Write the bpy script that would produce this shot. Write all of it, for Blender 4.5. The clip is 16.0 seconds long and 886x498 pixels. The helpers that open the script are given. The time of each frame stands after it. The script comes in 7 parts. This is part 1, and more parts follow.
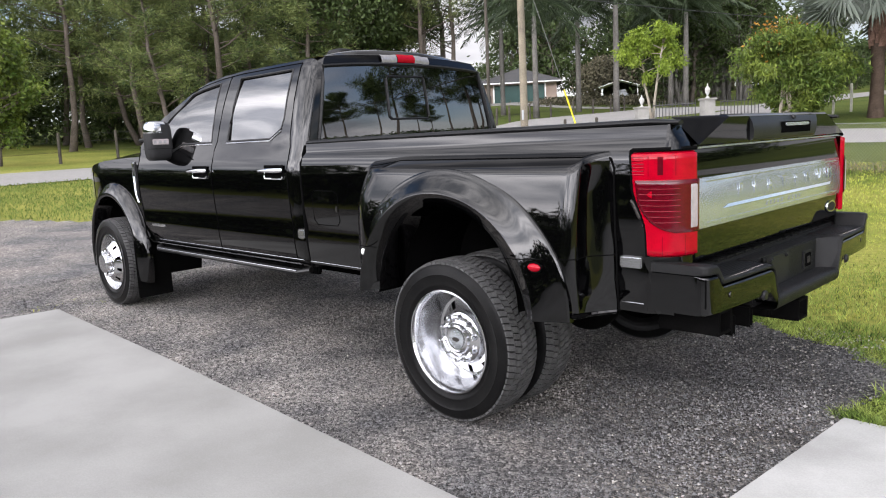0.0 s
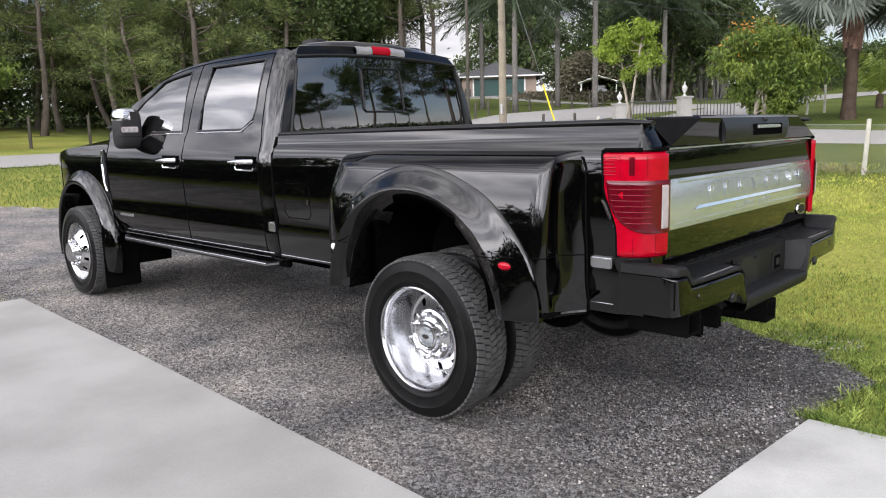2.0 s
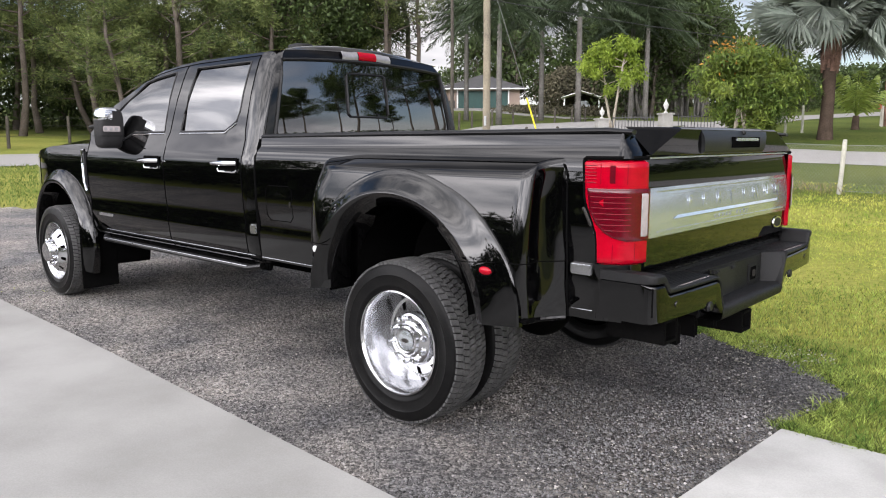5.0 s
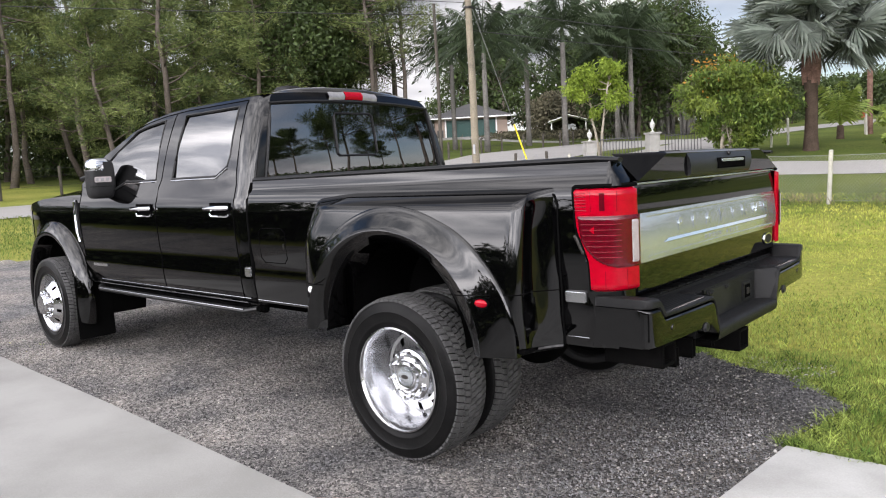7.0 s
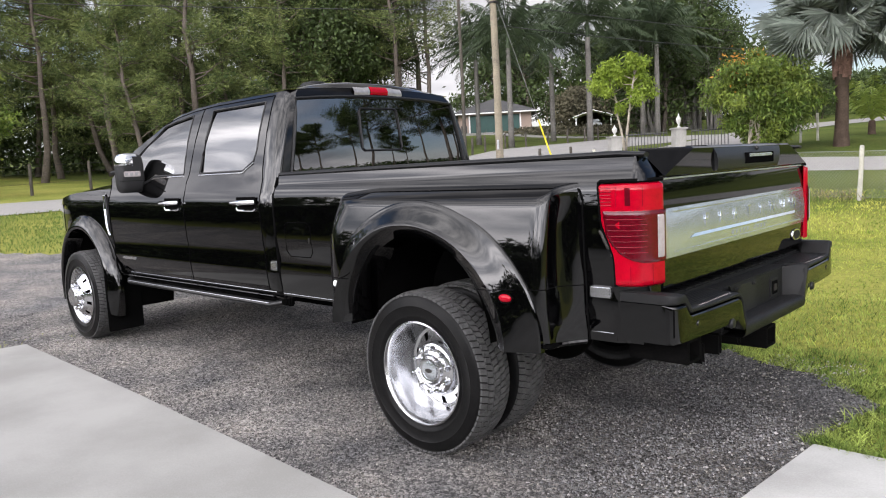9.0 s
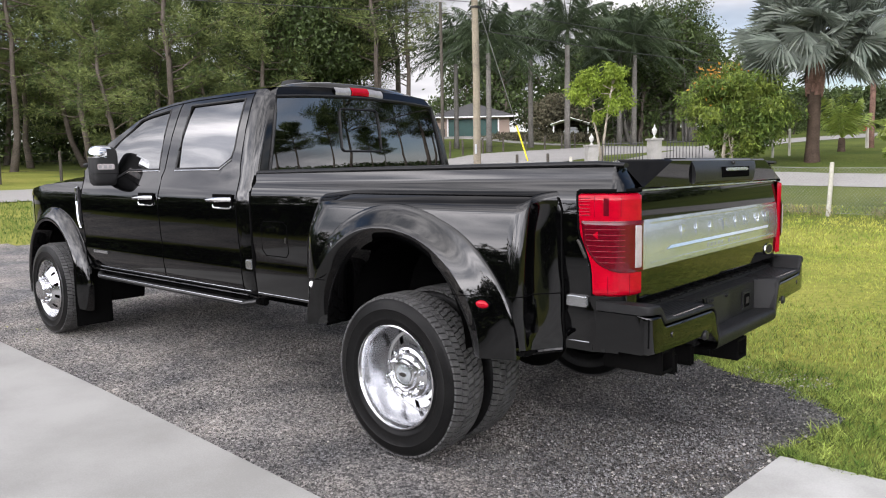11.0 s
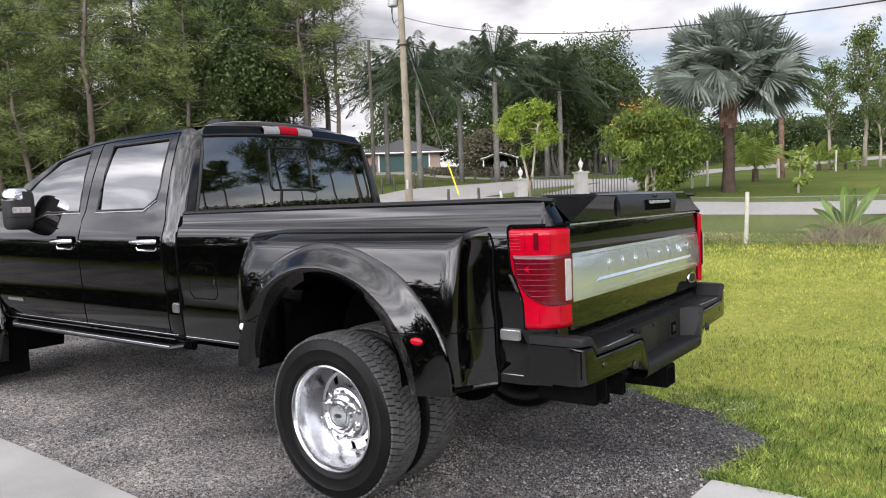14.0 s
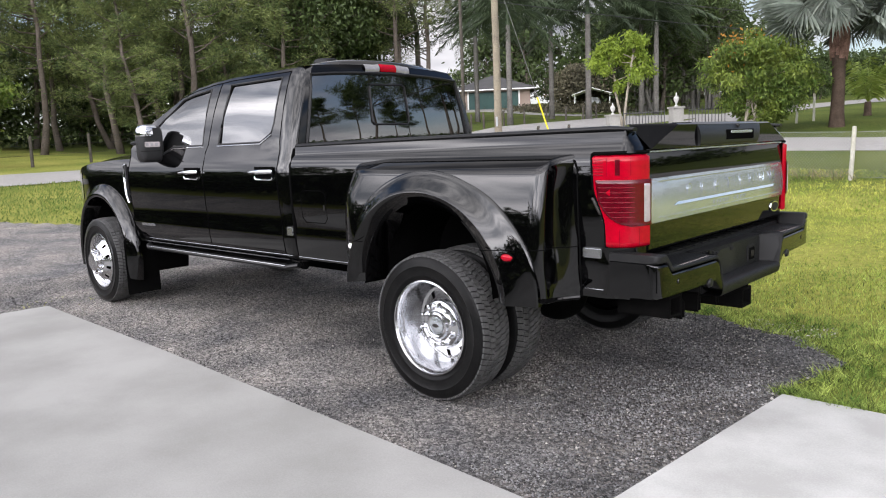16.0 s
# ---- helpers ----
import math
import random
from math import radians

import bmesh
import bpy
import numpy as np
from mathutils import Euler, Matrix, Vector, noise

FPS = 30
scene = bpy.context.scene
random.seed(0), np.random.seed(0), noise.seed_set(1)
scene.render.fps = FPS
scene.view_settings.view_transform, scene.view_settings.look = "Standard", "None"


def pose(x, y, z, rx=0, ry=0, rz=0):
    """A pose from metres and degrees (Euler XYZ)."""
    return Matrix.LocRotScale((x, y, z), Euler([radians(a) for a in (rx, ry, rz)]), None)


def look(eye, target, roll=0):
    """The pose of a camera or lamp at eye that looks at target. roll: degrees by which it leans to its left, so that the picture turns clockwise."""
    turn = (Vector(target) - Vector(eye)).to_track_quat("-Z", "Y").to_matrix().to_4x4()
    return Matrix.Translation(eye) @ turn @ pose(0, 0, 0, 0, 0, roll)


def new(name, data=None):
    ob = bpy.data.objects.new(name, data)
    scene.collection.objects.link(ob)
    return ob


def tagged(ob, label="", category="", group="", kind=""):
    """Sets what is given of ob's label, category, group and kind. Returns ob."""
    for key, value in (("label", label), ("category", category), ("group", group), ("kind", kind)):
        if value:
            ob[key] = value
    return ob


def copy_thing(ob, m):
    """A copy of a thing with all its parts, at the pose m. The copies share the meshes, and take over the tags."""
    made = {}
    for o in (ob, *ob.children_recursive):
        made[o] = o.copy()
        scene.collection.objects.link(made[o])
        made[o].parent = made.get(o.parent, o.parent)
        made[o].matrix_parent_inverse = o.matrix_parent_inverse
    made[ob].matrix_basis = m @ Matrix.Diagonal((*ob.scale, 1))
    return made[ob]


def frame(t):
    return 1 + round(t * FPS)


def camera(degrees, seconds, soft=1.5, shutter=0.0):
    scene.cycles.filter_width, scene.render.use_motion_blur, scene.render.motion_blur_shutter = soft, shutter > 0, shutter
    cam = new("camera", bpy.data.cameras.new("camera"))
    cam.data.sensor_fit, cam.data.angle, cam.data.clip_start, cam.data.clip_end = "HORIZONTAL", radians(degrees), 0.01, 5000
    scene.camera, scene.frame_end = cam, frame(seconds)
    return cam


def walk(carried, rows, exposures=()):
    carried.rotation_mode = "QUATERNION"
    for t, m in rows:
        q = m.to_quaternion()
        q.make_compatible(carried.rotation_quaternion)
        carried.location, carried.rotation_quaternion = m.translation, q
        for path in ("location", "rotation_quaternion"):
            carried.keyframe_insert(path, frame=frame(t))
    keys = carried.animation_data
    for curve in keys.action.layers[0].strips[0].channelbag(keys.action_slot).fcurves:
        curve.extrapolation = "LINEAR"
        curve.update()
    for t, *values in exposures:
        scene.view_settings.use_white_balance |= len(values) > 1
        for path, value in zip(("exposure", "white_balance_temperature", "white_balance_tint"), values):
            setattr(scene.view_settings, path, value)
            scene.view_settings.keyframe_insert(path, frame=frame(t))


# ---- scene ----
cam = camera(62.5, 16.0, soft=1.1)
PATH = [
    (0, (2.493, -3.603, 1.405), (1.084, -2.215, 1.106), -2.7),
    (0.5, (2.498, -3.588, 1.424), (0.995, -2.312, 1.088), -5.7),
    (1, (2.488, -3.573, 1.424), (1.003, -2.281, 1.068), -5.1),
    (1.5, (2.493, -3.567, 1.417), (1.091, -2.182, 1.075), -2.6),
    (2, (2.489, -3.555, 1.419), (1.127, -2.127, 1.097), -1.5),
    (2.5, (2.491, -3.555, 1.41), (1.163, -2.095, 1.092), -0.8),
    (3, (2.503, -3.566, 1.407), (1.206, -2.078, 1.087), -0.3),
    (3.5, (2.521, -3.556, 1.406), (1.254, -2.043, 1.08), 0.0),
    (4, (2.531, -3.585, 1.403), (1.212, -2.114, 1.09), 0.4),
    (4.2, (2.518, -3.571, 1.391), (1.191, -2.108, 1.078), 0.4),
    (6.5, (2.494, -3.579, 1.407), (1.177, -2.091, 1.177), -2.0),
    (7, (2.515, -3.577, 1.419), (1.192, -2.092, 1.204), -3.0),
    (7.5, (2.535, -3.576, 1.42), (1.211, -2.093, 1.206), -3.6),
    (8, (2.539, -3.571, 1.414), (1.205, -2.097, 1.194), -3.8),
    (8.5, (2.528, -3.576, 1.416), (1.173, -2.123, 1.189), -3.4),
    (8.7, (2.523, -3.582, 1.415), (1.16, -2.136, 1.189), -3.2),
    (10.8, (2.508, -3.601, 1.426), (1.165, -2.135, 1.212), -1.0),
    (11, (2.502, -3.597, 1.424), (1.184, -2.108, 1.205), -1.0),
    (11.5, (2.482, -3.583, 1.419), (1.259, -2.015, 1.211), -0.8),
    (12, (2.497, -3.596, 1.422), (1.299, -2.002, 1.266), -1.2),
    (12.5, (2.501, -3.59, 1.424), (1.33, -1.973, 1.314), -1.8),
    (13, (2.504, -3.582, 1.43), (1.366, -1.939, 1.344), -2.2),
    (13.5, (2.511, -3.59, 1.427), (1.359, -1.958, 1.33), -2.3),
    (14, (2.507, -3.596, 1.435), (1.328, -1.987, 1.306), -2.0),
    (14.5, (2.492, -3.67, 1.41), (1.289, -2.081, 1.25), -1.2),
    (15, (2.619, -3.777, 1.419), (1.325, -2.267, 1.212), -1.2),
    (15.5, (2.724, -3.856, 1.416), (1.374, -2.403, 1.169), -2.2),
    (16, (2.719, -3.883, 1.396), (1.36, -2.444, 1.11), -2.3),
]
walk(cam, [(t, look(eye, target, roll)) for t, eye, target, roll in PATH], [(0, 0.06, 6600, 15), (1.2, -0.05, 6600, 15), (2.5, 0.05, 6650, 15), (5, 0.06, 6700, 15), (12, 0.04, 6650, 15), (14.5, 0.03, 6650, 15), (16, 0.0, 6600, 15)])

# ---- light ----
SUN_ELEVATION, SUN_AZIMUTH = 38.0, 168.0
world = bpy.data.worlds.new("world")
scene.world = world
world.use_nodes = True
wn, wl = world.node_tree.nodes, world.node_tree.links
wn.clear()
w_out, w_bg = wn.new("ShaderNodeOutputWorld"), wn.new("ShaderNodeBackground")
w_sky = wn.new("ShaderNodeTexSky")
w_sky.sky_type = "NISHITA"
w_sky.sun_disc = False
w_sky.sun_elevation, w_sky.sun_rotation = radians(SUN_ELEVATION), radians(SUN_AZIMUTH)
w_sky.dust_density = 2.0
w_dim = wn.new("ShaderNodeMix")
w_dim.data_type, w_dim.blend_type = "RGBA", "MULTIPLY"
w_dim.inputs["Factor"].default_value = 1.0
w_dim.inputs["B"].default_value = (0.19, 0.19, 0.19, 1)
w_co, w_map = wn.new("ShaderNodeTexCoord"), wn.new("ShaderNodeMapping")
w_map.inputs["Scale"].default_value = (1.0, 1.0, 2.8)
w_map.inputs["Location"].default_value = (0.35, 0.2, 0.1)
w_noise, w_noise2 = wn.new("ShaderNodeTexNoise"), wn.new("ShaderNodeTexNoise")
w_noise.inputs["Scale"].default_value, w_noise.inputs["Detail"].default_value = 1.7, 4.5
w_noise2.inputs["Scale"].default_value, w_noise2.inputs["Detail"].default_value = 4.6, 4.0
w_noise2.inputs["Roughness"].default_value = 0.5
w_mask, w_tone = wn.new("ShaderNodeValToRGB"), wn.new("ShaderNodeValToRGB")
w_mask.color_ramp.elements[0].position, w_mask.color_ramp.elements[1].position = 0.40, 0.54
w_tone.color_ramp.elements[0].position, w_tone.color_ramp.elements[1].position = 0.37, 0.64
w_tone.color_ramp.elements[0].color = (0.47, 0.50, 0.56, 1)
w_tone.color_ramp.elements[1].color = (1.33, 1.35, 1.39, 1)
w_mix = wn.new("ShaderNodeMix")
w_mix.data_type = "RGBA"
wl.new(w_co.outputs["Generated"], w_map.inputs["Vector"])
wl.new(w_map.outputs["Vector"], w_noise.inputs["Vector"])
wl.new(w_map.outputs["Vector"], w_noise2.inputs["Vector"])
wl.new(w_noise.outputs["Fac"], w_mask.inputs["Fac"])
wl.new(w_noise2.outputs["Fac"], w_tone.inputs["Fac"])
# the cloud layer is brightest round the veiled sun
w_dot, w_glow, w_lit = wn.new("ShaderNodeVectorMath"), wn.new("ShaderNodeMapRange"), wn.new("ShaderNodeVectorMath")
w_dot.operation, w_lit.operation, w_glow.interpolation_type = "DOT_PRODUCT", "SCALE", "SMOOTHSTEP"
w_dot.inputs[1].default_value = (
    math.sin(radians(SUN_AZIMUTH)) * math.cos(radians(SUN_ELEVATION)),
    math.cos(radians(SUN_AZIMUTH)) * math.cos(radians(SUN_ELEVATION)),
    math.sin(radians(SUN_ELEVATION)),
)
w_glow.inputs["From Min"].default_value, w_glow.inputs["From Max"].default_value = 0.0, 0.97
w_glow.inputs["To Min"].default_value, w_glow.inputs["To Max"].default_value = 0.62, 6.3
wl.new(w_co.outputs["Generated"], w_dot.inputs[0])
wl.new(w_dot.outputs["Value"], w_glow.inputs["Value"])
wl.new(w_tone.outputs["Color"], w_lit.inputs[0])
w_sep, w_up, w_both = wn.new("ShaderNodeSeparateXYZ"), wn.new("ShaderNodeMapRange"), wn.new("ShaderNodeMath")
w_up.interpolation_type = "SMOOTHSTEP"
w_both.operation = "MULTIPLY"
w_up.inputs["From Min"].default_value, w_up.inputs["From Max"].default_value = 0.3, 0.6
w_up.inputs["To Min"].default_value, w_up.inputs["To Max"].default_value = 1.45, 0.60
wl.new(w_co.outputs["Generated"], w_sep.inputs[0])
wl.new(w_sep.outputs["Z"], w_up.inputs["Value"])
wl.new(w_up.outputs["Result"], w_both.inputs[0])
wl.new(w_glow.outputs["Result"], w_both.inputs[1])
wl.new(w_both.outputs[0], w_lit.inputs["Scale"])
wl.new(w_sky.outputs["Color"], w_dim.inputs["A"])
# full cover in front of the sun
w_veil, w_cover = wn.new("ShaderNodeMapRange"), wn.new("ShaderNodeMath")
w_veil.interpolation_type, w_cover.operation = "SMOOTHSTEP", "MAXIMUM"
w_veil.inputs["From Min"].default_value, w_veil.inputs["From Max"].default_value = 0.2, 0.6
wl.new(w_dot.outputs["Value"], w_veil.inputs["Value"])
wl.new(w_mask.outputs["Color"], w_cover.inputs[0])
wl.new(w_veil.outputs["Result"], w_cover.inputs[1])
wl.new(w_cover.outputs[0], w_mix.inputs["Factor"])
wl.new(w_dim.outputs["Result"], w_mix.inputs["A"])
wl.new(w_lit.outputs["Vector"], w_mix.inputs["B"])
wl.new(w_mix.outputs["Result"], w_bg.inputs["Color"])
wl.new(w_bg.outputs["Background"], w_out.inputs["Surface"])
w_bg.inputs["Strength"].default_value = 0.97

sun = new("sun", bpy.data.lights.new("sun", "SUN"))
sun.data.energy, sun.data.angle, sun.data.color = 0.3, radians(70), (1.0, 0.94, 0.84)
sun.matrix_world = look(
    (30 * math.sin(radians(SUN_AZIMUTH)), 30 * math.cos(radians(SUN_AZIMUTH)), 30 * math.tan(radians(SUN_ELEVATION))), (0, 0, 0)
)

# ---- materials ----


def material(name, c1, c2=None, rough=0.6, metal=0.0, scale=6.0, fine=60.0, bump=0.15, spec=0.5, coat=0.0, random_tint=0.0, island=False, trans=0.0, coat_ior=1.5, contrast=1.6, broad=1.0):
    """A surface with colour that varies at two scales and a fine relief."""
    m = bpy.data.materials.new(name)
    m.use_nodes = True
    n, l = m.node_tree.nodes, m.node_tree.links
    b = n["Principled BSDF"]
    co = n.new("ShaderNodeTexCoord")
    big, small, mix = n.new("ShaderNodeTexNoise"), n.new("ShaderNodeTexNoise"), n.new("ShaderNodeMix")
    big.inputs["Scale"].default_value, big.inputs["Detail"].default_value = scale, 4.0
    small.inputs["Scale"].default_value, small.inputs["Detail"].default_value = fine, 6.0
    for t in (big, small):
        l.new(co.outputs["Object"], t.inputs["Vector"])
    add = n.new("ShaderNodeMath")
    add.operation = "MULTIPLY_ADD"
    add.inputs[1].default_value = broad
    sub = n.new("ShaderNodeMath")
    sub.operation, sub.use_clamp = "MULTIPLY_ADD", True
    l.new(big.outputs["Fac"], add.inputs[0])
    l.new(small.outputs["Fac"], add.inputs[2])
    l.new(add.outputs[0], sub.inputs[0])
    sub.inputs[1].default_value, sub.inputs[2].default_value = contrast, 0.5 - contrast * (0.5 * broad + 0.5)
    mix.data_type = "RGBA"
    mix.inputs["A"].default_value, mix.inputs["B"].default_value = (*c1, 1), (*(c2 or c1), 1)
    l.new(sub.outputs[0], mix.inputs["Factor"])
    colour = mix.outputs["Result"]
    if random_tint:
        info = n.new("ShaderNodeNewGeometry" if island else "ShaderNodeObjectInfo")
        hsv, rng = n.new("ShaderNodeHueSaturation"), n.new("ShaderNodeMapRange")
        rng.inputs["To Min"].default_value, rng.inputs["To Max"].default_value = 1 - random_tint, 1 + random_tint
        l.new(info.outputs["Random Per Island" if island else "Random"], rng.inputs["Value"])
        l.new(rng.outputs["Result"], hsv.inputs["Value"])
        l.new(colour, hsv.inputs["Color"])
        colour = hsv.outputs["Color"]
    l.new(colour, b.inputs["Base Color"])
    b.inputs["Roughness"].default_value, b.inputs["Metallic"].default_value = rough, metal
    b.inputs["Specular IOR Level"].default_value, b.inputs["Coat Weight"].default_value = spec, coat
    b.inputs["Coat Roughness"].default_value, b.inputs["Coat IOR"].default_value = 0.03, coat_ior
    if bump:
        bp = n.new("ShaderNodeBump")
        bp.inputs["Strength"].default_value, bp.inputs["Distance"].default_value = bump, 0.01
        l.new(small.outputs["Fac"], bp.inputs["Height"])
        l.new(bp.outputs["Normal"], b.inputs["Normal"])
    if trans:
        tr, ms = n.new("ShaderNodeBsdfTranslucent"), n.new("ShaderNodeMixShader")
        l.new(colour, tr.inputs["Color"])
        ms.inputs[0].default_value = trans
        l.new(b.outputs[0], ms.inputs[1])
        l.new(tr.outputs[0], ms.inputs[2])
        l.new(ms.outputs[0], n["Material Output"].inputs["Surface"])
    return m


def tinted_glass(name, tint, ior):
    m = bpy.data.materials.new(name)
    m.use_nodes = True
    n, l = m.node_tree.nodes, m.node_tree.links
    n.remove(n["Principled BSDF"])
    clear, gloss, fr, ms = n.new("ShaderNodeBsdfTransparent"), n.new("ShaderNodeBsdfGlossy"), n.new("ShaderNodeFresnel"), n.new("ShaderNodeMixShader")
    clear.inputs["Color"].default_value = (*tint, 1)
    gloss.inputs["Roughness"].default_value = 0.01
    fr.inputs["IOR"].default_value = ior
    l.new(fr.outputs[0], ms.inputs[0])
    l.new(clear.outputs[0], ms.inputs[1])
    l.new(gloss.outputs[0], ms.inputs[2])
    l.new(ms.outputs[0], n["Material Output"].inputs["Surface"])
    return m


def crushed(name, dark, light, dust):
    """Crushed asphalt: cells of unlike grey at two sizes, with broad dusty patches."""
    m = material(name, dark, light, rough=0.95, scale=0.9, fine=120, bump=0.0, spec=0.3)
    n, l = m.node_tree.nodes, m.node_tree.links
    b, co = n["Principled BSDF"], n["Texture Coordinate"]
    fac = None
    for scale, share in ((58, 0.6), (125, 0.55)):
        cell, split, curve, mul = n.new("ShaderNodeTexVoronoi"), n.new("ShaderNodeSeparateColor"), n.new("ShaderNodeMath"), n.new("ShaderNodeMath")
        cell.inputs["Scale"].default_value = scale
        l.new(co.outputs["Object"], cell.inputs["Vector"])
        l.new(cell.outputs["Color"], split.inputs["Color"])
        curve.operation, mul.operation = "POWER", "MULTIPLY_ADD"
        curve.inputs[1].default_value, mul.inputs[1].default_value, mul.inputs[2].default_value = 2.2, share, 0.0
        l.new(split.outputs["Red"], curve.inputs[0])
        l.new(curve.outputs[0], mul.inputs[0])
        if fac:
            l.new(fac, mul.inputs[2])
        fac = mul.outputs[0]
        bp = n.new("ShaderNodeBump")
        bp.inputs["Strength"].default_value, bp.inputs["Distance"].default_value = 0.9, 0.4 / scale
        bp.invert = True
        l.new(cell.outputs["Distance"], bp.inputs["Height"])
        if scale > 100:
            l.new(first_bump.outputs["Normal"], bp.inputs["Normal"])
            l.new(bp.outputs["Normal"], b.inputs["Normal"])
        first_bump = bp
    grey, patch, ramp, tint = n.new("ShaderNodeMix"), n.new("ShaderNodeTexNoise"), n.new("ShaderNodeMapRange"), n.new("ShaderNodeMix")
    tone = n.new("ShaderNodeMix")
    for x in (grey, tint, tone):
        x.data_type = "RGBA"
    grey.inputs["A"].default_value, grey.inputs["B"].default_value = (*dark, 1), (*light, 1)
    l.new(fac, grey.inputs["Factor"])
    patch.inputs["Scale"].default_value, patch.inputs["Detail"].default_value, patch.inputs["Roughness"].default_value = 1.1, 8.0, 0.62
    l.new(co.outputs["Object"], patch.inputs["Vector"])
    ramp.inputs["From Min"].default_value, ramp.inputs["From Max"].default_value = 0.36, 0.66
    l.new(patch.outputs["Fac"], ramp.inputs["Value"])
    tone.inputs["A"].default_value, tone.inputs["B"].default_value = (0.60, 0.61, 0.64, 1), (*dust, 1)
    l.new(ramp.outputs["Result"], tone.inputs["Factor"])
    tint.blend_type = "MULTIPLY"
    tint.inputs["Factor"].default_value = 1.0
    l.new(grey.outputs["Result"], tint.inputs["A"])
    l.new(tone.outputs["Result"], tint.inputs["B"])
    # darker millings towards the lawn end
    place, end_tone, shade = n.new("ShaderNodeSeparateXYZ"), n.new("ShaderNodeMapRange"), n.new("ShaderNodeVectorMath")
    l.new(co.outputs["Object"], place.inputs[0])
    l.new(place.outputs["X"], end_tone.inputs["Value"])
    end_tone.inputs["From Min"].default_value, end_tone.inputs["From Max"].default_value = -0.6, 1.0
    end_tone.inputs["To Min"].default_value, end_tone.inputs["To Max"].default_value = 1.36, 0.74
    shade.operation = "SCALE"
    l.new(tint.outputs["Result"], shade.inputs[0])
    l.new(end_tone.outputs["Result"], shade.inputs["Scale"])
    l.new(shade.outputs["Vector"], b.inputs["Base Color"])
    return m


PAINT = material("black_paint", (0.0006, 0.0006, 0.0007), (0.0009, 0.0009, 0.001), rough=0.5, scale=2, fine=900, bump=0.0, spec=0.0, coat=1.0, coat_ior=1.5)
PLASTIC = material("black_plastic", (0.007, 0.007, 0.0075), (0.013, 0.013, 0.0135), rough=0.5, scale=5, fine=400, bump=0.12, spec=0.3)
RAIL = material("rail_plastic", (0.004, 0.004, 0.0045), (0.008, 0.008, 0.008), rough=0.38, scale=5, fine=400, bump=0.05, spec=0.35)
# black liner plastic; its near-black also stands for shade in recesses and gaps
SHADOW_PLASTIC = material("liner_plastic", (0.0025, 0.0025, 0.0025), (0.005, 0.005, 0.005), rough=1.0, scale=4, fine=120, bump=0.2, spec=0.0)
CHROME = material("chrome", (0.82, 0.83, 0.85), (0.74, 0.75, 0.77), rough=0.07, metal=1.0, scale=6, fine=200, bump=0.0)
ALUMINIUM = material("polished_aluminium", (0.62, 0.625, 0.64), (0.53, 0.535, 0.55), rough=0.19, metal=1.0, scale=4, fine=160, bump=0.0)
SATIN = material("satin_aluminium", (0.60, 0.64, 0.67), (0.52, 0.56, 0.585), rough=0.2, metal=0.78, scale=3, fine=300, bump=0.02)
DARK_CHROME = material("dark_chrome", (0.30, 0.305, 0.315), (0.25, 0.255, 0.265), rough=0.14, metal=1.0, scale=6, fine=200, bump=0.0)
STEP = material("step_plastic", (0.005, 0.005, 0.0053), (0.0095, 0.0095, 0.0098), rough=0.5, scale=6, fine=500, bump=0.2, spec=0.25)
RUBBER = material("tyre_rubber", (0.004, 0.004, 0.0042), (0.009, 0.0088, 0.0086), rough=0.34, scale=14, fine=150, bump=0.06, spec=0.09)
TREAD = material("tread_rubber", (0.038, 0.038, 0.0385), (0.092, 0.091, 0.09), rough=0.85, scale=18, fine=220, bump=0.3, spec=0.2)
STEEL = material("dark_steel", (0.02, 0.019, 0.018), (0.05, 0.045, 0.04), rough=0.6, metal=0.6, scale=9, fine=90, bump=0.2)
RED = material("red_lens", (0.25, 0.0008, 0.008), (0.36, 0.001, 0.012), rough=0.12, scale=30, fine=260, bump=0.05, coat=0.2, spec=0.2)
DARK_RED = material("dark_red_lens", (0.055, 0.0006, 0.004), (0.085, 0.001, 0.006), rough=0.15, scale=30, fine=200, bump=0.05, coat=0.4, spec=0.3)
RIB = material("lens_rib", (0.13, 0.001, 0.008), (0.17, 0.001, 0.01), rough=0.2, scale=30, fine=200, bump=0.0, coat=0.3, spec=0.3)
CLEAR = material("clear_lens", (0.18, 0.176, 0.18), (0.26, 0.255, 0.26), rough=0.1, scale=40, fine=300, bump=0.06, coat=1.0)
GLASS = tinted_glass("privacy_glass", (0.012, 0.013, 0.015), 3.4)
GREY_LENS = material("grey_lens", (0.24, 0.21, 0.21), (0.36, 0.32, 0.32), rough=0.15, scale=40, fine=300, bump=0.05, coat=0.6)
CABIN = material("cabin_trim", (0.015, 0.014, 0.014), (0.03, 0.028, 0.026), rough=0.7, scale=8, fine=200, bump=0.15)
CONCRETE = material("concrete", (0.228, 0.225, 0.212), (0.312, 0.308, 0.294), rough=0.85, scale=1.3, fine=140, bump=0.05, contrast=1.15, broad=2.8)
PALE_CONCRETE = material("pale_concrete", (0.33, 0.327, 0.31), (0.44, 0.438, 0.42), rough=0.85, scale=2.4, fine=140, bump=0.05, contrast=1.25, broad=2.6)
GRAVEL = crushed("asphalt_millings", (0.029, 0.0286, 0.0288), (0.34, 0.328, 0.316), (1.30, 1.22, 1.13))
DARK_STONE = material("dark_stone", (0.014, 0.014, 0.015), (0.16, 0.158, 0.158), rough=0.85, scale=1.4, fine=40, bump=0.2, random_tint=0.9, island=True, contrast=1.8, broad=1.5)
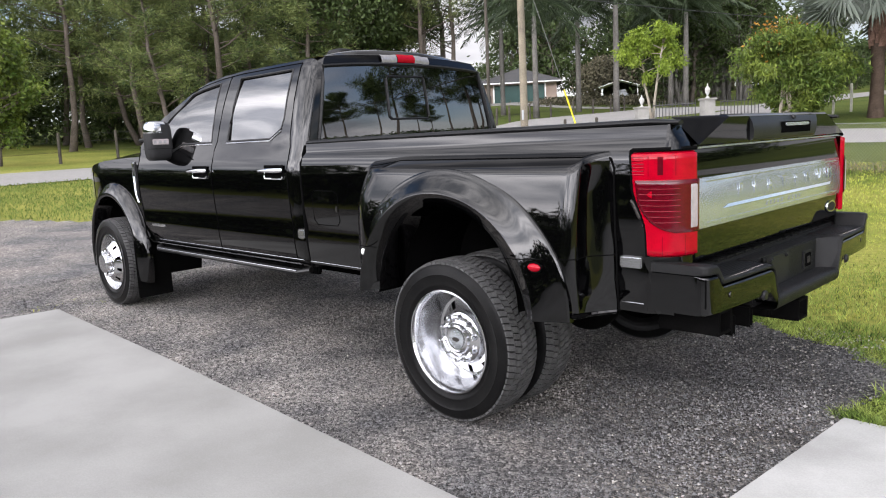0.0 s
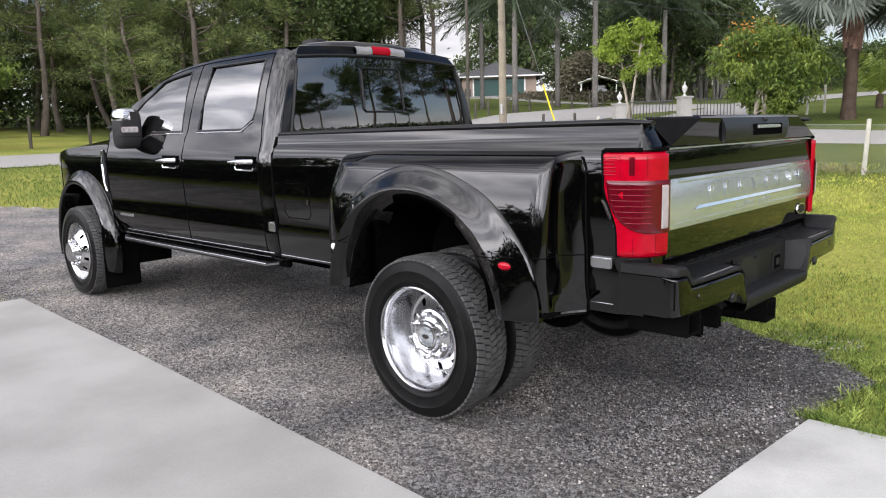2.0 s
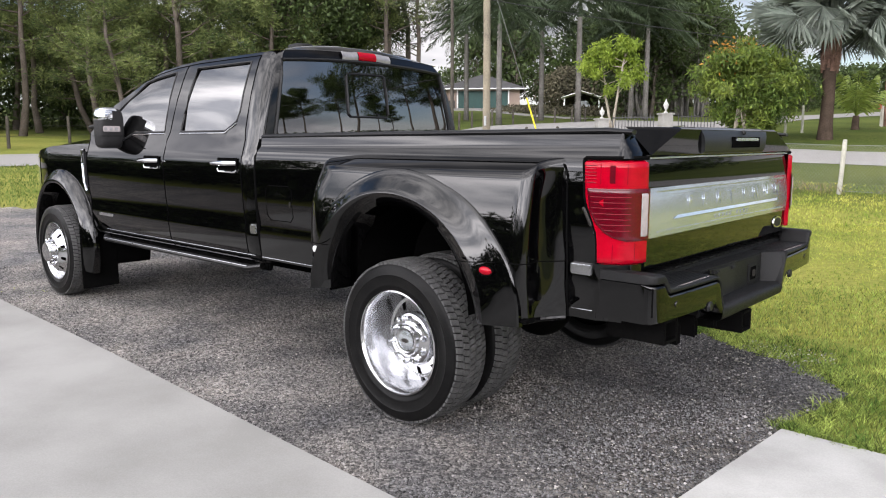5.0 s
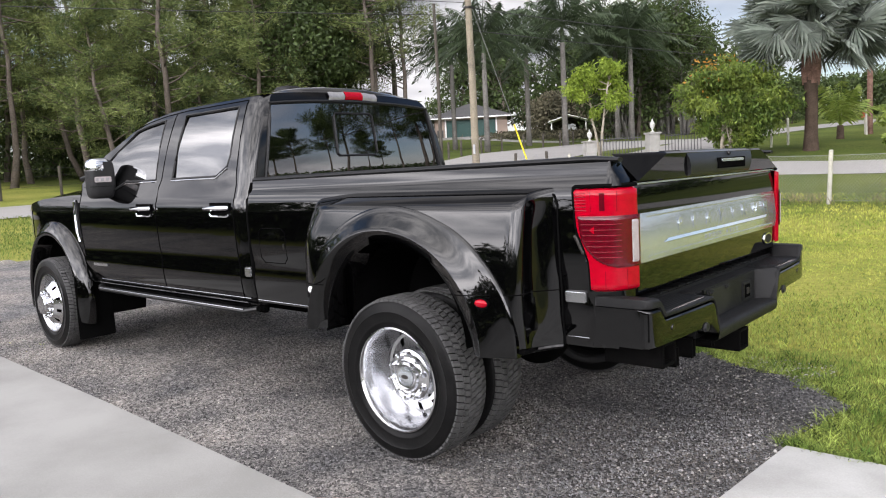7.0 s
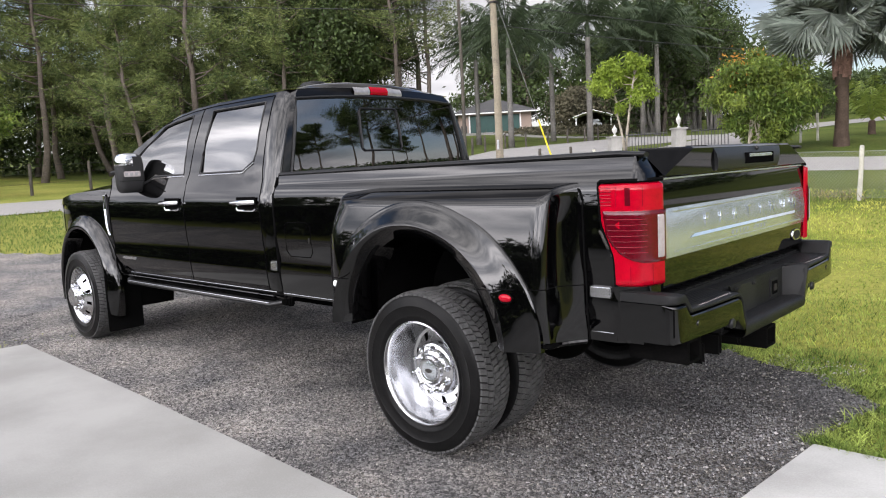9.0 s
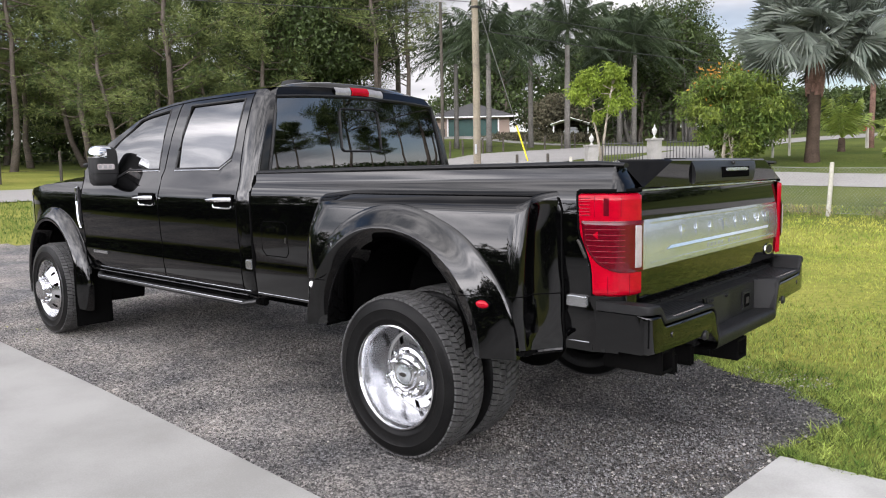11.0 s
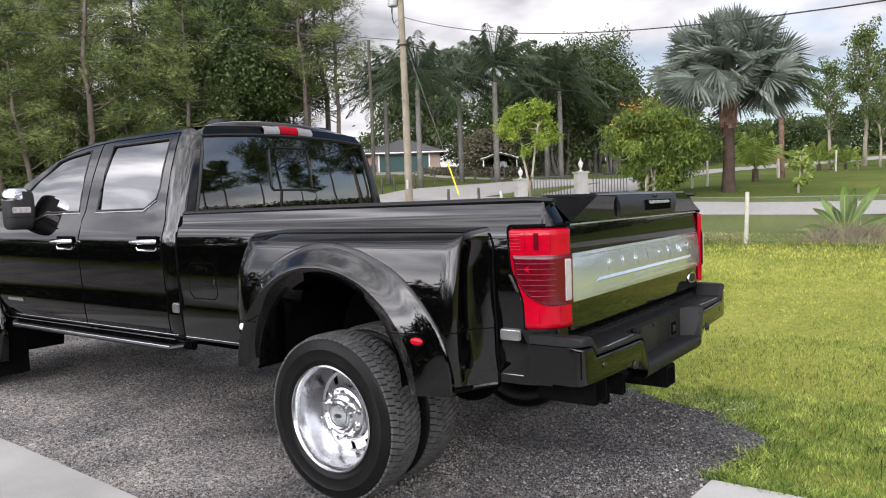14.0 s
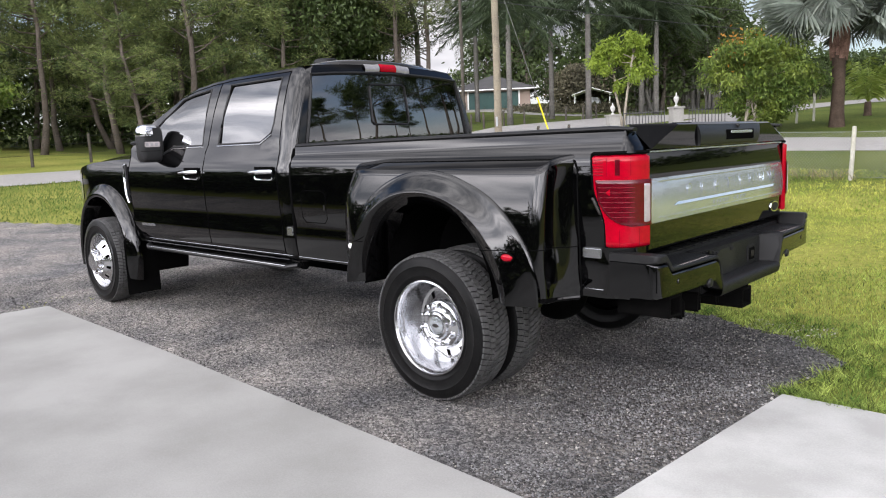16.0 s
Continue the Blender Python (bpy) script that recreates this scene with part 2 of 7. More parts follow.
STONE = material("gravel_stone", (0.034, 0.0335, 0.034), (0.25, 0.238, 0.224), rough=0.9, scale=1.1, fine=40, bump=0.2, random_tint=0.85, island=True, contrast=1.9, broad=1.6)
PALE_STONE = material("pale_stone", (0.10, 0.095, 0.08), (0.42, 0.40, 0.35), rough=0.9, scale=3, fine=200, bump=0.2, random_tint=0.6, island=True)
LAWN = material("lawn", (0.095, 0.135, 0.022), (0.30, 0.28, 0.07), rough=0.95, scale=0.35, fine=14, bump=0.5, spec=0.1)
BLADE = material("grass_blade", (0.16, 0.225, 0.034), (0.40, 0.40, 0.088), rough=0.7, scale=0.5, fine=3, contrast=2.8, bump=0.0, spec=0.2, random_tint=0.6, island=True, trans=0.3)
VERGE = material("verge_blade", (0.065, 0.12, 0.025), (0.19, 0.225, 0.055), rough=0.7, scale=0.5, fine=3, contrast=2.0, bump=0.0, spec=0.2, random_tint=0.4, island=True, trans=0.3)
LUSH = material("lush_blade", (0.075, 0.14, 0.026), (0.33, 0.40, 0.10), rough=0.7, scale=2.2, fine=9, contrast=2.6, bump=0.0, spec=0.2, random_tint=0.85, island=True, trans=0.3)
ROAD = material("shell_road", (0.22, 0.211, 0.2), (0.30, 0.29, 0.276), rough=0.95, scale=0.5, fine=9, bump=0.3, spec=0.1, broad=0.5)
BARK = material("pine_bark", (0.06, 0.05, 0.041), (0.145, 0.122, 0.104), rough=0.95, scale=1.2, fine=14, bump=0.6, spec=0.1)
PALM_BARK = material("palm_bark", (0.08, 0.076, 0.068), (0.16, 0.15, 0.138), rough=0.95, scale=1.0, fine=10, bump=0.5, spec=0.1)
DARK_BARK = material("dark_palm_bark", (0.035, 0.026, 0.02), (0.085, 0.06, 0.045), rough=0.95, scale=4, fine=30, bump=0.7, spec=0.1)
BOOT = material("palm_boot", (0.075, 0.043, 0.034), (0.22, 0.135, 0.105), rough=0.9, scale=5, fine=30, bump=0.5, spec=0.1, random_tint=0.3, island=True)
PALE_BARK = material("pale_bark", (0.20, 0.175, 0.135), (0.34, 0.305, 0.25), rough=0.9, scale=3, fine=30, bump=0.3, spec=0.1)
NEEDLE = material("pine_needle", (0.045, 0.074, 0.025), (0.205, 0.235, 0.082), rough=0.7, scale=0.75, fine=3, contrast=2.4, bump=0.0, spec=0.2, random_tint=0.35, island=True, trans=0.25)
# pine needle again with shade put into its colour, for the open pines
DARK_NEEDLE = material("shaded_needle", (0.032, 0.052, 0.022), (0.105, 0.125, 0.055), rough=0.7, scale=0.75, fine=3, contrast=2.0, bump=0.0, spec=0.2, random_tint=0.35, island=True, trans=0.2)
OAK_LEAF = material("dark_leaf", (0.028, 0.048, 0.014), (0.06, 0.085, 0.022), rough=0.6, scale=0.4, fine=3, bump=0.0, spec=0.3, random_tint=0.5, island=True, trans=0.2)
LIME_LEAF = material("lime_leaf", (0.12, 0.185, 0.02), (0.23, 0.30, 0.042), rough=0.55, scale=1.2, fine=6, bump=0.0, spec=0.3, random_tint=0.35, island=True, trans=0.35)
BUSH_LEAF = material("bush_leaf", (0.045, 0.095, 0.018), (0.18, 0.22, 0.038), rough=0.5, scale=0.9, fine=5, bump=0.0, spec=0.3, random_tint=0.5, island=True, trans=0.3)
BRUSH = material("dull_brush", (0.045, 0.045, 0.03), (0.15, 0.135, 0.09), rough=0.8, scale=0.5, fine=4, bump=0.0, spec=0.1, random_tint=0.5, island=True, trans=0.2)
SLIM_LEAF = material("slender_leaf", (0.04, 0.075, 0.018), (0.11, 0.14, 0.035), rough=0.55, scale=0.6, fine=4, bump=0.0, spec=0.3, random_tint=0.4, island=True, trans=0.25)
RUST_LEAF = material("rust_leaf", (0.30, 0.12, 0.02), (0.38, 0.22, 0.04), rough=0.55, scale=2, fine=8, bump=0.0, spec=0.3, random_tint=0.4, island=True, trans=0.3)
PALM_LEAF = material("palm_leaf", (0.022, 0.038, 0.018), (0.062, 0.086, 0.042), rough=0.55, scale=0.5, fine=4, bump=0.0, spec=0.35, random_tint=0.3, island=True, trans=0.2)
SILVER_LEAF = material("silver_leaf", (0.085, 0.108, 0.085), (0.20, 0.225, 0.19), rough=0.6, scale=0.6, fine=5, bump=0.0, spec=0.3, random_tint=0.4, island=True, trans=0.2)
COCO_LEAF = material("young_palm_leaf", (0.13, 0.20, 0.035), (0.26, 0.30, 0.07), rough=0.5, scale=0.8, fine=5, bump=0.0, spec=0.35, random_tint=0.3, island=True, trans=0.3)
BANANA_LEAF = material("banana_leaf", (0.06, 0.12, 0.02), (0.16, 0.24, 0.045), rough=0.5, scale=2, fine=12, bump=0.1, spec=0.2, trans=0.35, random_tint=0.3)
DRY = material("dry_grass", (0.12, 0.10, 0.058), (0.27, 0.225, 0.135), rough=0.9, scale=3, fine=20, bump=0.2, spec=0.1, random_tint=0.4, island=True)
POLE_WOOD = material("pole_wood", (0.12, 0.105, 0.085), (0.26, 0.225, 0.165), rough=0.9, scale=1.5, fine=25, bump=0.3, spec=0.15)
POST_WOOD = material("post_wood", (0.27, 0.262, 0.225), (0.42, 0.405, 0.35), rough=0.9, scale=3, fine=30, bump=0.3, spec=0.15)
DARK_POST = material("dark_post_wood", (0.04, 0.035, 0.03), (0.10, 0.09, 0.075), rough=0.9, scale=3, fine=30, bump=0.3, spec=0.1)
GALVANISED = material("galvanised_wire", (0.13, 0.133, 0.13), (0.21, 0.213, 0.21), rough=0.5, metal=0.6, scale=8, fine=60, bump=0.05)
CABLE = material("cable", (0.015, 0.015, 0.016), (0.03, 0.03, 0.03), rough=0.7, scale=3, fine=20, bump=0.0)
GREY_METAL = material("grey_metal", (0.25, 0.26, 0.27), (0.35, 0.36, 0.37), rough=0.45, metal=0.2, scale=4, fine=40, bump=0.05)
YELLOW = material("yellow_plastic", (0.72, 0.60, 0.02), (0.8, 0.7, 0.05), rough=0.5, scale=6, fine=40, bump=0.05)
IRON = material("black_iron", (0.015, 0.015, 0.015), (0.03, 0.03, 0.03), rough=0.5, scale=8, fine=60, bump=0.1)
STUCCO = material("pillar_stucco", (0.20, 0.195, 0.18), (0.31, 0.30, 0.28), rough=0.9, scale=2, fine=60, bump=0.3)
PINK = material("pink_stucco", (0.26, 0.195, 0.16), (0.33, 0.255, 0.21), rough=0.9, scale=0.8, fine=30, bump=0.2)
WHITE = material("white_paint", (0.74, 0.74, 0.72), (0.82, 0.82, 0.80), rough=0.6, scale=3, fine=50, bump=0.1)
SHINGLE = material("roof_shingle", (0.034, 0.034, 0.035), (0.065, 0.063, 0.062), rough=0.95, scale=0.7, fine=12, bump=0.5)
GREEN_DOOR = material("green_door", (0.008, 0.045, 0.038), (0.015, 0.065, 0.055), rough=0.5, scale=0.7, fine=20, bump=0.1)
STEEL_BLACK = material("black_steel", (0.002, 0.002, 0.002), (0.0045, 0.0042, 0.004), rough=0.8, scale=9, fine=90, bump=0.15, spec=0.05)
DULL_RED = material("dull_red_paint", (0.5, 0.02, 0.03), (0.6, 0.03, 0.05), rough=0.5, scale=3, fine=30, bump=0.1)

# the turf past the wire fence is darker and greener than the mown yellow lawn
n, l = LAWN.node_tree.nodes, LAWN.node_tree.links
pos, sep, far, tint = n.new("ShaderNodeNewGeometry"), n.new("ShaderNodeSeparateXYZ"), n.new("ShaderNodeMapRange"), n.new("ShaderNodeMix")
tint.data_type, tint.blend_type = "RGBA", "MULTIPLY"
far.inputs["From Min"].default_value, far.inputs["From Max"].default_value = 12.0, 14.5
# unseen turf behind the slabs: shade put into its colour, for darker door reflections
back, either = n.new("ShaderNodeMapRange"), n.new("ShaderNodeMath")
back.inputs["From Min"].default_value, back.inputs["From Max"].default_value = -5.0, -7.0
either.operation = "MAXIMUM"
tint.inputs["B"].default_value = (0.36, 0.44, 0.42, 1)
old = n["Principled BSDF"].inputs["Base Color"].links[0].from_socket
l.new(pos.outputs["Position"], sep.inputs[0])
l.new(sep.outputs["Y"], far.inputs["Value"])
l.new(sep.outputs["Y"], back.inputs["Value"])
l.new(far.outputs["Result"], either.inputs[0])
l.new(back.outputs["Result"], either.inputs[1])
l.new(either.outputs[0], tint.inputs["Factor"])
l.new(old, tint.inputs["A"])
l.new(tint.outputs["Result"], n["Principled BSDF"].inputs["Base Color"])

# ---- building helpers ----


def lay(name, verts, faces, mat, parent=None, smooth=True, sharp=38, label=""):
    """One mesh object from vertices and faces."""
    me = bpy.data.meshes.new(name)
    me.from_pydata([tuple(v) for v in verts], [], [tuple(f) for f in faces])
    me.materials.append(mat)
    if smooth:
        me.polygons.foreach_set("use_smooth", [True] * len(me.polygons))
        me.set_sharp_from_angle(angle=radians(sharp))
    me.update()
    ob = new(name, me)
    if parent:
        ob.parent = parent
    return tagged(ob, label)


def part(name, bm, mat, parent, label="", smooth=True, sharp=38):
    """Links a bmesh as one mesh object under a thing or under a part."""
    bmesh.ops.recalc_face_normals(bm, faces=bm.faces)
    me = bpy.data.meshes.new(name)
    bm.to_mesh(me)
    bm.free()
    me.materials.append(mat)
    if smooth:
        me.polygons.foreach_set("use_smooth", [True] * len(me.polygons))
        me.set_sharp_from_angle(angle=radians(sharp))
    ob = new(name, me)
    if parent:
        ob.parent = parent
    return tagged(ob, label)


def box(bm, lo, hi, bevel=0.0, m=None):
    """A box between two corners, with bevelled edges."""
    lo, hi = Vector(lo), Vector(hi)
    r = bmesh.ops.create_cube(bm, size=1.0, matrix=(m or Matrix()) @ Matrix.Translation((lo + hi) / 2) @ Matrix.Diagonal((*(hi - lo), 1)))
    if bevel:
        edges = {e for v in r["verts"] for e in v.link_edges}
        bmesh.ops.bevel(bm, geom=list(edges), offset=bevel, segments=2, affect="EDGES", clamp_overlap=True)
    return bm


def boxed(name, lo, hi, mat, parent=None, bevel=0.006, label=""):
    return part(name, box(bmesh.new(), lo, hi, bevel), mat, parent, label)


def tube(bm, pts, r, n=8, flat=1.0):
    """A round bar along a line of points; r is one radius or one for each point."""
    pts = [Vector(p) for p in pts]
    rs = r if isinstance(r, (list, tuple)) else [r] * len(pts)
    rings = []
    for i, p in enumerate(pts):
        d = (pts[min(i + 1, len(pts) - 1)] - pts[max(i - 1, 0)]).normalized()
        a = d.cross(Vector((0, 0, 1)) if abs(d.z) < 0.95 else Vector((0, 1, 0))).normalized()
        b = a.cross(d)
        rings.append([bm.verts.new(p + rs[i] * (math.cos(k * math.tau / n) * a + flat * math.sin(k * math.tau / n) * b)) for k in range(n)])
    for u, v in zip(rings, rings[1:]):
        for k in range(n):
            bm.faces.new((u[k], u[(k + 1) % n], v[(k + 1) % n], v[k]))
    bm.faces.new(rings[0][::-1])
    bm.faces.new(rings[-1])
    return bm


def tubed(name, pts, r, mat, parent=None, n=8, flat=1.0, label=""):
    return part(name, tube(bmesh.new(), pts, r, n, flat), mat, parent, label)


def lathe(bm, profile, n, axis_y=True, skip=None, centre=(0, 0, 0)):
    """Turns a profile of (radius, along) round the y axis (or z)."""
    c = Vector(centre)
    rings = []
    for r, a in profile:
        ring = []
        for k in range(n):
            w = k * math.tau / n
            p = (r * math.cos(w), a, r * math.sin(w)) if axis_y else (r * math.cos(w), r * math.sin(w), a)
            ring.append(bm.verts.new(c + Vector(p)))
        rings.append(ring)
    for j, (u, v) in enumerate(zip(rings, rings[1:])):
        for k in range(n):
            if not (skip and skip(j, k)):
                bm.faces.new((u[k], u[(k + 1) % n], v[(k + 1) % n], v[k]))
    return bm


def grid(rows):
    """Vertices and faces of a sheet from rows of points; None cells are left out."""
    verts = [p for row in rows for p in row]
    w = len(rows[0])
    faces = [(j * w + i, j * w + i + 1, (j + 1) * w + i + 1, (j + 1) * w + i) for j in range(len(rows) - 1) for i in range(w - 1)]
    return verts, faces


def quads(name, v, mat, parent=None, label=""):
    """One mesh of loose four-sided leaves from an array of shape (n, 4, 3)."""
    v = np.asarray(v, np.float32)
    n = len(v)
    me = bpy.data.meshes.new(name)
    me.vertices.add(4 * n)
    me.vertices.foreach_set("co", v.reshape(-1))
    me.loops.add(4 * n)
    me.loops.foreach_set("vertex_index", np.arange(4 * n, dtype=np.int32))
    me.polygons.add(n)
    me.polygons.foreach_set("loop_start", np.arange(0, 4 * n, 4, dtype=np.int32))
    me.polygons.foreach_set("loop_total", np.full(n, 4, np.int32))
    me.materials.append(mat)
    me.update(calc_edges=True)
    ob = new(name, me)
    if parent:
        ob.parent = parent
    return tagged(ob, label)


def empty(name, at=(0, 0, 0), turn=0, label="", category="", group="", kind=""):
    ob = new(name)
    ob.matrix_world = pose(*at, 0, 0, turn)
    return tagged(ob, label, category, group, kind)


# ---- the lie of the land ----
R_BACK, Z_BACK = [0, 14, 19, 24, 28, 32, 60, 90, 160, 400], [0, 0, 0.2, 0.6, 1.05, 1.6, 3.3, 5.2, 9, 18]
R_SIDE, Z_SIDE = [0, 14, 19, 24, 28, 32, 40, 60, 90, 160, 400], [0, 0, 0.2, 0.4, 0.6, 0.8, 1.18, 2.2, 3.7, 7, 16]


def ground(x, y):
    dx, dy = x - 2.5, y + 3.6
    r = math.hypot(dx, dy)
    az = math.degrees(math.atan2(-dx, dy))
    s = min(max((abs(az) - 45) / 20, 0), 1)
    s = s * s * (3 - 2 * s)
    return float((1 - s) * np.interp(r, R_BACK, Z_BACK) + s * np.interp(r, R_SIDE, Z_SIDE))


rings = [0, 3, 6, 9, 12, 14, 16, 18, 20, 22, 24, 26, 28, 30, 32, 36, 40, 46, 53, 60, 70, 80, 90, 110, 135, 160, 220, 300, 400, 700, 1500]
land = []
for r in rings:
    row = []
    for k in range(145):
        w = math.tau * k / 144
        x, y = 2.5 + r * math.sin(w), -3.6 + r * math.cos(w)
        row.append((x, y, ground(x, y) - 0.025 + (0.03 * noise.noise((x * 0.3, y * 0.3, 0)) if 7 < r < 80 else 0)))
    land.append(row)
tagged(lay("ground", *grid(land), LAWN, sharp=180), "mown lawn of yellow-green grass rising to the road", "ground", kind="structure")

DRIVE = [(1.56, 0.80), (1.25, 1.18), (0.80, 1.3), (0.38, 1.52), (-1, 1.8), (-5, 1.9), (-9, 2.0), (-12.3, 1.85), (-13.2, 1.45), (-14.9, 0.5), (-17.5, -1.2), (-21, -3.4), (-22.5, -6.0), (-14, -5.6), (-5.0, -5.2), (-4, -2.6), (1.6, -2.5), (1.62, -0.4), (1.42, 0.05), (1.5, 0.42)]


def inside(x, y, poly):
    hit = False
    for (x1, y1), (x2, y2) in zip(poly, poly[1:] + poly[:1]):
        if (y1 > y) != (y2 > y) and x < (x2 - x1) * (y - y1) / (y2 - y1) + x1:
            hit = not hit
    return hit


def drive_sheet():
    verts, faces, at = [], [], {}

    def corner(i, j, s):
        key = (round(i * s, 3), round(j * s, 3))
        if key not in at:
            at[key] = len(verts)
            x, y = key
            verts.append((x, y, ground(x, y) - 0.003 + (0.012 if x > -6.1 and y > -2.6 else 0.003) * noise.noise((x * 1.1, y * 1.1, 3))))
        return at[key]

    for s, x0, x1, y0, y1 in ((0.06, -6, 1.68, -2.52, 2.1), (0.24, -24, -6, -6.72, 2.16), (0.24, -6, -3.6, -6.72, -2.52)):
        for i in range(round(x0 / s), round(x1 / s)):
            for j in range(round(y0 / s), round(y1 / s)):
                x, y = (i + 0.5) * s, (j + 0.5) * s
                wob = 0.09 * noise.noise((x * 2.3, y * 2.3, 9)) + 0.05 * noise.noise((x * 9, y * 9, 4))
                if inside(x + wob, y + wob, DRIVE):
                    faces.append((corner(i, j, s), corner(i + 1, j, s), corner(i + 1, j + 1, s), corner(i, j + 1, s)))
    return tagged(lay("driveway", verts, faces, GRAVEL, sharp=180), "driveway of dark grey crushed asphalt millings", "driveway", kind="structure")


drive_sheet()


def slab(name, outline, mat, label):
    """A concrete slab with a worn edge."""
    bm = bmesh.new()
    f = bm.faces.new([bm.verts.new((x, y, -0.09)) for x, y in outline])
    up = bmesh.ops.extrude_face_region(bm, geom=[f])
    top = [v for v in up["geom"] if isinstance(v, bmesh.types.BMVert)]
    bmesh.ops.translate(bm, vec=(0, 0, 0.102), verts=top)
    rim = [e for e in bm.edges if all(v.co.z > 0 for v in e.verts)]
    bmesh.ops.bevel(bm, geom=rim, offset=0.008, segments=2, affect="EDGES")
    return tagged(part(name, bm, mat, None), label, "slab", kind="structure")


slab("pavement_slab", [(-4.75, -1.5), (-2.3, -1.57), (0.55, -1.70), (1.316, -1.745), (1.316, -6.2), (-4.9, -6.2)], CONCRETE, "pale grey broom-finished concrete slab beside the gravel")
slab("pavement_slab", [(1.324, -1.745), (1.45, 0.035), (9, 0.0), (9, -6.2), (1.324, -6.2)], PALE_CONCRETE, "pale grey concrete slab with faint stains beside the lawn")


def strip(name, line, width, lift, mat, label):
    """A road laid over the land along a line of points."""
    pts = [Vector((x, y, 0)) for x, y in line]
    fine = []
    for i in range(len(pts) - 1):
        p0, p1, p2, p3 = pts[max(i - 1, 0)], pts[i], pts[i + 1], pts[min(i + 2, len(pts) - 1)]
        for k in range(10):
            t = k / 10
            fine.append(0.5 * ((2 * p1) + (p2 - p0) * t + (2 * p0 - 5 * p1 + 4 * p2 - p3) * t * t + (3 * p1 - p0 - 3 * p2 + p3) * t**3))
    fine.append(pts[-1])
    rows = []
    for i, p in enumerate(fine):
        d = (fine[min(i + 1, len(fine) - 1)] - fine[max(i - 1, 0)]).normalized()
        side = Vector((-d.y, d.x, 0))
        w = float(np.interp(i / len(fine), (0, 0.4, 0.5, 0.6, 1), width))
        row = []
        for k in range(-4, 5):
            q = p + side * (w / 2 * k / 4 + (0.18 * noise.noise((p.x * 0.7, p.y * 0.7, k)) if abs(k) == 4 else 0))
            row.append((q.x, q.y, ground(q.x, q.y) + lift - (0.05 if abs(k) == 4 else 0)))
        rows.append(row)
    return tagged(lay(name, *grid(rows), mat, sharp=180), label, "road", kind="structure")


strip("road", [(-24, -60), (-26, -20), (-26.8, 4), (-24.5, 13), (-18.5, 19.6), (-12, 21.6), (-5, 22.0), (2, 22.4), (10, 23.5), (30, 27), (60, 32)], (6.0, 5.2, 3.8, 3.0, 3.2), 0.05, ROAD, "pale shell-rock road curving past the lawn")
strip("road", [(-10.8, 24), (-12.0, 32), (-13.0, 40), (-12.4, 46), (-10.0, 50.5), (-6.5, 57), (-2, 62.5), (8, 68), (25, 72)], (3.6, 4.4, 4.8, 5.2, 6.0), 0.06, ROAD, "pale gravel driveway behind the gate")

strip("road", [(-17.3, 20.3), (-18.4, 25), (-19.7, 30), (-19.2, 34), (-18.2, 39)], (5.5, 7.6, 8.6, 8.8, 8.6), 0.045, ROAD, "pale shell-rock apron before the gate")
strip("path", [(-60, 66.5), (-54, 62.8), (-48, 58.8), (-43, 55.3), (-38, 51.2), (-33.3, 47.4), (-28, 43.8), (-25, 42.2)], (1.6, 1.6, 1.5, 1.4, 1.4), 0.05, ROAD, "narrow pale path in front of the house")

# ---- the pickup truck ----
truck = empty("pickup_truck", label="black crew-cab dual-rear-wheel pickup truck with a bright tailgate panel", category="pickup truck")


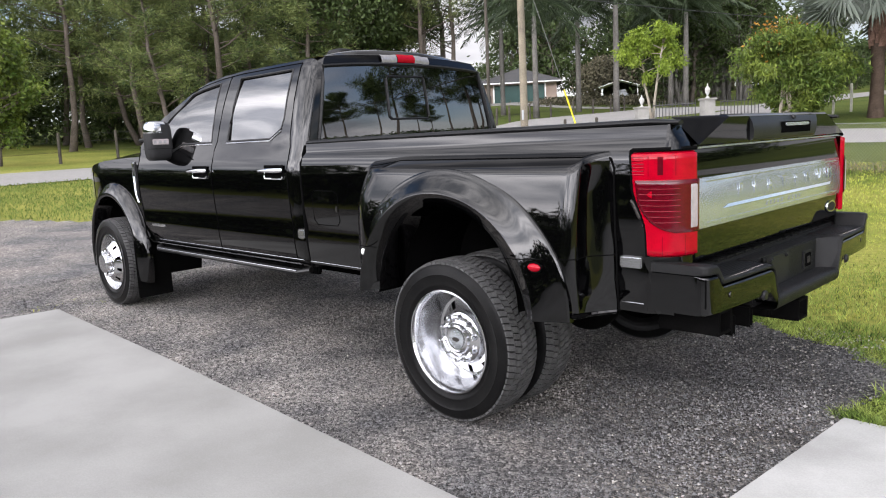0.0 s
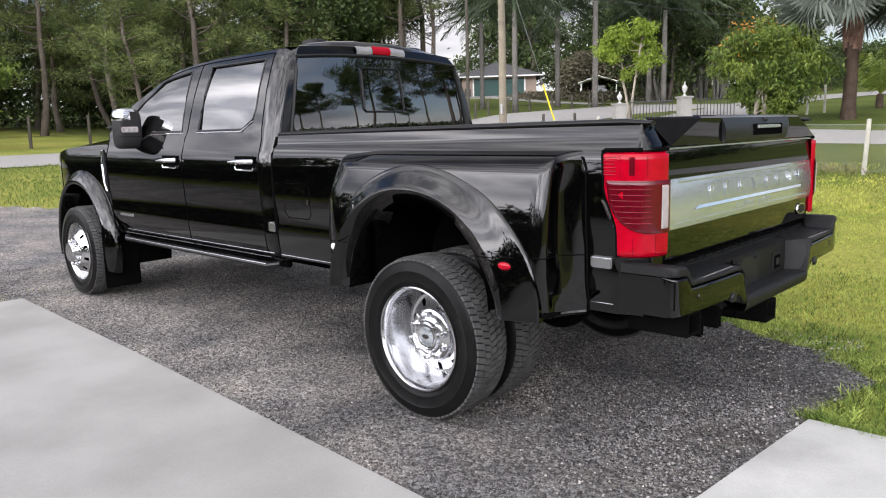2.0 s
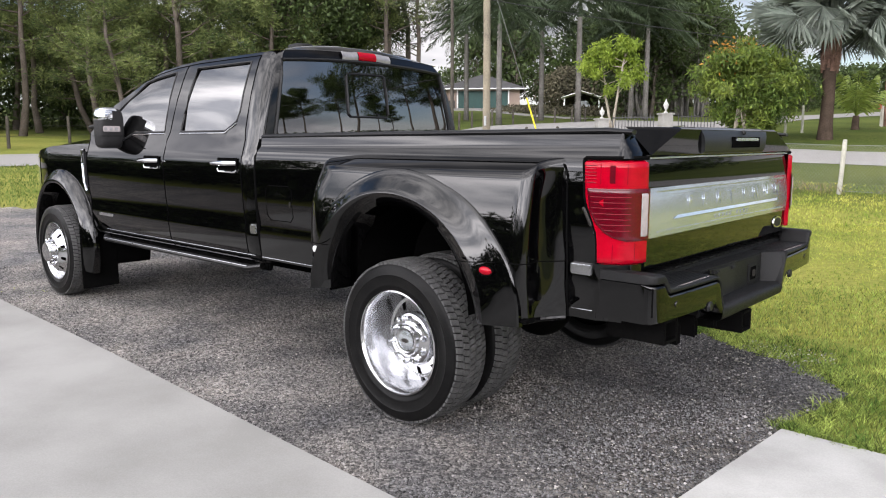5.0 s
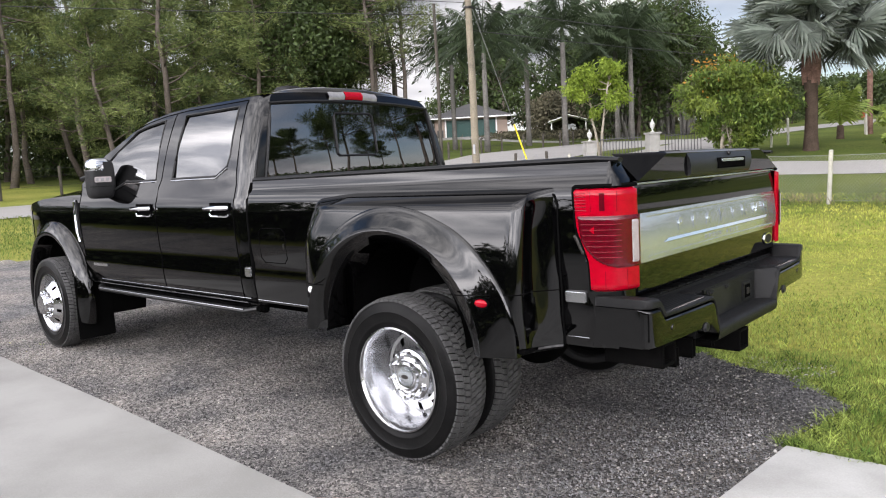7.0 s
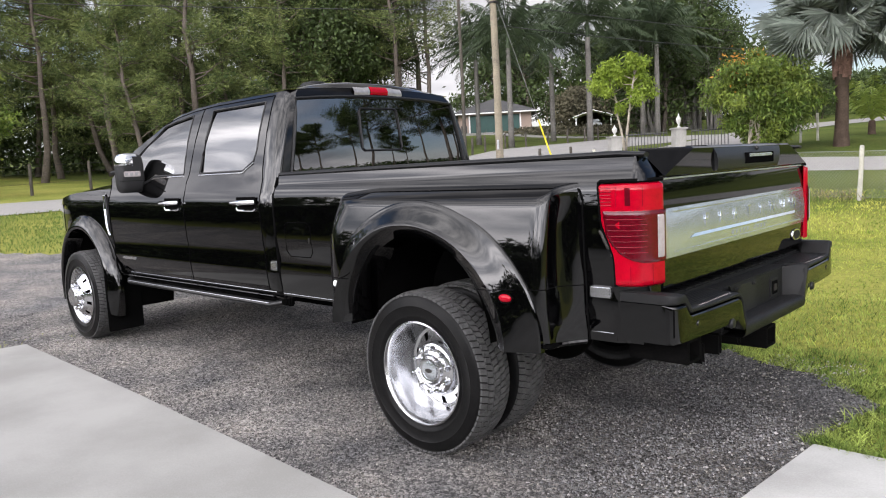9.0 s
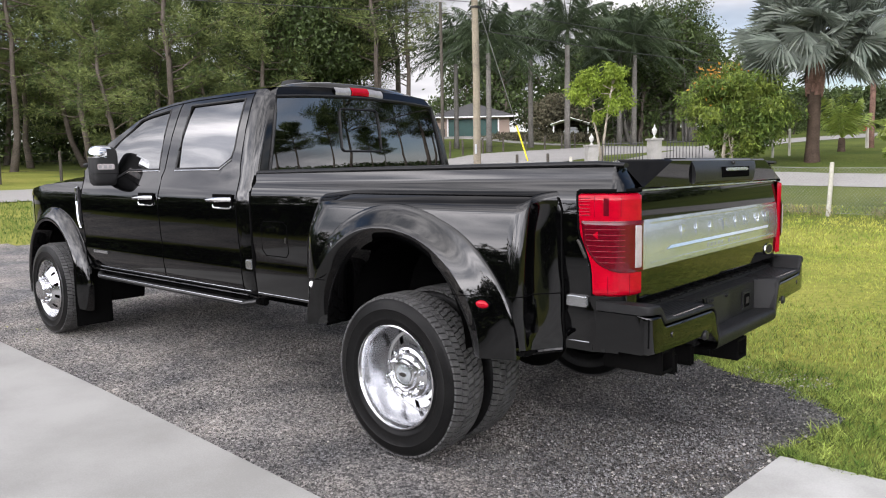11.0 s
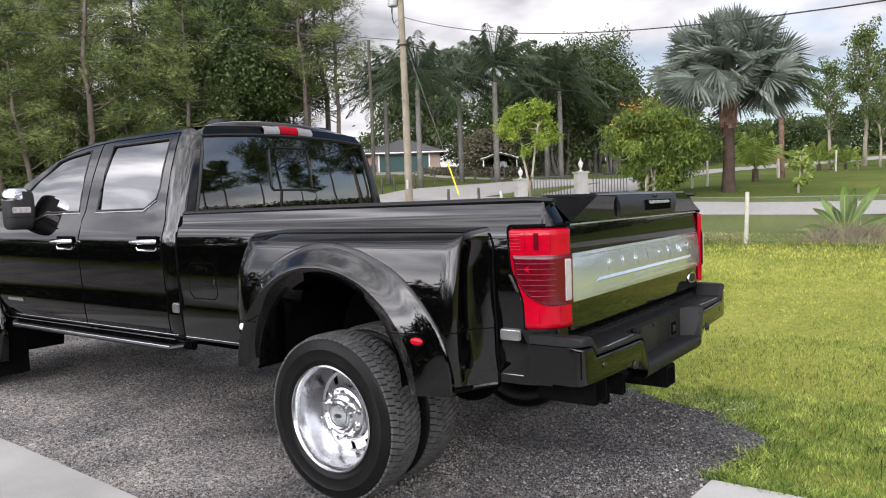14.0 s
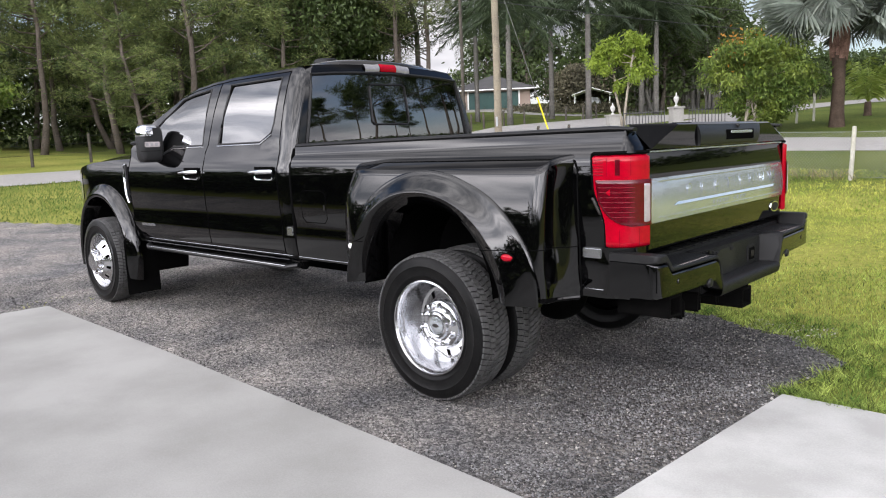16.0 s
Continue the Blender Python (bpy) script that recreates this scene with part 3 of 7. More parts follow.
def cab():
    """The cab as rings of points at set heights: doors, corner posts, rear wall and roof."""
    # height and half width of the side at each row
    rows = [(0.62, 0.93), (0.665, 0.972), (0.76, 0.985), (0.842, 0.992), (0.866, 0.984), (0.98, 0.998), (1.12, 1.006), (1.225, 1.008), (1.275, 1.001), (1.33, 0.985), (1.40, 0.965), (1.455, 0.952), (1.58, 0.917), (1.70, 0.88), (1.81, 0.838), (1.9, 0.80), (1.935, 0.778), (1.962, 0.748)]
    lo, bot, top = 10, 11, 15
    # x of each upright line: below the belt, at the window's foot, at its head
    cols = [(-3.84, -3.86, -3.24), (-3.62, -3.64, -3.1), (-3.3, -3.28, -3.02), (-3.05, -3.05, -2.93), (-2.6, -2.585, -2.64), (-2.53, -2.5, -2.5), (-2.36, -2.355, -2.345), (-2.0, -2.0, -1.96), (-1.78, -1.78, -1.76), (-1.66, -1.64, -1.675), (-1.53, -1.545, -1.59)]
    drop = {1: 0.085, 2: 0.07}

    def brow(x):
        """How far the roof's edge falls away towards the windscreen."""
        return float(np.interp(x, (-3.3, -3.1, -2.9, -2.65, -2.35), (0.105, 0.065, 0.034, 0.012, 0.0)))


    def side(i, j):
        z, y = rows[j]
        a, b, c = cols[i]
        if j <= lo:
            x = a
        else:
            x = b + (c - b) * ((z - 1.455) / (1.9 - 1.455))
        z -= brow(x) * (0, 0.2, 0.55, 0.9, 1.0, 1.0)[max(j - 12, 0)]
        if j == bot and i in drop:
            z -= drop[i]
            y += drop[i] * 0.3
        if j == lo and i in drop:
            z -= drop[i]
            y += 0.02
        if j == bot and i == 9:
            z += 0.06
        return (x, y, z)

    def rear_x(z):
        return -1.405 - max(z - 1.43, 0) * 0.03 - 0.12 * max(z - 1.43, 0) ** 2 - 0.45 * max(z - 1.905, 0)

    corner = [(0.05, 0.997), (0.02, 0.978), (0.004, 0.955), (0.0, 0.935)]

    def glass_y(z):
        return 0.835 - (z - 1.42) * 0.21

    across = [1.0, 0.75, 0.5, 0.25, 0.0]

    def rear(i, j):
        z, y = rows[j]
        crown = 0.0
        if j >= top:
            crown = 0.03
        if j == 10:
            z = 1.385
        xr = rear_x(z)
        if i < 4:
            s, f = corner[i]
            return (xr - s, y * f, z + crown * max(1 - (y * f / 0.76) ** 2.4, 0))
        gy = min(glass_y(z), y * 0.92) * across[i - 4]
        return (xr + 0.028 * (1 - (gy / 0.9) ** 2), gy, z + crown * (1 - (gy / 0.76) ** 2.4))

    for s in (-1, 1):
        def sheet(c0, c1, j0, j1, hole, name, label=""):
            pts = [[(p[0], s * p[1], p[2]) for p in (side(i, j) for i in range(c0, c1 + 1))] for j in range(j0, j1 + 1)]
            v, f = grid(pts)
            w = c1 - c0
            f = [q for k, q in enumerate(f) if not hole(c0 + k % w, j0 + k // w)]
            return lay(name, v, f, PAINT, truck, label=label, sharp=50)

        front_door = sheet(0, 5, 0, 16, lambda i, j: 1 <= i < 4 and bot <= j < top, "front_door")
        rear_door = sheet(5, 10, 0, 16, lambda i, j: 6 <= i < 9 and bot <= j < top, "rear_door")
        # window panes set a little inside the frames
        for owner, c0, c1 in ((front_door, 1, 4), (rear_door, 6, 9)):
            pts = [[(p[0], s * (p[1] - 0.013 + 0.009 * math.sin(math.pi * (j - bot) / (top - bot))), p[2]) for p in (side(i, j) for i in range(c0, c1 + 1))] for j in range(bot, top + 1)]
            v, f = grid(pts)
            lay("window_pane", v, f, GLASS, owner, sharp=180, label="dark tinted side window pane")
            loop = [(i, bot) for i in range(c0, c1 + 1)] + [(c1, j) for j in range(bot + 1, top + 1)] + [(i, top) for i in range(c1 - 1, c0 - 1, -1)] + [(c0, j) for j in range(top - 1, bot, -1)]
            ring = [(side(i, j)[0], s * (side(i, j)[1] - 0.003), side(i, j)[2]) for i, j in loop]
            tubed("window_seal", ring + ring[:1], 0.008, PLASTIC, owner, 6)
            belt = [(side(i, bot)[0], s * (side(i, bot)[1] + 0.006), side(i, bot)[2] - 0.012) for i in range(c0, c1 + 1)]
            tubed("belt_moulding", belt, 0.0045, CHROME, owner, 6, label="thin bright belt moulding")
        # corner post
        pts = [[(p[0], s * p[1], p[2]) for p in [side(10, j)] + [rear(i, j) for i in range(0, 5)]] for j in range(0, 18)]
        lay("corner_post", *grid(pts), PAINT, truck, sharp=60)
        # roof rail over the doors
        pts = [[(p[0], s * p[1], p[2]) for p in (side(i, j) for i in range(0, 11))] for j in (16, 17)]
        lay("roof_rail", *grid(pts), PAINT, truck, sharp=60)
        # shut lines
        for c, last in ((0, 12), (5, 17), (10, 17)):
            line = [(side(c, j)[0], s * (side(c, j)[1] + 0.0005), side(c, j)[2]) for j in range(0, last)]
            tubed("shut_line", line, 0.003, SHADOW_PLASTIC, truck, 5)
        tubed("shut_line", [(side(c, 16)[0], s * (side(c, 16)[1] + 0.0005), side(c, 16)[2]) for c in range(0, 11)], 0.003, SHADOW_PLASTIC, truck, 5)
        line = [(side(c, 0)[0], s * side(c, 0)[1], 0.632) for c in range(0, 11)]
        tubed("sill", line, 0.016, PAINT, truck, 8)
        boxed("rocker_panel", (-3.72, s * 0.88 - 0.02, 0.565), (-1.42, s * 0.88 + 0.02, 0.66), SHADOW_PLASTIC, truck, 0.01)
        tubed("sill_moulding", [(-3.6, s * 0.975, 0.672), (-1.45, s * 0.975, 0.672)], 0.0028, DARK_CHROME, truck, 6)

    # rear wall under and over the glass, with the pane between
    def whole(j):
        left = [rear(i, j) for i in range(4, 9)]
        return [(x, -y, z) for x, y, z in left] + [(x, y, z) for x, y, z in left[-2::-1]]

    for a, b in ((0, 10), (15, 17)):
        lay("rear_wall", *grid([whole(j) for j in range(a, b + 1)]), PAINT, truck, sharp=60)
    pane_rows = [[(x - 0.004, y, z) for x, y, z in whole(j)] for j in range(10, 16)]
    glass = lay("rear_window", *grid(pane_rows), GLASS, truck, sharp=180, label="dark tinted rear window with a sliding pane")
    edge = [whole(j)[0] for j in range(10, 16)] + whole(15)[1:] + [whole(j)[-1] for j in range(14, 9, -1)]
    tubed("window_seal", [(x + 0.002, y, z) for x, y, z in edge], 0.012, PLASTIC, glass, 6)

    def on_glass(y, z):
        return (rear_x(z) + 0.028 * (1 - (y / 0.9) ** 2) + 0.001, y, z)

    tubed("slider_frame", [on_glass(y, z) for y, z in [(-0.235, 1.575), (-0.235, 1.7), (-0.23, 1.83), (-0.215, 1.847), (0.10, 1.85), (0.122, 1.835), (0.132, 1.7), (0.138, 1.575), (0.12, 1.556), (-0.215, 1.556), (-0.235, 1.575)]], 0.0075, PLASTIC, glass, 6)
    boxed("sticker", (-1.437, 0.66, 1.452), (-1.432, 0.70, 1.475), WHITE, glass, 0.0)

    # roof
    def roof_z(x, y):
        d = np.interp(x, [-3.3, -3.1, -2.9, -2.5, -2.1, -1.7, -1.52, -1.44], [0.0, 0.0, 0.0, 0.012, 0.012, 0.0, -0.004, -0.012])
        return 1.962 - brow(x) + 0.085 * (1 - (abs(y) / 0.75) ** 2.4) + float(d) * (1 - (abs(y) / 0.75) ** 4)

    xs = [-3.20, -3.1, -3.0, -2.85, -2.6, -2.3, -2.0, -1.75, -1.62, -1.54]
    ys = [-0.75, -0.72, -0.66, -0.55, -0.4, -0.2, 0, 0.2, 0.4, 0.55, 0.66, 0.72, 0.75]
    rows = []
    for y in ys:
        end = (-1.4535 - 0.028 * (y / 0.9) ** 2, 1.964 + 0.03 * (1 - (abs(y) / 0.76) ** 2.4))
        row = [(x, y, roof_z(x, y)) for x in xs]
        row += [(-1.505, y, 0.72 * roof_z(-1.505, y) + 0.28 * end[1]), (-1.48 + 0.5 * (end[0] + 1.4535), y, 0.35 * roof_z(-1.48, y) + 0.65 * end[1]), (end[0], y, end[1])]
        rows.append(row)
    lay("roof", *grid(rows), PAINT, truck, sharp=70)

    # windscreen and cowl
    rows_w = []
    for k in range(7):
        t = k / 6
        x0, z0, w0 = -3.86 + 0.64 * t, 1.455 + 0.41 * t, 0.93 - 0.18 * t
        rows_w.append([(x0 - 0.12 * (1 - (u / 4) ** 2), w0 * u / 4, z0 + 0.02 * (1 - (u / 4) ** 2)) for u in range(-4, 5)])
    lay("windscreen", *grid(rows_w), GLASS, truck, sharp=180, label="tinted windscreen")
    # dark cabin: floor, dash, seats
    inner = boxed("cabin_floor", (-3.8, -0.86, 0.66), (-1.55, 0.86, 0.74), CABIN, truck, 0.01)
    boxed("dashboard", (-3.75, -0.84, 1.05), (-3.3, 0.84, 1.42), CABIN, truck, 0.05)
    for x, w, pairs in ((-2.75, 0.27, (-0.42, 0.42)), (-1.95, 0.3, (-0.45, 0.1, 0.5))):
        for y in pairs:
            bm = bmesh.new()
            box(bm, (x - 0.45, y - w, 0.86), (x + 0.08, y + w, 1.06), 0.05)
            box(bm, (x - 0.04, y - w, 0.98), (x + 0.14, y + w, 1.5), 0.06)
            box(bm, (x + 0.06, y - 0.13, 1.52), (x + 0.14, y + 0.13, 1.70), 0.04)
            part("seat", bm, CABIN, truck, "dark upholstered seat")


cab()

# brake lamp and roof markers
lamp = lay("brake_lamp", *grid([[(-1.424 - 0.016 * j / 4 + 0.014 * math.sin(math.pi * j / 4), y, 1.946 + 0.056 * j / 4) for y in (-0.105, -0.05, 0.01, 0.06)] for j in range(5)]), RED, truck, label="red high brake lamp")
for a, b in ((-0.25, -0.107), (0.062, 0.20)):
    lay("cargo_lamp", *grid([[(-1.426 - 0.016 * j / 4 + 0.012 * math.sin(math.pi * j / 4), y, 1.945 + 0.056 * j / 4 - (0.006 if abs(y) > 0.15 else 0)) for y in np.linspace(a, b, 4)] for j in range(5)]), CLEAR, lamp, label="clear cargo lamp lens")
for x, y, h in ((-1.85, -0.27, 0.036), (-1.76, 0.57, 0.034)):
    bm = bmesh.new()
    base = 2.038 if y < 0 else 2.022
    rings = [[(x + f * 0.09 * math.copysign(abs(math.cos(w)) ** 0.7, math.cos(w)), y + f * 0.085 * math.copysign(abs(math.sin(w)) ** 0.7, math.sin(w)), base + h * u) for w in np.linspace(0, math.tau, 25)[:-1]] for f, u in ((1.02, -0.4), (1.0, 0.2), (0.95, 0.6), (0.84, 0.88), (0.65, 1.0), (0.3, 1.04))]
    loops = [[bm.verts.new(p) for p in r] for r in rings]
    for u, v in zip(loops, loops[1:]):
        for q in range(24):
            bm.faces.new((u[q], u[(q + 1) % 24], v[(q + 1) % 24], v[q]))
    bm.faces.new(loops[-1])
    part("roof_pod", bm, STEP, truck, "low dark roof pod")


def front_end():
    """Front wings, bonnet, grille and bumper."""
    def wing_y(x, z):
        return 0.985 - 0.11 * max((-4.75 - x) / 0.55, 0) ** 2 - 0.06 * max((z - 1.2) / 0.2, 0) ** 2 - 0.04 * max((0.7 - z) / 0.1, 0)

    def top_z(x):
        return float(np.interp(x, [-5.3, -5.1, -4.7, -4.2, -3.84], [1.20, 1.30, 1.345, 1.365, 1.37]))

    xs = np.arange(-5.3, -3.83, 0.04)
    for s in (-1, 1):
        pts = [[(x, s * wing_y(x, 0.6 + (top_z(x) - 0.6) * k), 0.6 + (top_z(x) - 0.6) * k) for x in xs] for k in np.linspace(0, 1, 20)]
        v, f = grid(pts)
        f = [q for q in f if math.hypot(sum(v[i][0] for i in q) / 4 + 4.47, sum(v[i][2] for i in q) / 4 - 0.47) > 0.56]
        lay("front_wing", v, f, PAINT, truck, sharp=60)
        # flare round the arch
        rows = []
        for k in range(33):
            a = radians(-18 + 212 * k / 32)
            ring = []
            for r, y in ((0.515, 0.90), (0.515, 1.035), (0.522, 1.052), (0.546, 1.06), (0.556, 1.055), (0.622, 1.01), (0.632, 0.995), (0.635, 0.95)):
                ring.append((-4.47 + r * math.cos(a), s * (y - 0.03 * max(-math.cos(a) - 0.6, 0)), 0.47 + r * math.sin(a) * 1.06))
            rows.append(ring)
        lay("wheel_arch_flare", *grid(rows), PAINT, truck, sharp=45)
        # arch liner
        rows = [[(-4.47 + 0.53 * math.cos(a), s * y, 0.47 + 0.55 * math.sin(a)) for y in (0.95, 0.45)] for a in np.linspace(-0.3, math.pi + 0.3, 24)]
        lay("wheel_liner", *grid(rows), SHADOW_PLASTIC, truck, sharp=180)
        # side vent
        vent = boxed("side_vent", (-3.955, s * 0.983 - 0.012, 1.0), (-3.905, s * 0.983 + 0.012, 1.31), PLASTIC, truck, 0.008, "black side vent with a bright frame")
        tubed("vent_frame", [(-3.90, s * 0.997, 1.318), (-3.95, s * 0.997, 1.316), (-3.957, s * 0.997, 1.2), (-3.945, s * 0.998, 1.06), (-3.90, s * 1.0, 0.985), (-3.87, s * 1.0, 0.978)], 0.011, CHROME, vent, 6)
        bm = bmesh.new()
        box(bm, (-3.69, s * 0.99 - 0.006, 0.783), (-3.44, s * 0.99 + 0.006, 0.806), 0.004)
        part("door_badge", bm, CHROME, truck, "small bright door badge")
        # headlamp
        rows = [[(x, s * (wing_y(x, 1.1) + 0.004), z) for x in (-5.31, -5.2, -5.1, -5.02)] for z in (0.98, 1.08, 1.18, 1.24)]
        lay("headlamp", *grid(rows), CLEAR, truck, label="clear wrap-round headlamp")
    ys = [0.93, 0.9, 0.84, 0.7, 0.45, 0.2, 0, -0.2, -0.45, -0.7, -0.84, -0.9, -0.93]
    rows = []
    for y in ys:
        rise = 0.095 * (1 - (abs(y) / 0.93) ** 3)
        rows.append([(x, y * (1 - 0.09 * max((-4.8 - x) / 0.5, 0)), top_z(x) - 0.004 + rise * np.interp(x, [-5.3, -5.1, -4.6], [0.2, 0.7, 1.0])) for x in np.linspace(-5.3, -3.80, 16)])
    lay("bonnet", *grid(rows), PAINT, truck, sharp=60)
    grille = boxed("grille", (-5.36, -0.62, 0.80), (-5.27, 0.62, 1.24), CHROME, truck, 0.03)
    for z in (0.9, 1.0, 1.1):
        boxed("grille_slot", (-5.365, -0.56, z - 0.03), (-5.35, 0.56, z + 0.03), PLASTIC, grille, 0.004)
    boxed("front_bumper", (-5.42, -0.86, 0.48), (-5.1, 0.86, 0.80), CHROME, truck, 0.05)
    boxed("wing_inner", (-5.25, -0.45, 0.5), (-3.9, 0.45, 1.2), SHADOW_PLASTIC, truck, 0.02)


front_end()


def soft(t):
    t = min(max(t, 0.0), 1.0)
    return t * t * (3 - 2 * t)


ARCH_X, ARCH_Z = 0.0, 0.62
ARCH_A = (-6, 0, 7, 15, 22, 32, 60, 75, 90, 120, 150, 165, 186)


def arch_inner(a):
    return float(np.interp(a, ARCH_A, (0.555, 0.55, 0.545, 0.532, 0.52, 0.508, 0.49, 0.487, 0.486, 0.486, 0.484, 0.482, 0.48)))


def arch_crease(a):
    return float(np.interp(a, ARCH_A, (0.62, 0.618, 0.618, 0.613, 0.605, 0.592, 0.556, 0.540, 0.531, 0.528, 0.532, 0.535, 0.536)))


def arch_outer(a):
    return float(np.interp(a, ARCH_A, (0.755, 0.765, 0.772, 0.775, 0.766, 0.741, 0.668, 0.65, 0.640, 0.625, 0.612, 0.605, 0.598)))


def flank_y(h):
    return 1.198 - 0.042 * max((h - 0.86) / 0.38, 0) ** 2 - 0.012 * max((0.8 - h) / 0.15, 0)


def fender_plan(h):
    """The fender's outline from above at height h: from the nose on the bed side, along the flank, round the rear corner."""
    nose = -0.73 + 0.11 * soft((h - 1.06) / 0.26) ** 1.5
    out = flank_y(h)
    pts = []
    for k in range(17):
        w = math.pi / 2 * k / 16
        pts.append((nose + 0.22 * (1 - math.cos(w)), 0.985 + (out - 0.985) * math.sin(w)))
    x0, x1 = pts[-1][0], 0.735
    for k in range(1, 53):
        t = k / 53
        pts.append((x0 + (x1 - x0) * t, out + 0.006 * math.sin(math.pi * t)))
    for k in range(11):
        w = math.pi / 2 * k / 10
        pts.append((x1 + 0.05 * math.sin(w), out - 0.05 * (1 - math.cos(w))))
    dish = 0.028 * soft((h - 0.68) / 0.3) * (1 - soft((h - 1.12) / 0.16))
    for k in range(1, 17):
        t = k / 16
        pts.append((0.785 + 0.075 * t ** 1.6 - dish * math.exp(-((t - 0.45) / 0.3) ** 2), out - 0.05 - (out - 0.05 - 0.982) * t))
    return pts


def fender_top(x, y):
    return 1.322 - 0.068 * (max(y - 0.982, 0) / 0.175) ** 1.7 - 0.02 * soft((-0.35 - x) / 0.35)


def rear_fender(s):
    """One wide fender: flank, rounded nose and tail, sloping top, with the wheel arch cut out."""
    rows = []
    for h in np.concatenate([np.linspace(0.648, 0.90, 11), np.linspace(0.918, 1.24, 19)]):
        row = []
        for x, y in fender_plan(h):
            k = max(h - 1.0, 0) / 0.24
            row.append((x, s * y, h + k * (fender_top(x, y) - 0.026 - 1.24)))
        rows.append(row)
    full = fender_plan(1.24)
    # over the shoulder and up the sloping top to the bed side
    for f in (0.015, 0.04, 0.075, 0.12, 0.18, 0.3, 0.45, 0.6, 0.75, 0.88, 1.0):
        row = []
        for x, y in full:
            tx = min(max(x, -0.5), 0.72)
            p = (x + (tx - x) * f, y + (0.978 - y) * f)
            far = min(math.hypot(p[0] - x, p[1] - y) / 0.028, 1.0)
            row.append((p[0], s * p[1], fender_top(*p) - 0.026 * (1 - math.sqrt(max(1 - (1 - far) ** 2, 0)))))
        rows.append(row)
    v, f = grid(rows)

    def keep(q):
        x, z = sum(v[i][0] for i in q) / 4 - ARCH_X, sum(v[i][2] for i in q) / 4 - ARCH_Z
        y = abs(sum(v[i][1] for i in q) / 4)
        a = math.degrees(math.atan2(z, x))
        return y < 1.12 or z > 0.61 or math.hypot(x, z) > 0.45 * arch_crease(a) + 0.55 * arch_outer(a) or a < -10 and x > 0.7

    fender = lay("rear_fender", v, [q for q in f if keep(q)], PAINT, truck, sharp=50, label="wide glossy black rear fender")
    # the flare: a broad band that falls outwards to a sharp crease, then a narrow return
    band = []
    for k in range(85):
        a = -2.0 + 184.0 * k / 84
        c, n = math.cos(radians(a)), math.sin(radians(a))
        ro, rc, ri = arch_outer(a), arch_crease(a), arch_inner(a)
        flank = flank_y(ARCH_Z + ro * n) - 0.03 * soft((-0.34 - ro * c) / 0.3)
        crease = 1.25 - 0.012 * n
        prof = [(ro + 0.002, flank - 0.02), (ro + 0.001, flank + 0.006), (ro - 0.004, flank + 0.0115), (ro - 0.010, flank + 0.0135)]
        for t in (0.2, 0.4, 0.6, 0.8):
            prof.append((ro - 0.01 + (rc + 0.008 - ro + 0.01) * t, flank + 0.0135 + (crease - 0.002 - flank - 0.0135) * t ** 1.25))
        prof += [(rc + 0.006, crease - 0.002), (rc, crease), (rc - 0.006, crease - 0.004), (rc * 0.4 + ri * 0.6, crease - 0.02), (ri + 0.006, crease - 0.036), (ri, crease - 0.042), (ri - 0.004, crease - 0.05), (ri - 0.016, crease - 0.065), (ri - 0.022, crease - 0.09), (ri - 0.022, 1.0)]
        band.append([(ARCH_X + r * c, s * y, max(ARCH_Z + r * n, 0.628)) for r, y in prof])
    lay("wheel_arch_flare", *grid(band), PAINT, fender, sharp=32)
    # joint between the upper fender and the lower skirt, behind and before the arch
    plan = fender_plan(0.893)
    tail = [(x, s * (y + 0.0008), 0.893) for x, y in plan if x > 0.70]
    tubed("panel_joint", tail, 0.0024, SHADOW_PLASTIC, fender, 5)
    a = 28.0
    joint = []
    for t in np.linspace(0, 1, 6):
        r = arch_inner(a) + (arch_outer(a) - arch_inner(a)) * t
        joint.append((r * math.cos(radians(a)) , s * float(np.interp(t, (0, 0.42, 1), (1.232, 1.2475, 1.222))), 0.893 + 0.012 * (t - 1)))
    tubed("panel_joint", joint, 0.0022, SHADOW_PLASTIC, fender, 5)
    tubed("panel_joint", [(x, s * y, 0.868) for x, y in ((-0.40, 1.234), (-0.475, 1.243), (-0.52, 1.235))], 0.0026, SHADOW_PLASTIC, fender, 5)
    # folded bottom edge
    rim = fender_plan(0.648)
    tubed("skirt_edge", [(x, s * (y - 0.012), 0.65) for x, y in rim if x > 0.60][::2], 0.012, PAINT, fender, 8)
    tubed("skirt_edge", [(x, s * (y - 0.012), 0.65) for x, y in rim if x < -0.50][::2], 0.012, PAINT, fender, 8)
    boxed("skirt_floor", (0.56, min(s * 1.0, s * 1.18), 0.645), (0.80, max(s * 1.0, s * 1.18), 0.66), SHADOW_PLASTIC, fender, 0.004)
    bm = bmesh.new()
    bmesh.ops.create_uvsphere(bm, u_segments=18, v_segments=10, radius=1.0, matrix=Matrix.Translation((0.622, s * 1.232, 0.856)) @ Matrix.Diagonal((0.035, 0.014, 0.018, 1)))
    lamp = part("marker_lamp", bm, RED, fender, "small red oval marker lamp")
    ring = [(0.622 + 0.039 * math.cos(w), s * 1.234, 0.856 + 0.021 * math.sin(w)) for w in np.linspace(0, math.tau, 21)]
    tubed("lamp_bezel", ring, 0.0035, SHADOW_PLASTIC, lamp, 5)
    bm = bmesh.new()
    bmesh.ops.create_uvsphere(bm, u_segments=12, v_segments=8, radius=1.0, matrix=Matrix.Translation((-0.505, s * 1.238, 0.838)) @ Matrix.Diagonal((0.013, 0.012, 0.017, 1)))
    part("marker_lamp", bm, WHITE, fender, "small clear marker lamp")


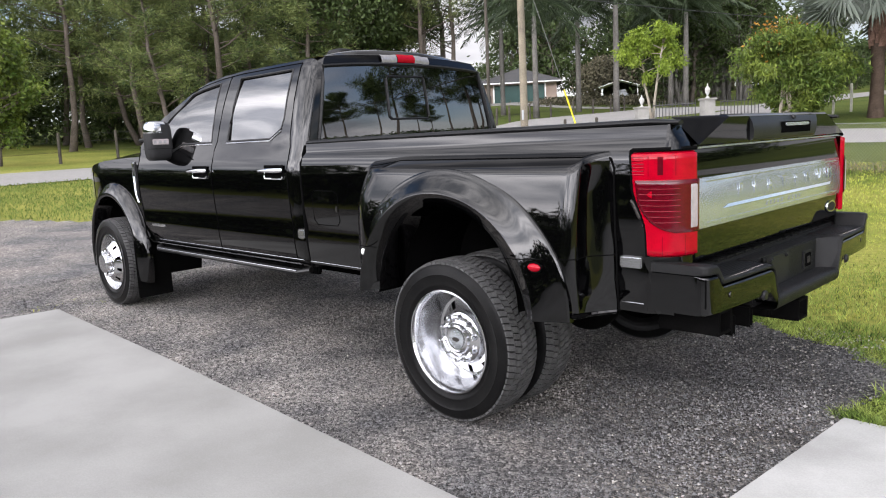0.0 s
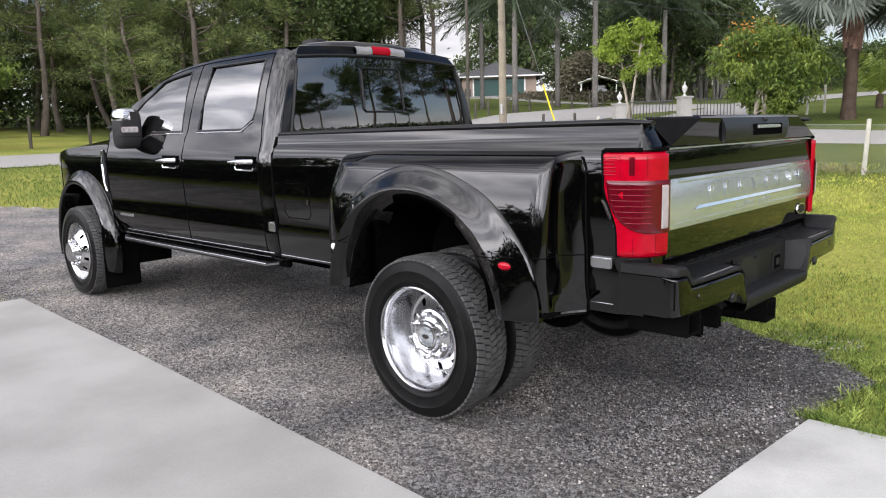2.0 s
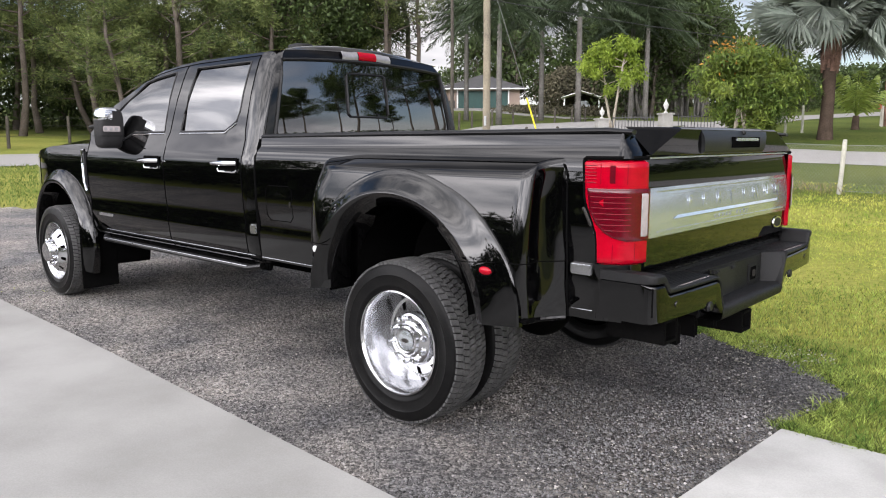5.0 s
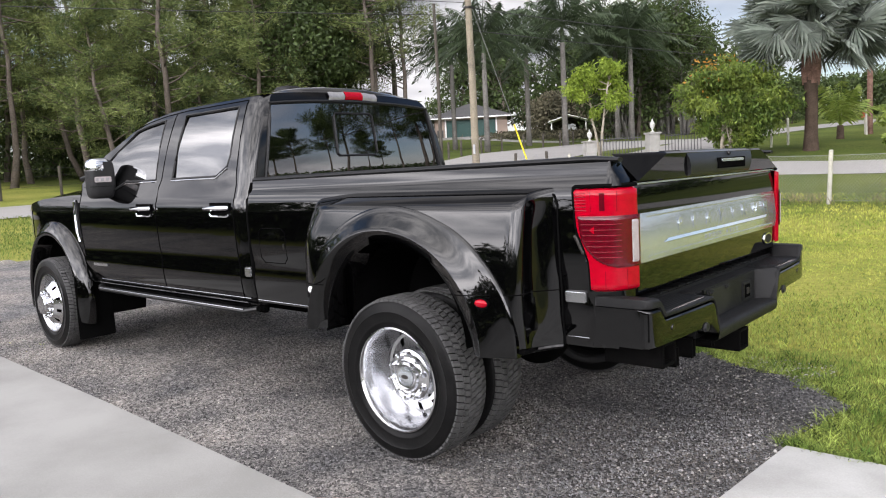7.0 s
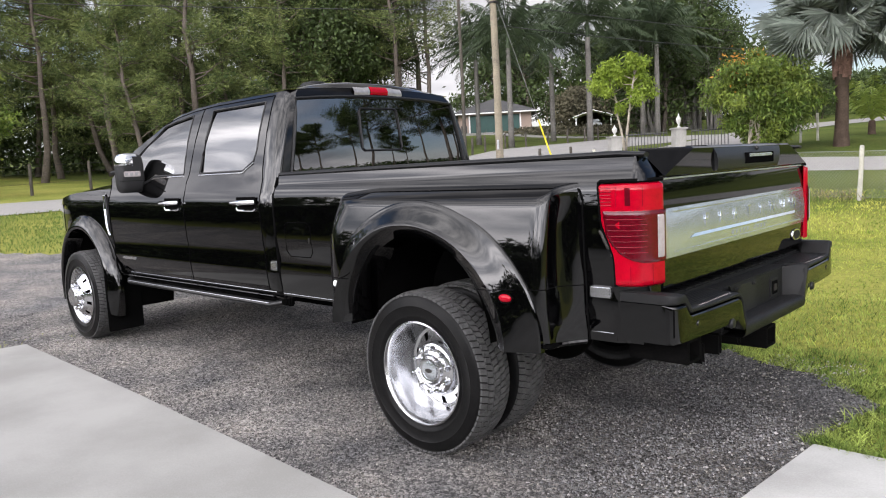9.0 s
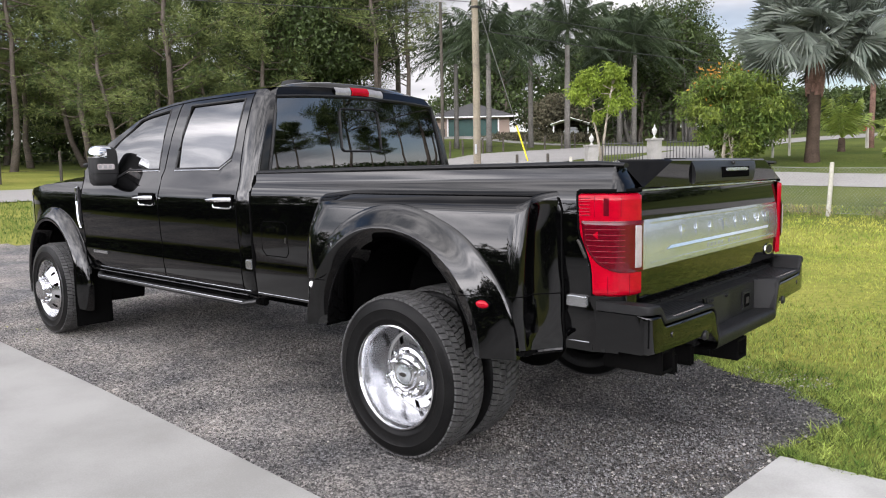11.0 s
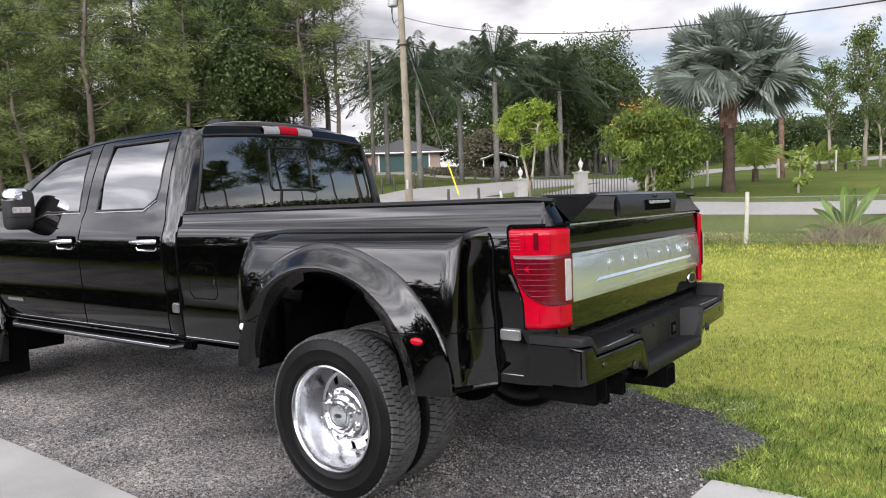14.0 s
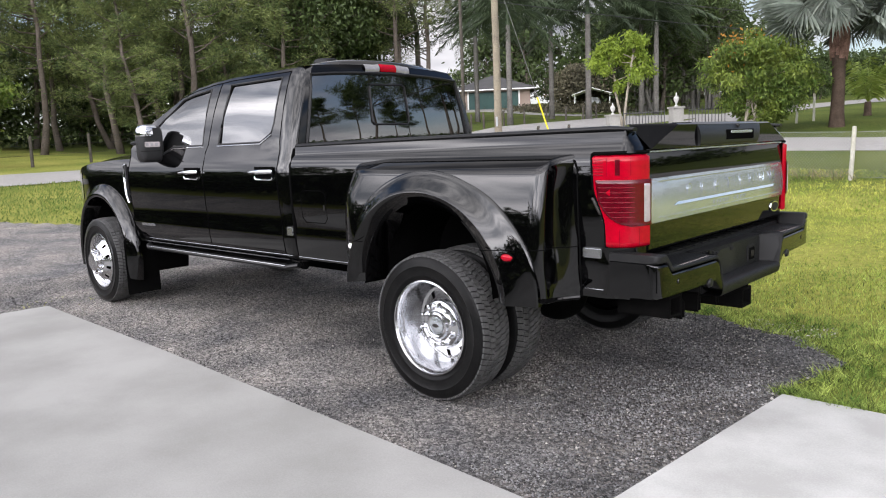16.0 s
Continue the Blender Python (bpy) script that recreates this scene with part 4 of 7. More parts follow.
def bed():
    """Load bed sides, rails, floor and walls."""
    def wall_y(x, z):
        base = float(np.interp(z, [0.62, 0.66, 0.842, 0.866, 1.0, 1.225, 1.29, 1.325, 1.345, 1.36, 1.40, 1.42], [0.95, 0.975, 0.992, 0.983, 0.998, 1.003, 0.996, 0.985, 0.972, 0.962, 0.952, 0.945]))
        return base - 0.03 * soft((x - 0.98) / 0.1) * (z < 1.0)

    xs = np.concatenate([np.arange(-1.375, 0.84, 0.06), np.arange(0.84, 1.03, 0.03), np.arange(1.04, 1.103, 0.0075)])
    zs = np.concatenate([[0.658, 0.675], np.arange(0.70, 1.18, 0.04), np.arange(1.18, 1.40, 0.014), [1.405, 1.417]])
    for s in (-1, 1):
        v, f = grid([[(x, s * wall_y(x, z), z) for x in xs] for z in zs])

        def keep(q):
            cx, cz = sum(v[i][0] for i in q) / 4, sum(v[i][2] for i in q) / 4
            return not (-0.70 < cx < 0.80 and cz < 1.24) and not (cx > 0.965 + 0.05 * max(min((1.14 - cz) / 0.15, 1), 0) and 0.905 < cz < 1.31) and not (cx > 1.08 and cz > 1.3)

        lay("bed_side", v, [q for q in f if keep(q)], PAINT, truck, sharp=60)
        rear_fender(s)
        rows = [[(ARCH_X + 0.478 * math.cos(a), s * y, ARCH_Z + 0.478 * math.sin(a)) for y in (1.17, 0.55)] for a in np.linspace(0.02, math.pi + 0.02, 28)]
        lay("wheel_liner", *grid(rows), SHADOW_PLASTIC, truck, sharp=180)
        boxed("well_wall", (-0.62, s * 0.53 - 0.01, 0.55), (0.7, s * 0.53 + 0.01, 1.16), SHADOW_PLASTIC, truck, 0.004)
        # top rail
        rail = [(-1.37, 1.418), (-0.5, 1.424), (0.5, 1.428), (1.0, 1.43), (1.115, 1.424)]
        bm = bmesh.new()
        tube(bm, [(x, s * 0.92, z) for x, z in rail], [0.036, 0.036, 0.036, 0.035, 0.022], 12, 0.42)
        part("bed_rail", bm, RAIL, truck, "black plastic bed rail cap")
        # bed front edge against the cab
        tubed("shut_line", [(-1.385, s * (wall_y(-1.38, z) - 0.006), z) for z in (0.64, 0.8, 1.0, 1.2, 1.3, 1.34, 1.40)], 0.012, SHADOW_PLASTIC, truck, 6)
        tubed("shut_line", [(0.866, s * (wall_y(0.87, z) + 0.001), z) for z in np.linspace(0.655, 1.25, 10)] + [(0.85, s * 0.998, 1.29), (0.81, s * 0.99, 1.318)], 0.005, SHADOW_PLASTIC, truck, 5)
        # bright blocks, lower mouldings
        boxed("trim_block", (0.885, s * 0.988 - 0.012, 0.846), (0.985, s * 0.988 + 0.012, 0.893), ALUMINIUM, truck, 0.005, "bright trim block below the lamp")
        boxed("trim_block", (-1.47, s * 0.985 - 0.015, 0.815), (-1.40, s * 0.985 + 0.015, 0.875), ALUMINIUM, truck, 0.006, "bright block at the cab joint")
        tubed("sill_moulding", [(-1.37, s * 0.978, 0.672), (-0.82, s * 0.978, 0.672)], 0.0028, DARK_CHROME, truck, 6)
        tubed("sill_moulding", [(0.885, s * 0.982, 0.697), (0.985, s * 0.979, 0.697)], 0.0028, DARK_CHROME, truck, 6)
        boxed("rear_valance", (0.885, s * 0.945 - 0.03, 0.655), (1.01, s * 0.945 + 0.028, 0.70), PAINT, truck, 0.012)
        # bracing seen in the dark of the well
        tubed("well_brace", [(0.30, s * 0.60, 0.95), (0.36, s * 0.72, 0.82), (0.38, s * 0.86, 0.76)], 0.016, STEEL_BLACK, truck, 8)
        for x, y, z in ((0.33, 0.70, 0.86), (0.40, 0.80, 0.93)):
            bm = bmesh.new()
            bmesh.ops.create_uvsphere(bm, u_segments=10, v_segments=6, radius=0.014, matrix=Matrix.Translation((x, s * y, z)))
            part("well_bolt", bm, STEEL, truck)
    # filler flap on the driver's side
    flap = [(-1.28, 1.10), (-1.25, 1.125), (-1.05, 1.125), (-1.02, 1.10), (-1.02, 0.945), (-1.05, 0.915), (-1.25, 0.915), (-1.28, 0.945), (-1.28, 1.10)]
    tubed("filler_flap", [(x, -wall_y(x, z) - 0.0005, z) for x, z in flap], 0.003, SHADOW_PLASTIC, truck, 5)
    boxed("flap_lock", (-1.045, -1.004, 1.0), (-1.032, -0.992, 1.035), STEEL, truck, 0.003)
    # inside of the bed
    floor = box(bmesh.new(), (-1.36, -0.52, 0.86), (1.10, 0.52, 0.90), 0.01)
    for s in (-1, 1):
        for x0, x1 in ((-1.36, -0.62), (0.68, 1.10)):
            box(floor, (x0, min(s * 0.525, s * 0.92), 0.86), (x1, max(s * 0.525, s * 0.92), 0.90), 0.01)
    part("bed_floor", floor, PLASTIC, truck)
    for s in (-1, 1):
        boxed("bed_inner_wall", (-1.36, s * 0.915 - 0.015, 1.15), (1.08, s * 0.915 + 0.015, 1.40), PLASTIC, truck, 0.004)
    boxed("bed_front_wall", (-1.375, -0.93, 0.66), (-1.345, 0.93, 1.405), PLASTIC, truck, 0.006)


bed()


def tail_lamp(s):
    """A one-piece lamp that wraps round the corner of the bed, with a dark stop lens and a clear reverse strip set in it."""
    plan = [(0.0, 0.945, 1.004), (0.2, 1.0, 1.003), (0.4, 1.05, 0.998), (0.55, 1.085, 0.985), (0.68, 1.113, 0.963), (0.8, 1.131, 0.932), (0.9, 1.142, 0.902), (1.0, 1.148, 0.868)]
    us = [p[0] for p in plan]
    fine = np.linspace(0, 1, 41)
    px, py = np.interp(fine, us, [p[1] for p in plan]), np.interp(fine, us, [p[2] for p in plan])
    for _ in range(6):
        px[1:-1], py[1:-1] = (px[:-2] + 2 * px[1:-1] + px[2:]) / 4, (py[:-2] + 2 * py[1:-1] + py[2:]) / 4

    def at(u, z, out=0.0):
        x, y = float(np.interp(u, fine, px)), float(np.interp(u, fine, py))
        w = soft((u - 0.2) / 0.8) * math.pi / 2
        return (x + out * math.sin(w), s * (y + out * math.cos(w)), z)

    def front(z):
        return float(np.interp(z, [0.9, 1.0, 1.03, 1.06, 1.10, 1.14, 1.17, 1.32], [0.26, 0.245, 0.225, 0.185, 0.12, 0.055, 0.03, 0.0]))

    def piece(name, left, right, z0, z1, out, mat, parent, label="", nz=21, nu=25, roll=0.008):
        """A lens between two edges (functions of height), rounded off along its rim."""
        zs = np.concatenate([[z0, z0 + 0.002, z0 + 0.005], np.linspace(z0 + 0.01, z1 - 0.01, nz), [z1 - 0.005, z1 - 0.002, z1]])
        ts = np.concatenate([[0, 0.008, 0.02], np.linspace(0.04, 0.96, nu), [0.98, 0.992, 1]])
        rows = []
        for z in zs:
            l, r = left(z), right(z)
            rows.append([at(l + (r - l) * t, z, out - roll * (1 - soft(min(t, 1 - t) / 0.04) * soft(min(z - z0, z1 - z) / 0.01))) for t in ts])
        return lay(name, *grid(rows), mat, parent, label=label, sharp=70)

    house = piece("tail_lamp", front, lambda z: 1.0, 0.90, 1.315, 0.018, RED, truck, "red wrap-round tail lamp with a clear reverse strip", roll=0.02)
    stop_l = lambda z: float(np.interp(z, (0.998, 1.01, 1.035, 1.07, 1.11, 1.20), (0.66, 0.50, 0.36, 0.24, 0.15, 0.10)))
    piece("stop_lens", stop_l, lambda z: 0.985, 0.998, 1.205, 0.026, DARK_RED, house, "dark red ribbed lens", roll=0.004)
    piece("reverse_lens", lambda z: 0.835, lambda z: 0.93, 1.012, 1.19, 0.030, GREY_LENS, house, "clear reverse lens", roll=0.006)
    for k in range(7):
        z = 1.04 + 0.022 * k
        tubed("lens_rib", [at(u, z, 0.0265) for u in np.linspace(stop_l(z) + 0.05, 0.70, 8)], 0.0013, RIB, house, 5)
    for k in range(6):
        z = 1.228 + 0.0135 * k
        tubed("lens_rib", [at(u, z, 0.0185) for u in np.linspace(0.05, 0.24, 4)], 0.0016, RIB, house, 5)
    slot = [[at(u, z, 0.0195) for u in (0.44, 0.475, 0.51)] for z in (1.226, 1.26, 1.296)]
    lay("lens_slot", *grid(slot), DARK_RED, house)
    for u, z0, z1 in ((0.31, 1.222, 1.302), (0.66, 1.222, 1.302), (0.78, 0.91, 0.99), (0.5, 0.91, 0.985)):
        tubed("lens_rib", [at(u, z, 0.0185) for z in np.linspace(z0, z1, 5)], 0.0013, RIB, house, 5)
    arrow = [[at(0.37, 1.165, 0.0268), at(0.37, 1.135, 0.0268)], [at(0.30, 1.151, 0.0268), at(0.30, 1.149, 0.0268)]]
    lay("lens_arrow", *grid(arrow), RED, house)
    bm = bmesh.new()
    tube(bm, [at(front(z), z, 0.002) for z in np.linspace(0.9, 1.3, 20)] + [at(0.015, 1.318, 0.002)] + [at(u, 1.324, 0.004) for u in (0.05, 0.3, 0.6, 0.8, 1.0)], 0.009, 6)
    part("lamp_seal", bm, SHADOW_PLASTIC, house)
    tubed("lamp_clip", [at(-0.0, 1.125, 0.004), (0.955, s * 1.006, 1.112), (0.985, s * 1.006, 1.055), (0.99, s * 1.004, 1.05)], [0.006, 0.008, 0.009, 0.004], STEEL, house, 6)


for s in (-1, 1):
    tail_lamp(s)
    # body corner above and below the lamp
    rows = [[(1.074, s * (b + 0.0004), z), (1.095, s * b, z), (1.112, s * (b - 0.004), z), (1.125, s * (b - 0.016), z), (1.134, s * (b - 0.04), z), (1.139, s * 0.90, z), (1.14, s * 0.867, z)] for z, b in ((1.322, 0.986), (1.345, 0.972), (1.36, 0.962), (1.40, 0.952), (1.418, 0.946), (1.426, 0.938))]
    rows = [[(1.074 + (x - 1.074) * (max(1.14 - 0.75 * max(z - 1.335, 0), 1.09) - 1.074) / 0.066, y, z) for x, y, z in row] for row in rows]
    rows.append([(x - 0.05, y * 0.97, 1.428) for x, y, z in rows[-1]])
    lay("bed_corner", *grid(rows), PAINT, truck, sharp=60)
    rows = [[(0.90, s * (0.986 - d), z), (1.04, s * (0.986 - d), z), (1.11, s * (0.956 - d), z), (1.13, s * 0.9, z), (1.135, s * 0.86, z)] for z, d in ((0.66, 0.05), (0.74, 0.022), (0.82, 0.006), (0.90, 0.0))]
    lay("bed_corner", *grid(rows), PAINT, truck, sharp=60)


def tailgate():
    rows = []
    for z, x in ((0.865, 1.128), (0.88, 1.142), (0.985, 1.147), (1.21, 1.147), (1.315, 1.134), (1.325, 1.143), (1.335, 1.155), (1.345, 1.12)):
        rows.append([(x - (0.012 if abs(y) > 0.85 else 0), y, z) for y in (-0.862, -0.85, -0.6, -0.3, 0, 0.3, 0.6, 0.85, 0.862)])
    gate = lay("tailgate", *grid(rows), PAINT, truck, sharp=40, label="glossy black tailgate with a satin metal panel")
    boxed("gate_core", (1.035, -0.855, 0.87), (1.075, 0.855, 1.43), PLASTIC, gate, 0.006)
    # satin panel with raised frame lines
    rows = [[(x - (0.004 if abs(y) > 0.845 else 0), y, z) for y in (-0.85, -0.842, -0.4, 0, 0.4, 0.842, 0.85)] for z, x in ((0.996, 1.146), (0.999, 1.156), (1.03, 1.1605), (1.07, 1.161), (1.11, 1.1595), (1.15, 1.1555), (1.18, 1.1510), (1.204, 1.1465), (1.208, 1.140))]
    panel = lay("metal_panel", *grid(rows), SATIN, gate, label="satin aluminium panel across the tailgate", sharp=30)
    for z, x in ((1.185, 1.149), (1.02, 1.159)):
        boxed("panel_rib", (x - 0.004, -0.78, z - 0.003), (x + 0.004, 0.78, z + 0.003), SATIN, panel, 0.001)
    bm = bmesh.new()
    outline = [(-0.64, 1.066), (-0.58, 1.082), (0.69, 1.082), (0.72, 1.072), (0.66, 1.066)]
    f = bm.faces.new([bm.verts.new((1.159, y, z)) for y, z in outline])
    up = bmesh.ops.extrude_face_region(bm, geom=[f])
    bmesh.ops.translate(bm, vec=(0.006, 0, 0), verts=[v for v in up["geom"] if isinstance(v, bmesh.types.BMVert)])
    for v in bm.verts:
        if v.co.z > 1.07 and v.co.x > 1.162:
            v.co.x -= 0.0055
    part("bright_bar", bm, CHROME, panel, smooth=False)
    for k, ch in enumerate("PLATINUM"):
        cu = bpy.data.curves.new("letter", "FONT")
        cu.body, cu.size, cu.extrude = ch, 0.085, 0.0015
        cu.align_x = "CENTER"
        tmp = new("letter_curve", cu)
        bpy.context.view_layer.update()
        me = bpy.data.meshes.new_from_object(tmp.evaluated_get(bpy.context.evaluated_depsgraph_get()))
        bpy.data.objects.remove(tmp)
        me.materials.clear()
        me.materials.append(SATIN)
        ob = new("letter", me)
        ob.parent = panel
        ob.matrix_local = Matrix.Translation((1.161, -0.47 + 1.13 * k / 7, 1.10)) @ pose(0, 0, 0, 90, 0, 90)
    for k in range(10):
        if k != 5:
            boxed("letter_bar", (1.159, -0.185 + 0.045 * k, 1.033), (1.164, -0.155 + 0.045 * k, 1.052), SATIN, panel, 0.001)
    # thin bright line, spoiler, handle, badge
    boxed("bright_line", (1.139, -0.85, 1.319), (1.147, 0.85, 1.326), SATIN, gate, 0.002)
    rows = []
    for f in (0.0, 0.12, 0.25, 0.4, 0.55, 0.7, 0.82, 0.92, 1.0):
        z = 1.334 + 0.106 * f
        yc = 0.862 - max(0.27 * f, 0.002)
        ys = list(np.linspace(-0.862, -yc, 5)) + list(np.linspace(-yc, yc, 12))[1:-1] + list(np.linspace(yc, 0.862, 5))
        rows.append([(1.16 - 0.39 * max(abs(y) - yc, 0), y, z) for y in ys])
    rows.append([(x - 0.012, y, 1.448) for x, y, z in rows[-1]])
    rows.append([(1.0, y, 1.45) for x, y, z in rows[-1]])
    lay("tailgate_spoiler", *grid(rows), PAINT, gate, sharp=12, label="glossy black spoiler lip with slanted ends")
    # housing that stands proud round the handle, with slanted ends
    rows = []
    for z, x, y0, y1 in ((1.334, 1.155, -0.385, 0.385), (1.336, 1.166, -0.38, 0.38), (1.345, 1.174, -0.378, 0.38), (1.38, 1.177, -0.38, 0.39), (1.412, 1.172, -0.385, 0.41), (1.438, 1.16, -0.39, 0.43), (1.452, 1.13, -0.40, 0.44), (1.455, 1.03, -0.40, 0.44)):
        ys = [y0 - 0.014, y0, y0 + 0.004] + list(np.linspace(y0 + 0.05, y1 - 0.05, 9)) + [y1 - 0.004, y1, y1 + 0.014]
        rows.append([(x if 1 <= k <= 13 else 1.04, y, z) for k, y in enumerate(ys)])
    spoiler = lay("handle_housing", *grid(rows), RAIL, gate, sharp=25, label="matt black housing round the tailgate handle")
    boxed("handle_recess", (1.172, -0.07, 1.358), (1.179, 0.30, 1.410), SHADOW_PLASTIC, spoiler, 0.002)
    boxed("gate_handle", (1.176, -0.03, 1.390), (1.188, 0.26, 1.405), SATIN, spoiler, 0.004, "satin pull handle")
    bm = bmesh.new()
    bmesh.ops.create_uvsphere(bm, u_segments=12, v_segments=8, radius=0.012, matrix=Matrix.Translation((1.166, 0.10, 1.430)))
    part("camera_eye", bm, RAIL, spoiler)
    bm = bmesh.new()
    bmesh.ops.create_cone(bm, cap_ends=True, segments=28, radius1=1, radius2=0.94, depth=1, matrix=Matrix.Translation((1.15, 0.735, 0.938)) @ Matrix.Rotation(radians(90), 4, "Y") @ Matrix.Diagonal((0.034, 0.068, 0.006, 1)))
    oval = part("oval_badge", bm, CHROME, gate, "small bright oval badge")
    bm = bmesh.new()
    bmesh.ops.create_cone(bm, cap_ends=True, segments=28, radius1=1, radius2=0.94, depth=1, matrix=Matrix.Translation((1.1512, 0.735, 0.938)) @ Matrix.Rotation(radians(90), 4, "Y") @ Matrix.Diagonal((0.027, 0.058, 0.006, 1)))
    part("badge_field", bm, PLASTIC, oval)


tailgate()


def bumper():
    """Stepped rear bumper: square glossy corners, matt cap and step pads, recessed middle, plate holder, tow gear."""
    def block(sections, r):
        rows = []
        for y, x, zt, zb in sections:
            rows.append([(1.03, y, zt), (x - 3 * r, y, zt), (x - 1.4 * r, y, zt - 0.08 * r), (x - 0.5 * r, y, zt - 0.45 * r), (x - 0.1 * r, y, zt - r), (x, y, zt - 1.8 * r), (x, y, (zt + zb) / 2), (x, y, zb + 1.4 * r), (x - 0.25 * r, y, zb + 0.5 * r), (x - 1.2 * r, y, zb), (1.03, y, zb)])
        v, f = grid(rows)
        n = len(rows[0])
        return v, f + [tuple(range(n))[::-1], tuple(range(len(v) - n, len(v)))]

    # half plan of the front face: square corner, then a gentle bow
    plan = [(1.002, 1.225), (1.0015, 1.236), (0.999, 1.246), (0.994, 1.255), (0.985, 1.263), (0.972, 1.268), (0.955, 1.271), (0.935, 1.273), (0.925, 1.274), (0.915, 1.275), (0.905, 1.276), (0.895, 1.2765), (0.88, 1.277), (0.75, 1.286), (0.6, 1.293), (0.47, 1.298)]
    for s in (-1, 1):
        brow = [float(np.interp(y, (0.89, 0.925), (0.790, 0.838))) for y, x in plan]
        v, f = block([(s * y, x, a, 0.684) for (y, x), a in zip(plan, brow)], 0.009)
        end = lay("bumper_corner", v, f, PAINT, truck, sharp=42, label="glossy black bumper corner")
        # inner end of the glossy face slants down to the middle lip
        v, f = block([(s * y, x, a, b) for y, x, a, b in ((0.47, 1.298, 0.790, 0.684), (0.45, 1.299, 0.785, 0.668), (0.435, 1.2995, 0.772, 0.655), (0.41, 1.30, 0.70, 0.635), (0.395, 1.301, 0.66, 0.622))], 0.007)
        lay("corner_tongue", v, f, PAINT, end, sharp=42)
        ridge = [(y + 0.0015, x + 0.002) for y, x in plan]
        shell = [(s * y, x, float(np.interp(y, (0.878, 0.93), (0.813, 0.879))), float(np.interp(y, (0.89, 0.93), (0.794, 0.842)))) for y, x in ridge]
        v, f = block(shell, 0.007)
        cap = lay("bumper_cap", v, f, STEP, truck, sharp=42, label="matt black stepped bumper cap")
        v, f = block([(s * y, x, a, b) for y, x, a, b in ((0.4715, 1.30, 0.813, 0.794), (0.45, 1.301, 0.810, 0.788), (0.43, 1.3015, 0.79, 0.77), (0.405, 1.302, 0.72, 0.69), (0.385, 1.303, 0.66, 0.625))], 0.006)
        lay("cap_shoulder", v, f, STEP, cap, sharp=42)
        pad = boxed("step_pad", (1.12, min(s * 0.86, s * 0.48), 0.811), (1.268, max(s * 0.86, s * 0.48), 0.8155), STEP, cap, 0.003, "ribbed matt black step pad")
        for k in range(8):
            x = 1.132 + 0.016 * k
            boxed("pad_rib", (x - 0.003, min(s * 0.845, s * 0.495), 0.815), (x + 0.003, max(s * 0.845, s * 0.495), 0.8175), RAIL, pad, 0.0)
        for k in range(12):
            y = 0.50 + 0.029 * k
            boxed("grip_tooth", (1.268, min(s * y, s * (y + 0.016)), 0.811), (1.276, max(s * y, s * (y + 0.016)), 0.8148), GREY_LENS, pad, 0.001)
        bm = bmesh.new()
        bmesh.ops.create_cone(bm, cap_ends=True, segments=18, radius1=0.014, radius2=0.012, depth=0.006, matrix=Matrix.Translation((1.281, s * 0.83, 0.745)) @ Matrix.Rotation(radians(90), 4, "Y"))
        part("parking_sensor", bm, PAINT, end)
        bm = bmesh.new()
        bmesh.ops.create_cone(bm, cap_ends=True, segments=18, radius1=0.024, radius2=0.018, depth=0.012, matrix=Matrix.Translation((1.297, s * 0.53, 0.688)) @ Matrix.Rotation(radians(90), 4, "Y"))
        part("hole_plug", bm, PLASTIC, end)
        boxed("corner_slot", (1.2545, min(s * 0.9935, s * 0.9985), 0.715), (1.2585, max(s * 0.9935, s * 0.9985), 0.828), SHADOW_PLASTIC, end, 0.0)
    centre = boxed("bumper_centre", (1.04, -0.42, 0.60), (1.205, 0.42, 0.812), STEP, truck, 0.006, "matt black recessed bumper centre")
    lip = []
    for y in np.linspace(-0.40, 0.40, 9):
        lip.append([(1.05, y, 0.662), (1.27, y, 0.662), (1.293, y, 0.658), (1.302, y, 0.648), (1.303, y, 0.63), (1.298, y, 0.608), (1.285, y, 0.596), (1.05, y, 0.59)])
    lay("centre_lip", *grid(lip), STEP, centre, sharp=60)
    boxed("top_cover", (1.04, -0.90, 0.79), (1.122, 0.90, 0.835), STEP, centre, 0.008)
    for s in (-1, 1):
        rows = [[(1.203, s * 0.345, z), (1.215, s * 0.352, z), (1.25, s * (0.375 + k), z), (1.29, s * (0.395 + k), z), (1.30, s * (0.41 + k), z)] for z, k in ((0.655, 0.0), (0.68, 0.004), (0.75, 0.02), (0.80, 0.045), (0.812, 0.06))]
        lay("recess_side", *grid(rows), STEP, centre, sharp=60)
    for k in range(14):
        y = -0.62 + 0.095 * k
        boxed("cover_rib", (1.06, y, 0.834), (1.13, y + 0.012, 0.839), RAIL, centre, 0.0)
    boxed("plate_holder", (1.203, -0.30, 0.66), (1.212, -0.03, 0.805), PLASTIC, centre, 0.004)
    for y in (-0.26, -0.07):
        boxed("plate_lamp", (1.2, y - 0.02, 0.782), (1.225, y + 0.02, 0.797), PLASTIC, centre, 0.004)
    sock = boxed("tow_socket", (1.2, 0.155, 0.675), (1.214, 0.262, 0.775), PLASTIC, centre, 0.006, "trailer wiring socket")
    bm = bmesh.new()
    box(bm, (1.213, 0.172, 0.692), (1.217, 0.245, 0.758), 0.001)
    part("socket_well", bm, SHADOW_PLASTIC, sock)
    boxed("socket_cover", (1.214, 0.192, 0.708), (1.222, 0.226, 0.742), STEEL, sock, 0.003)
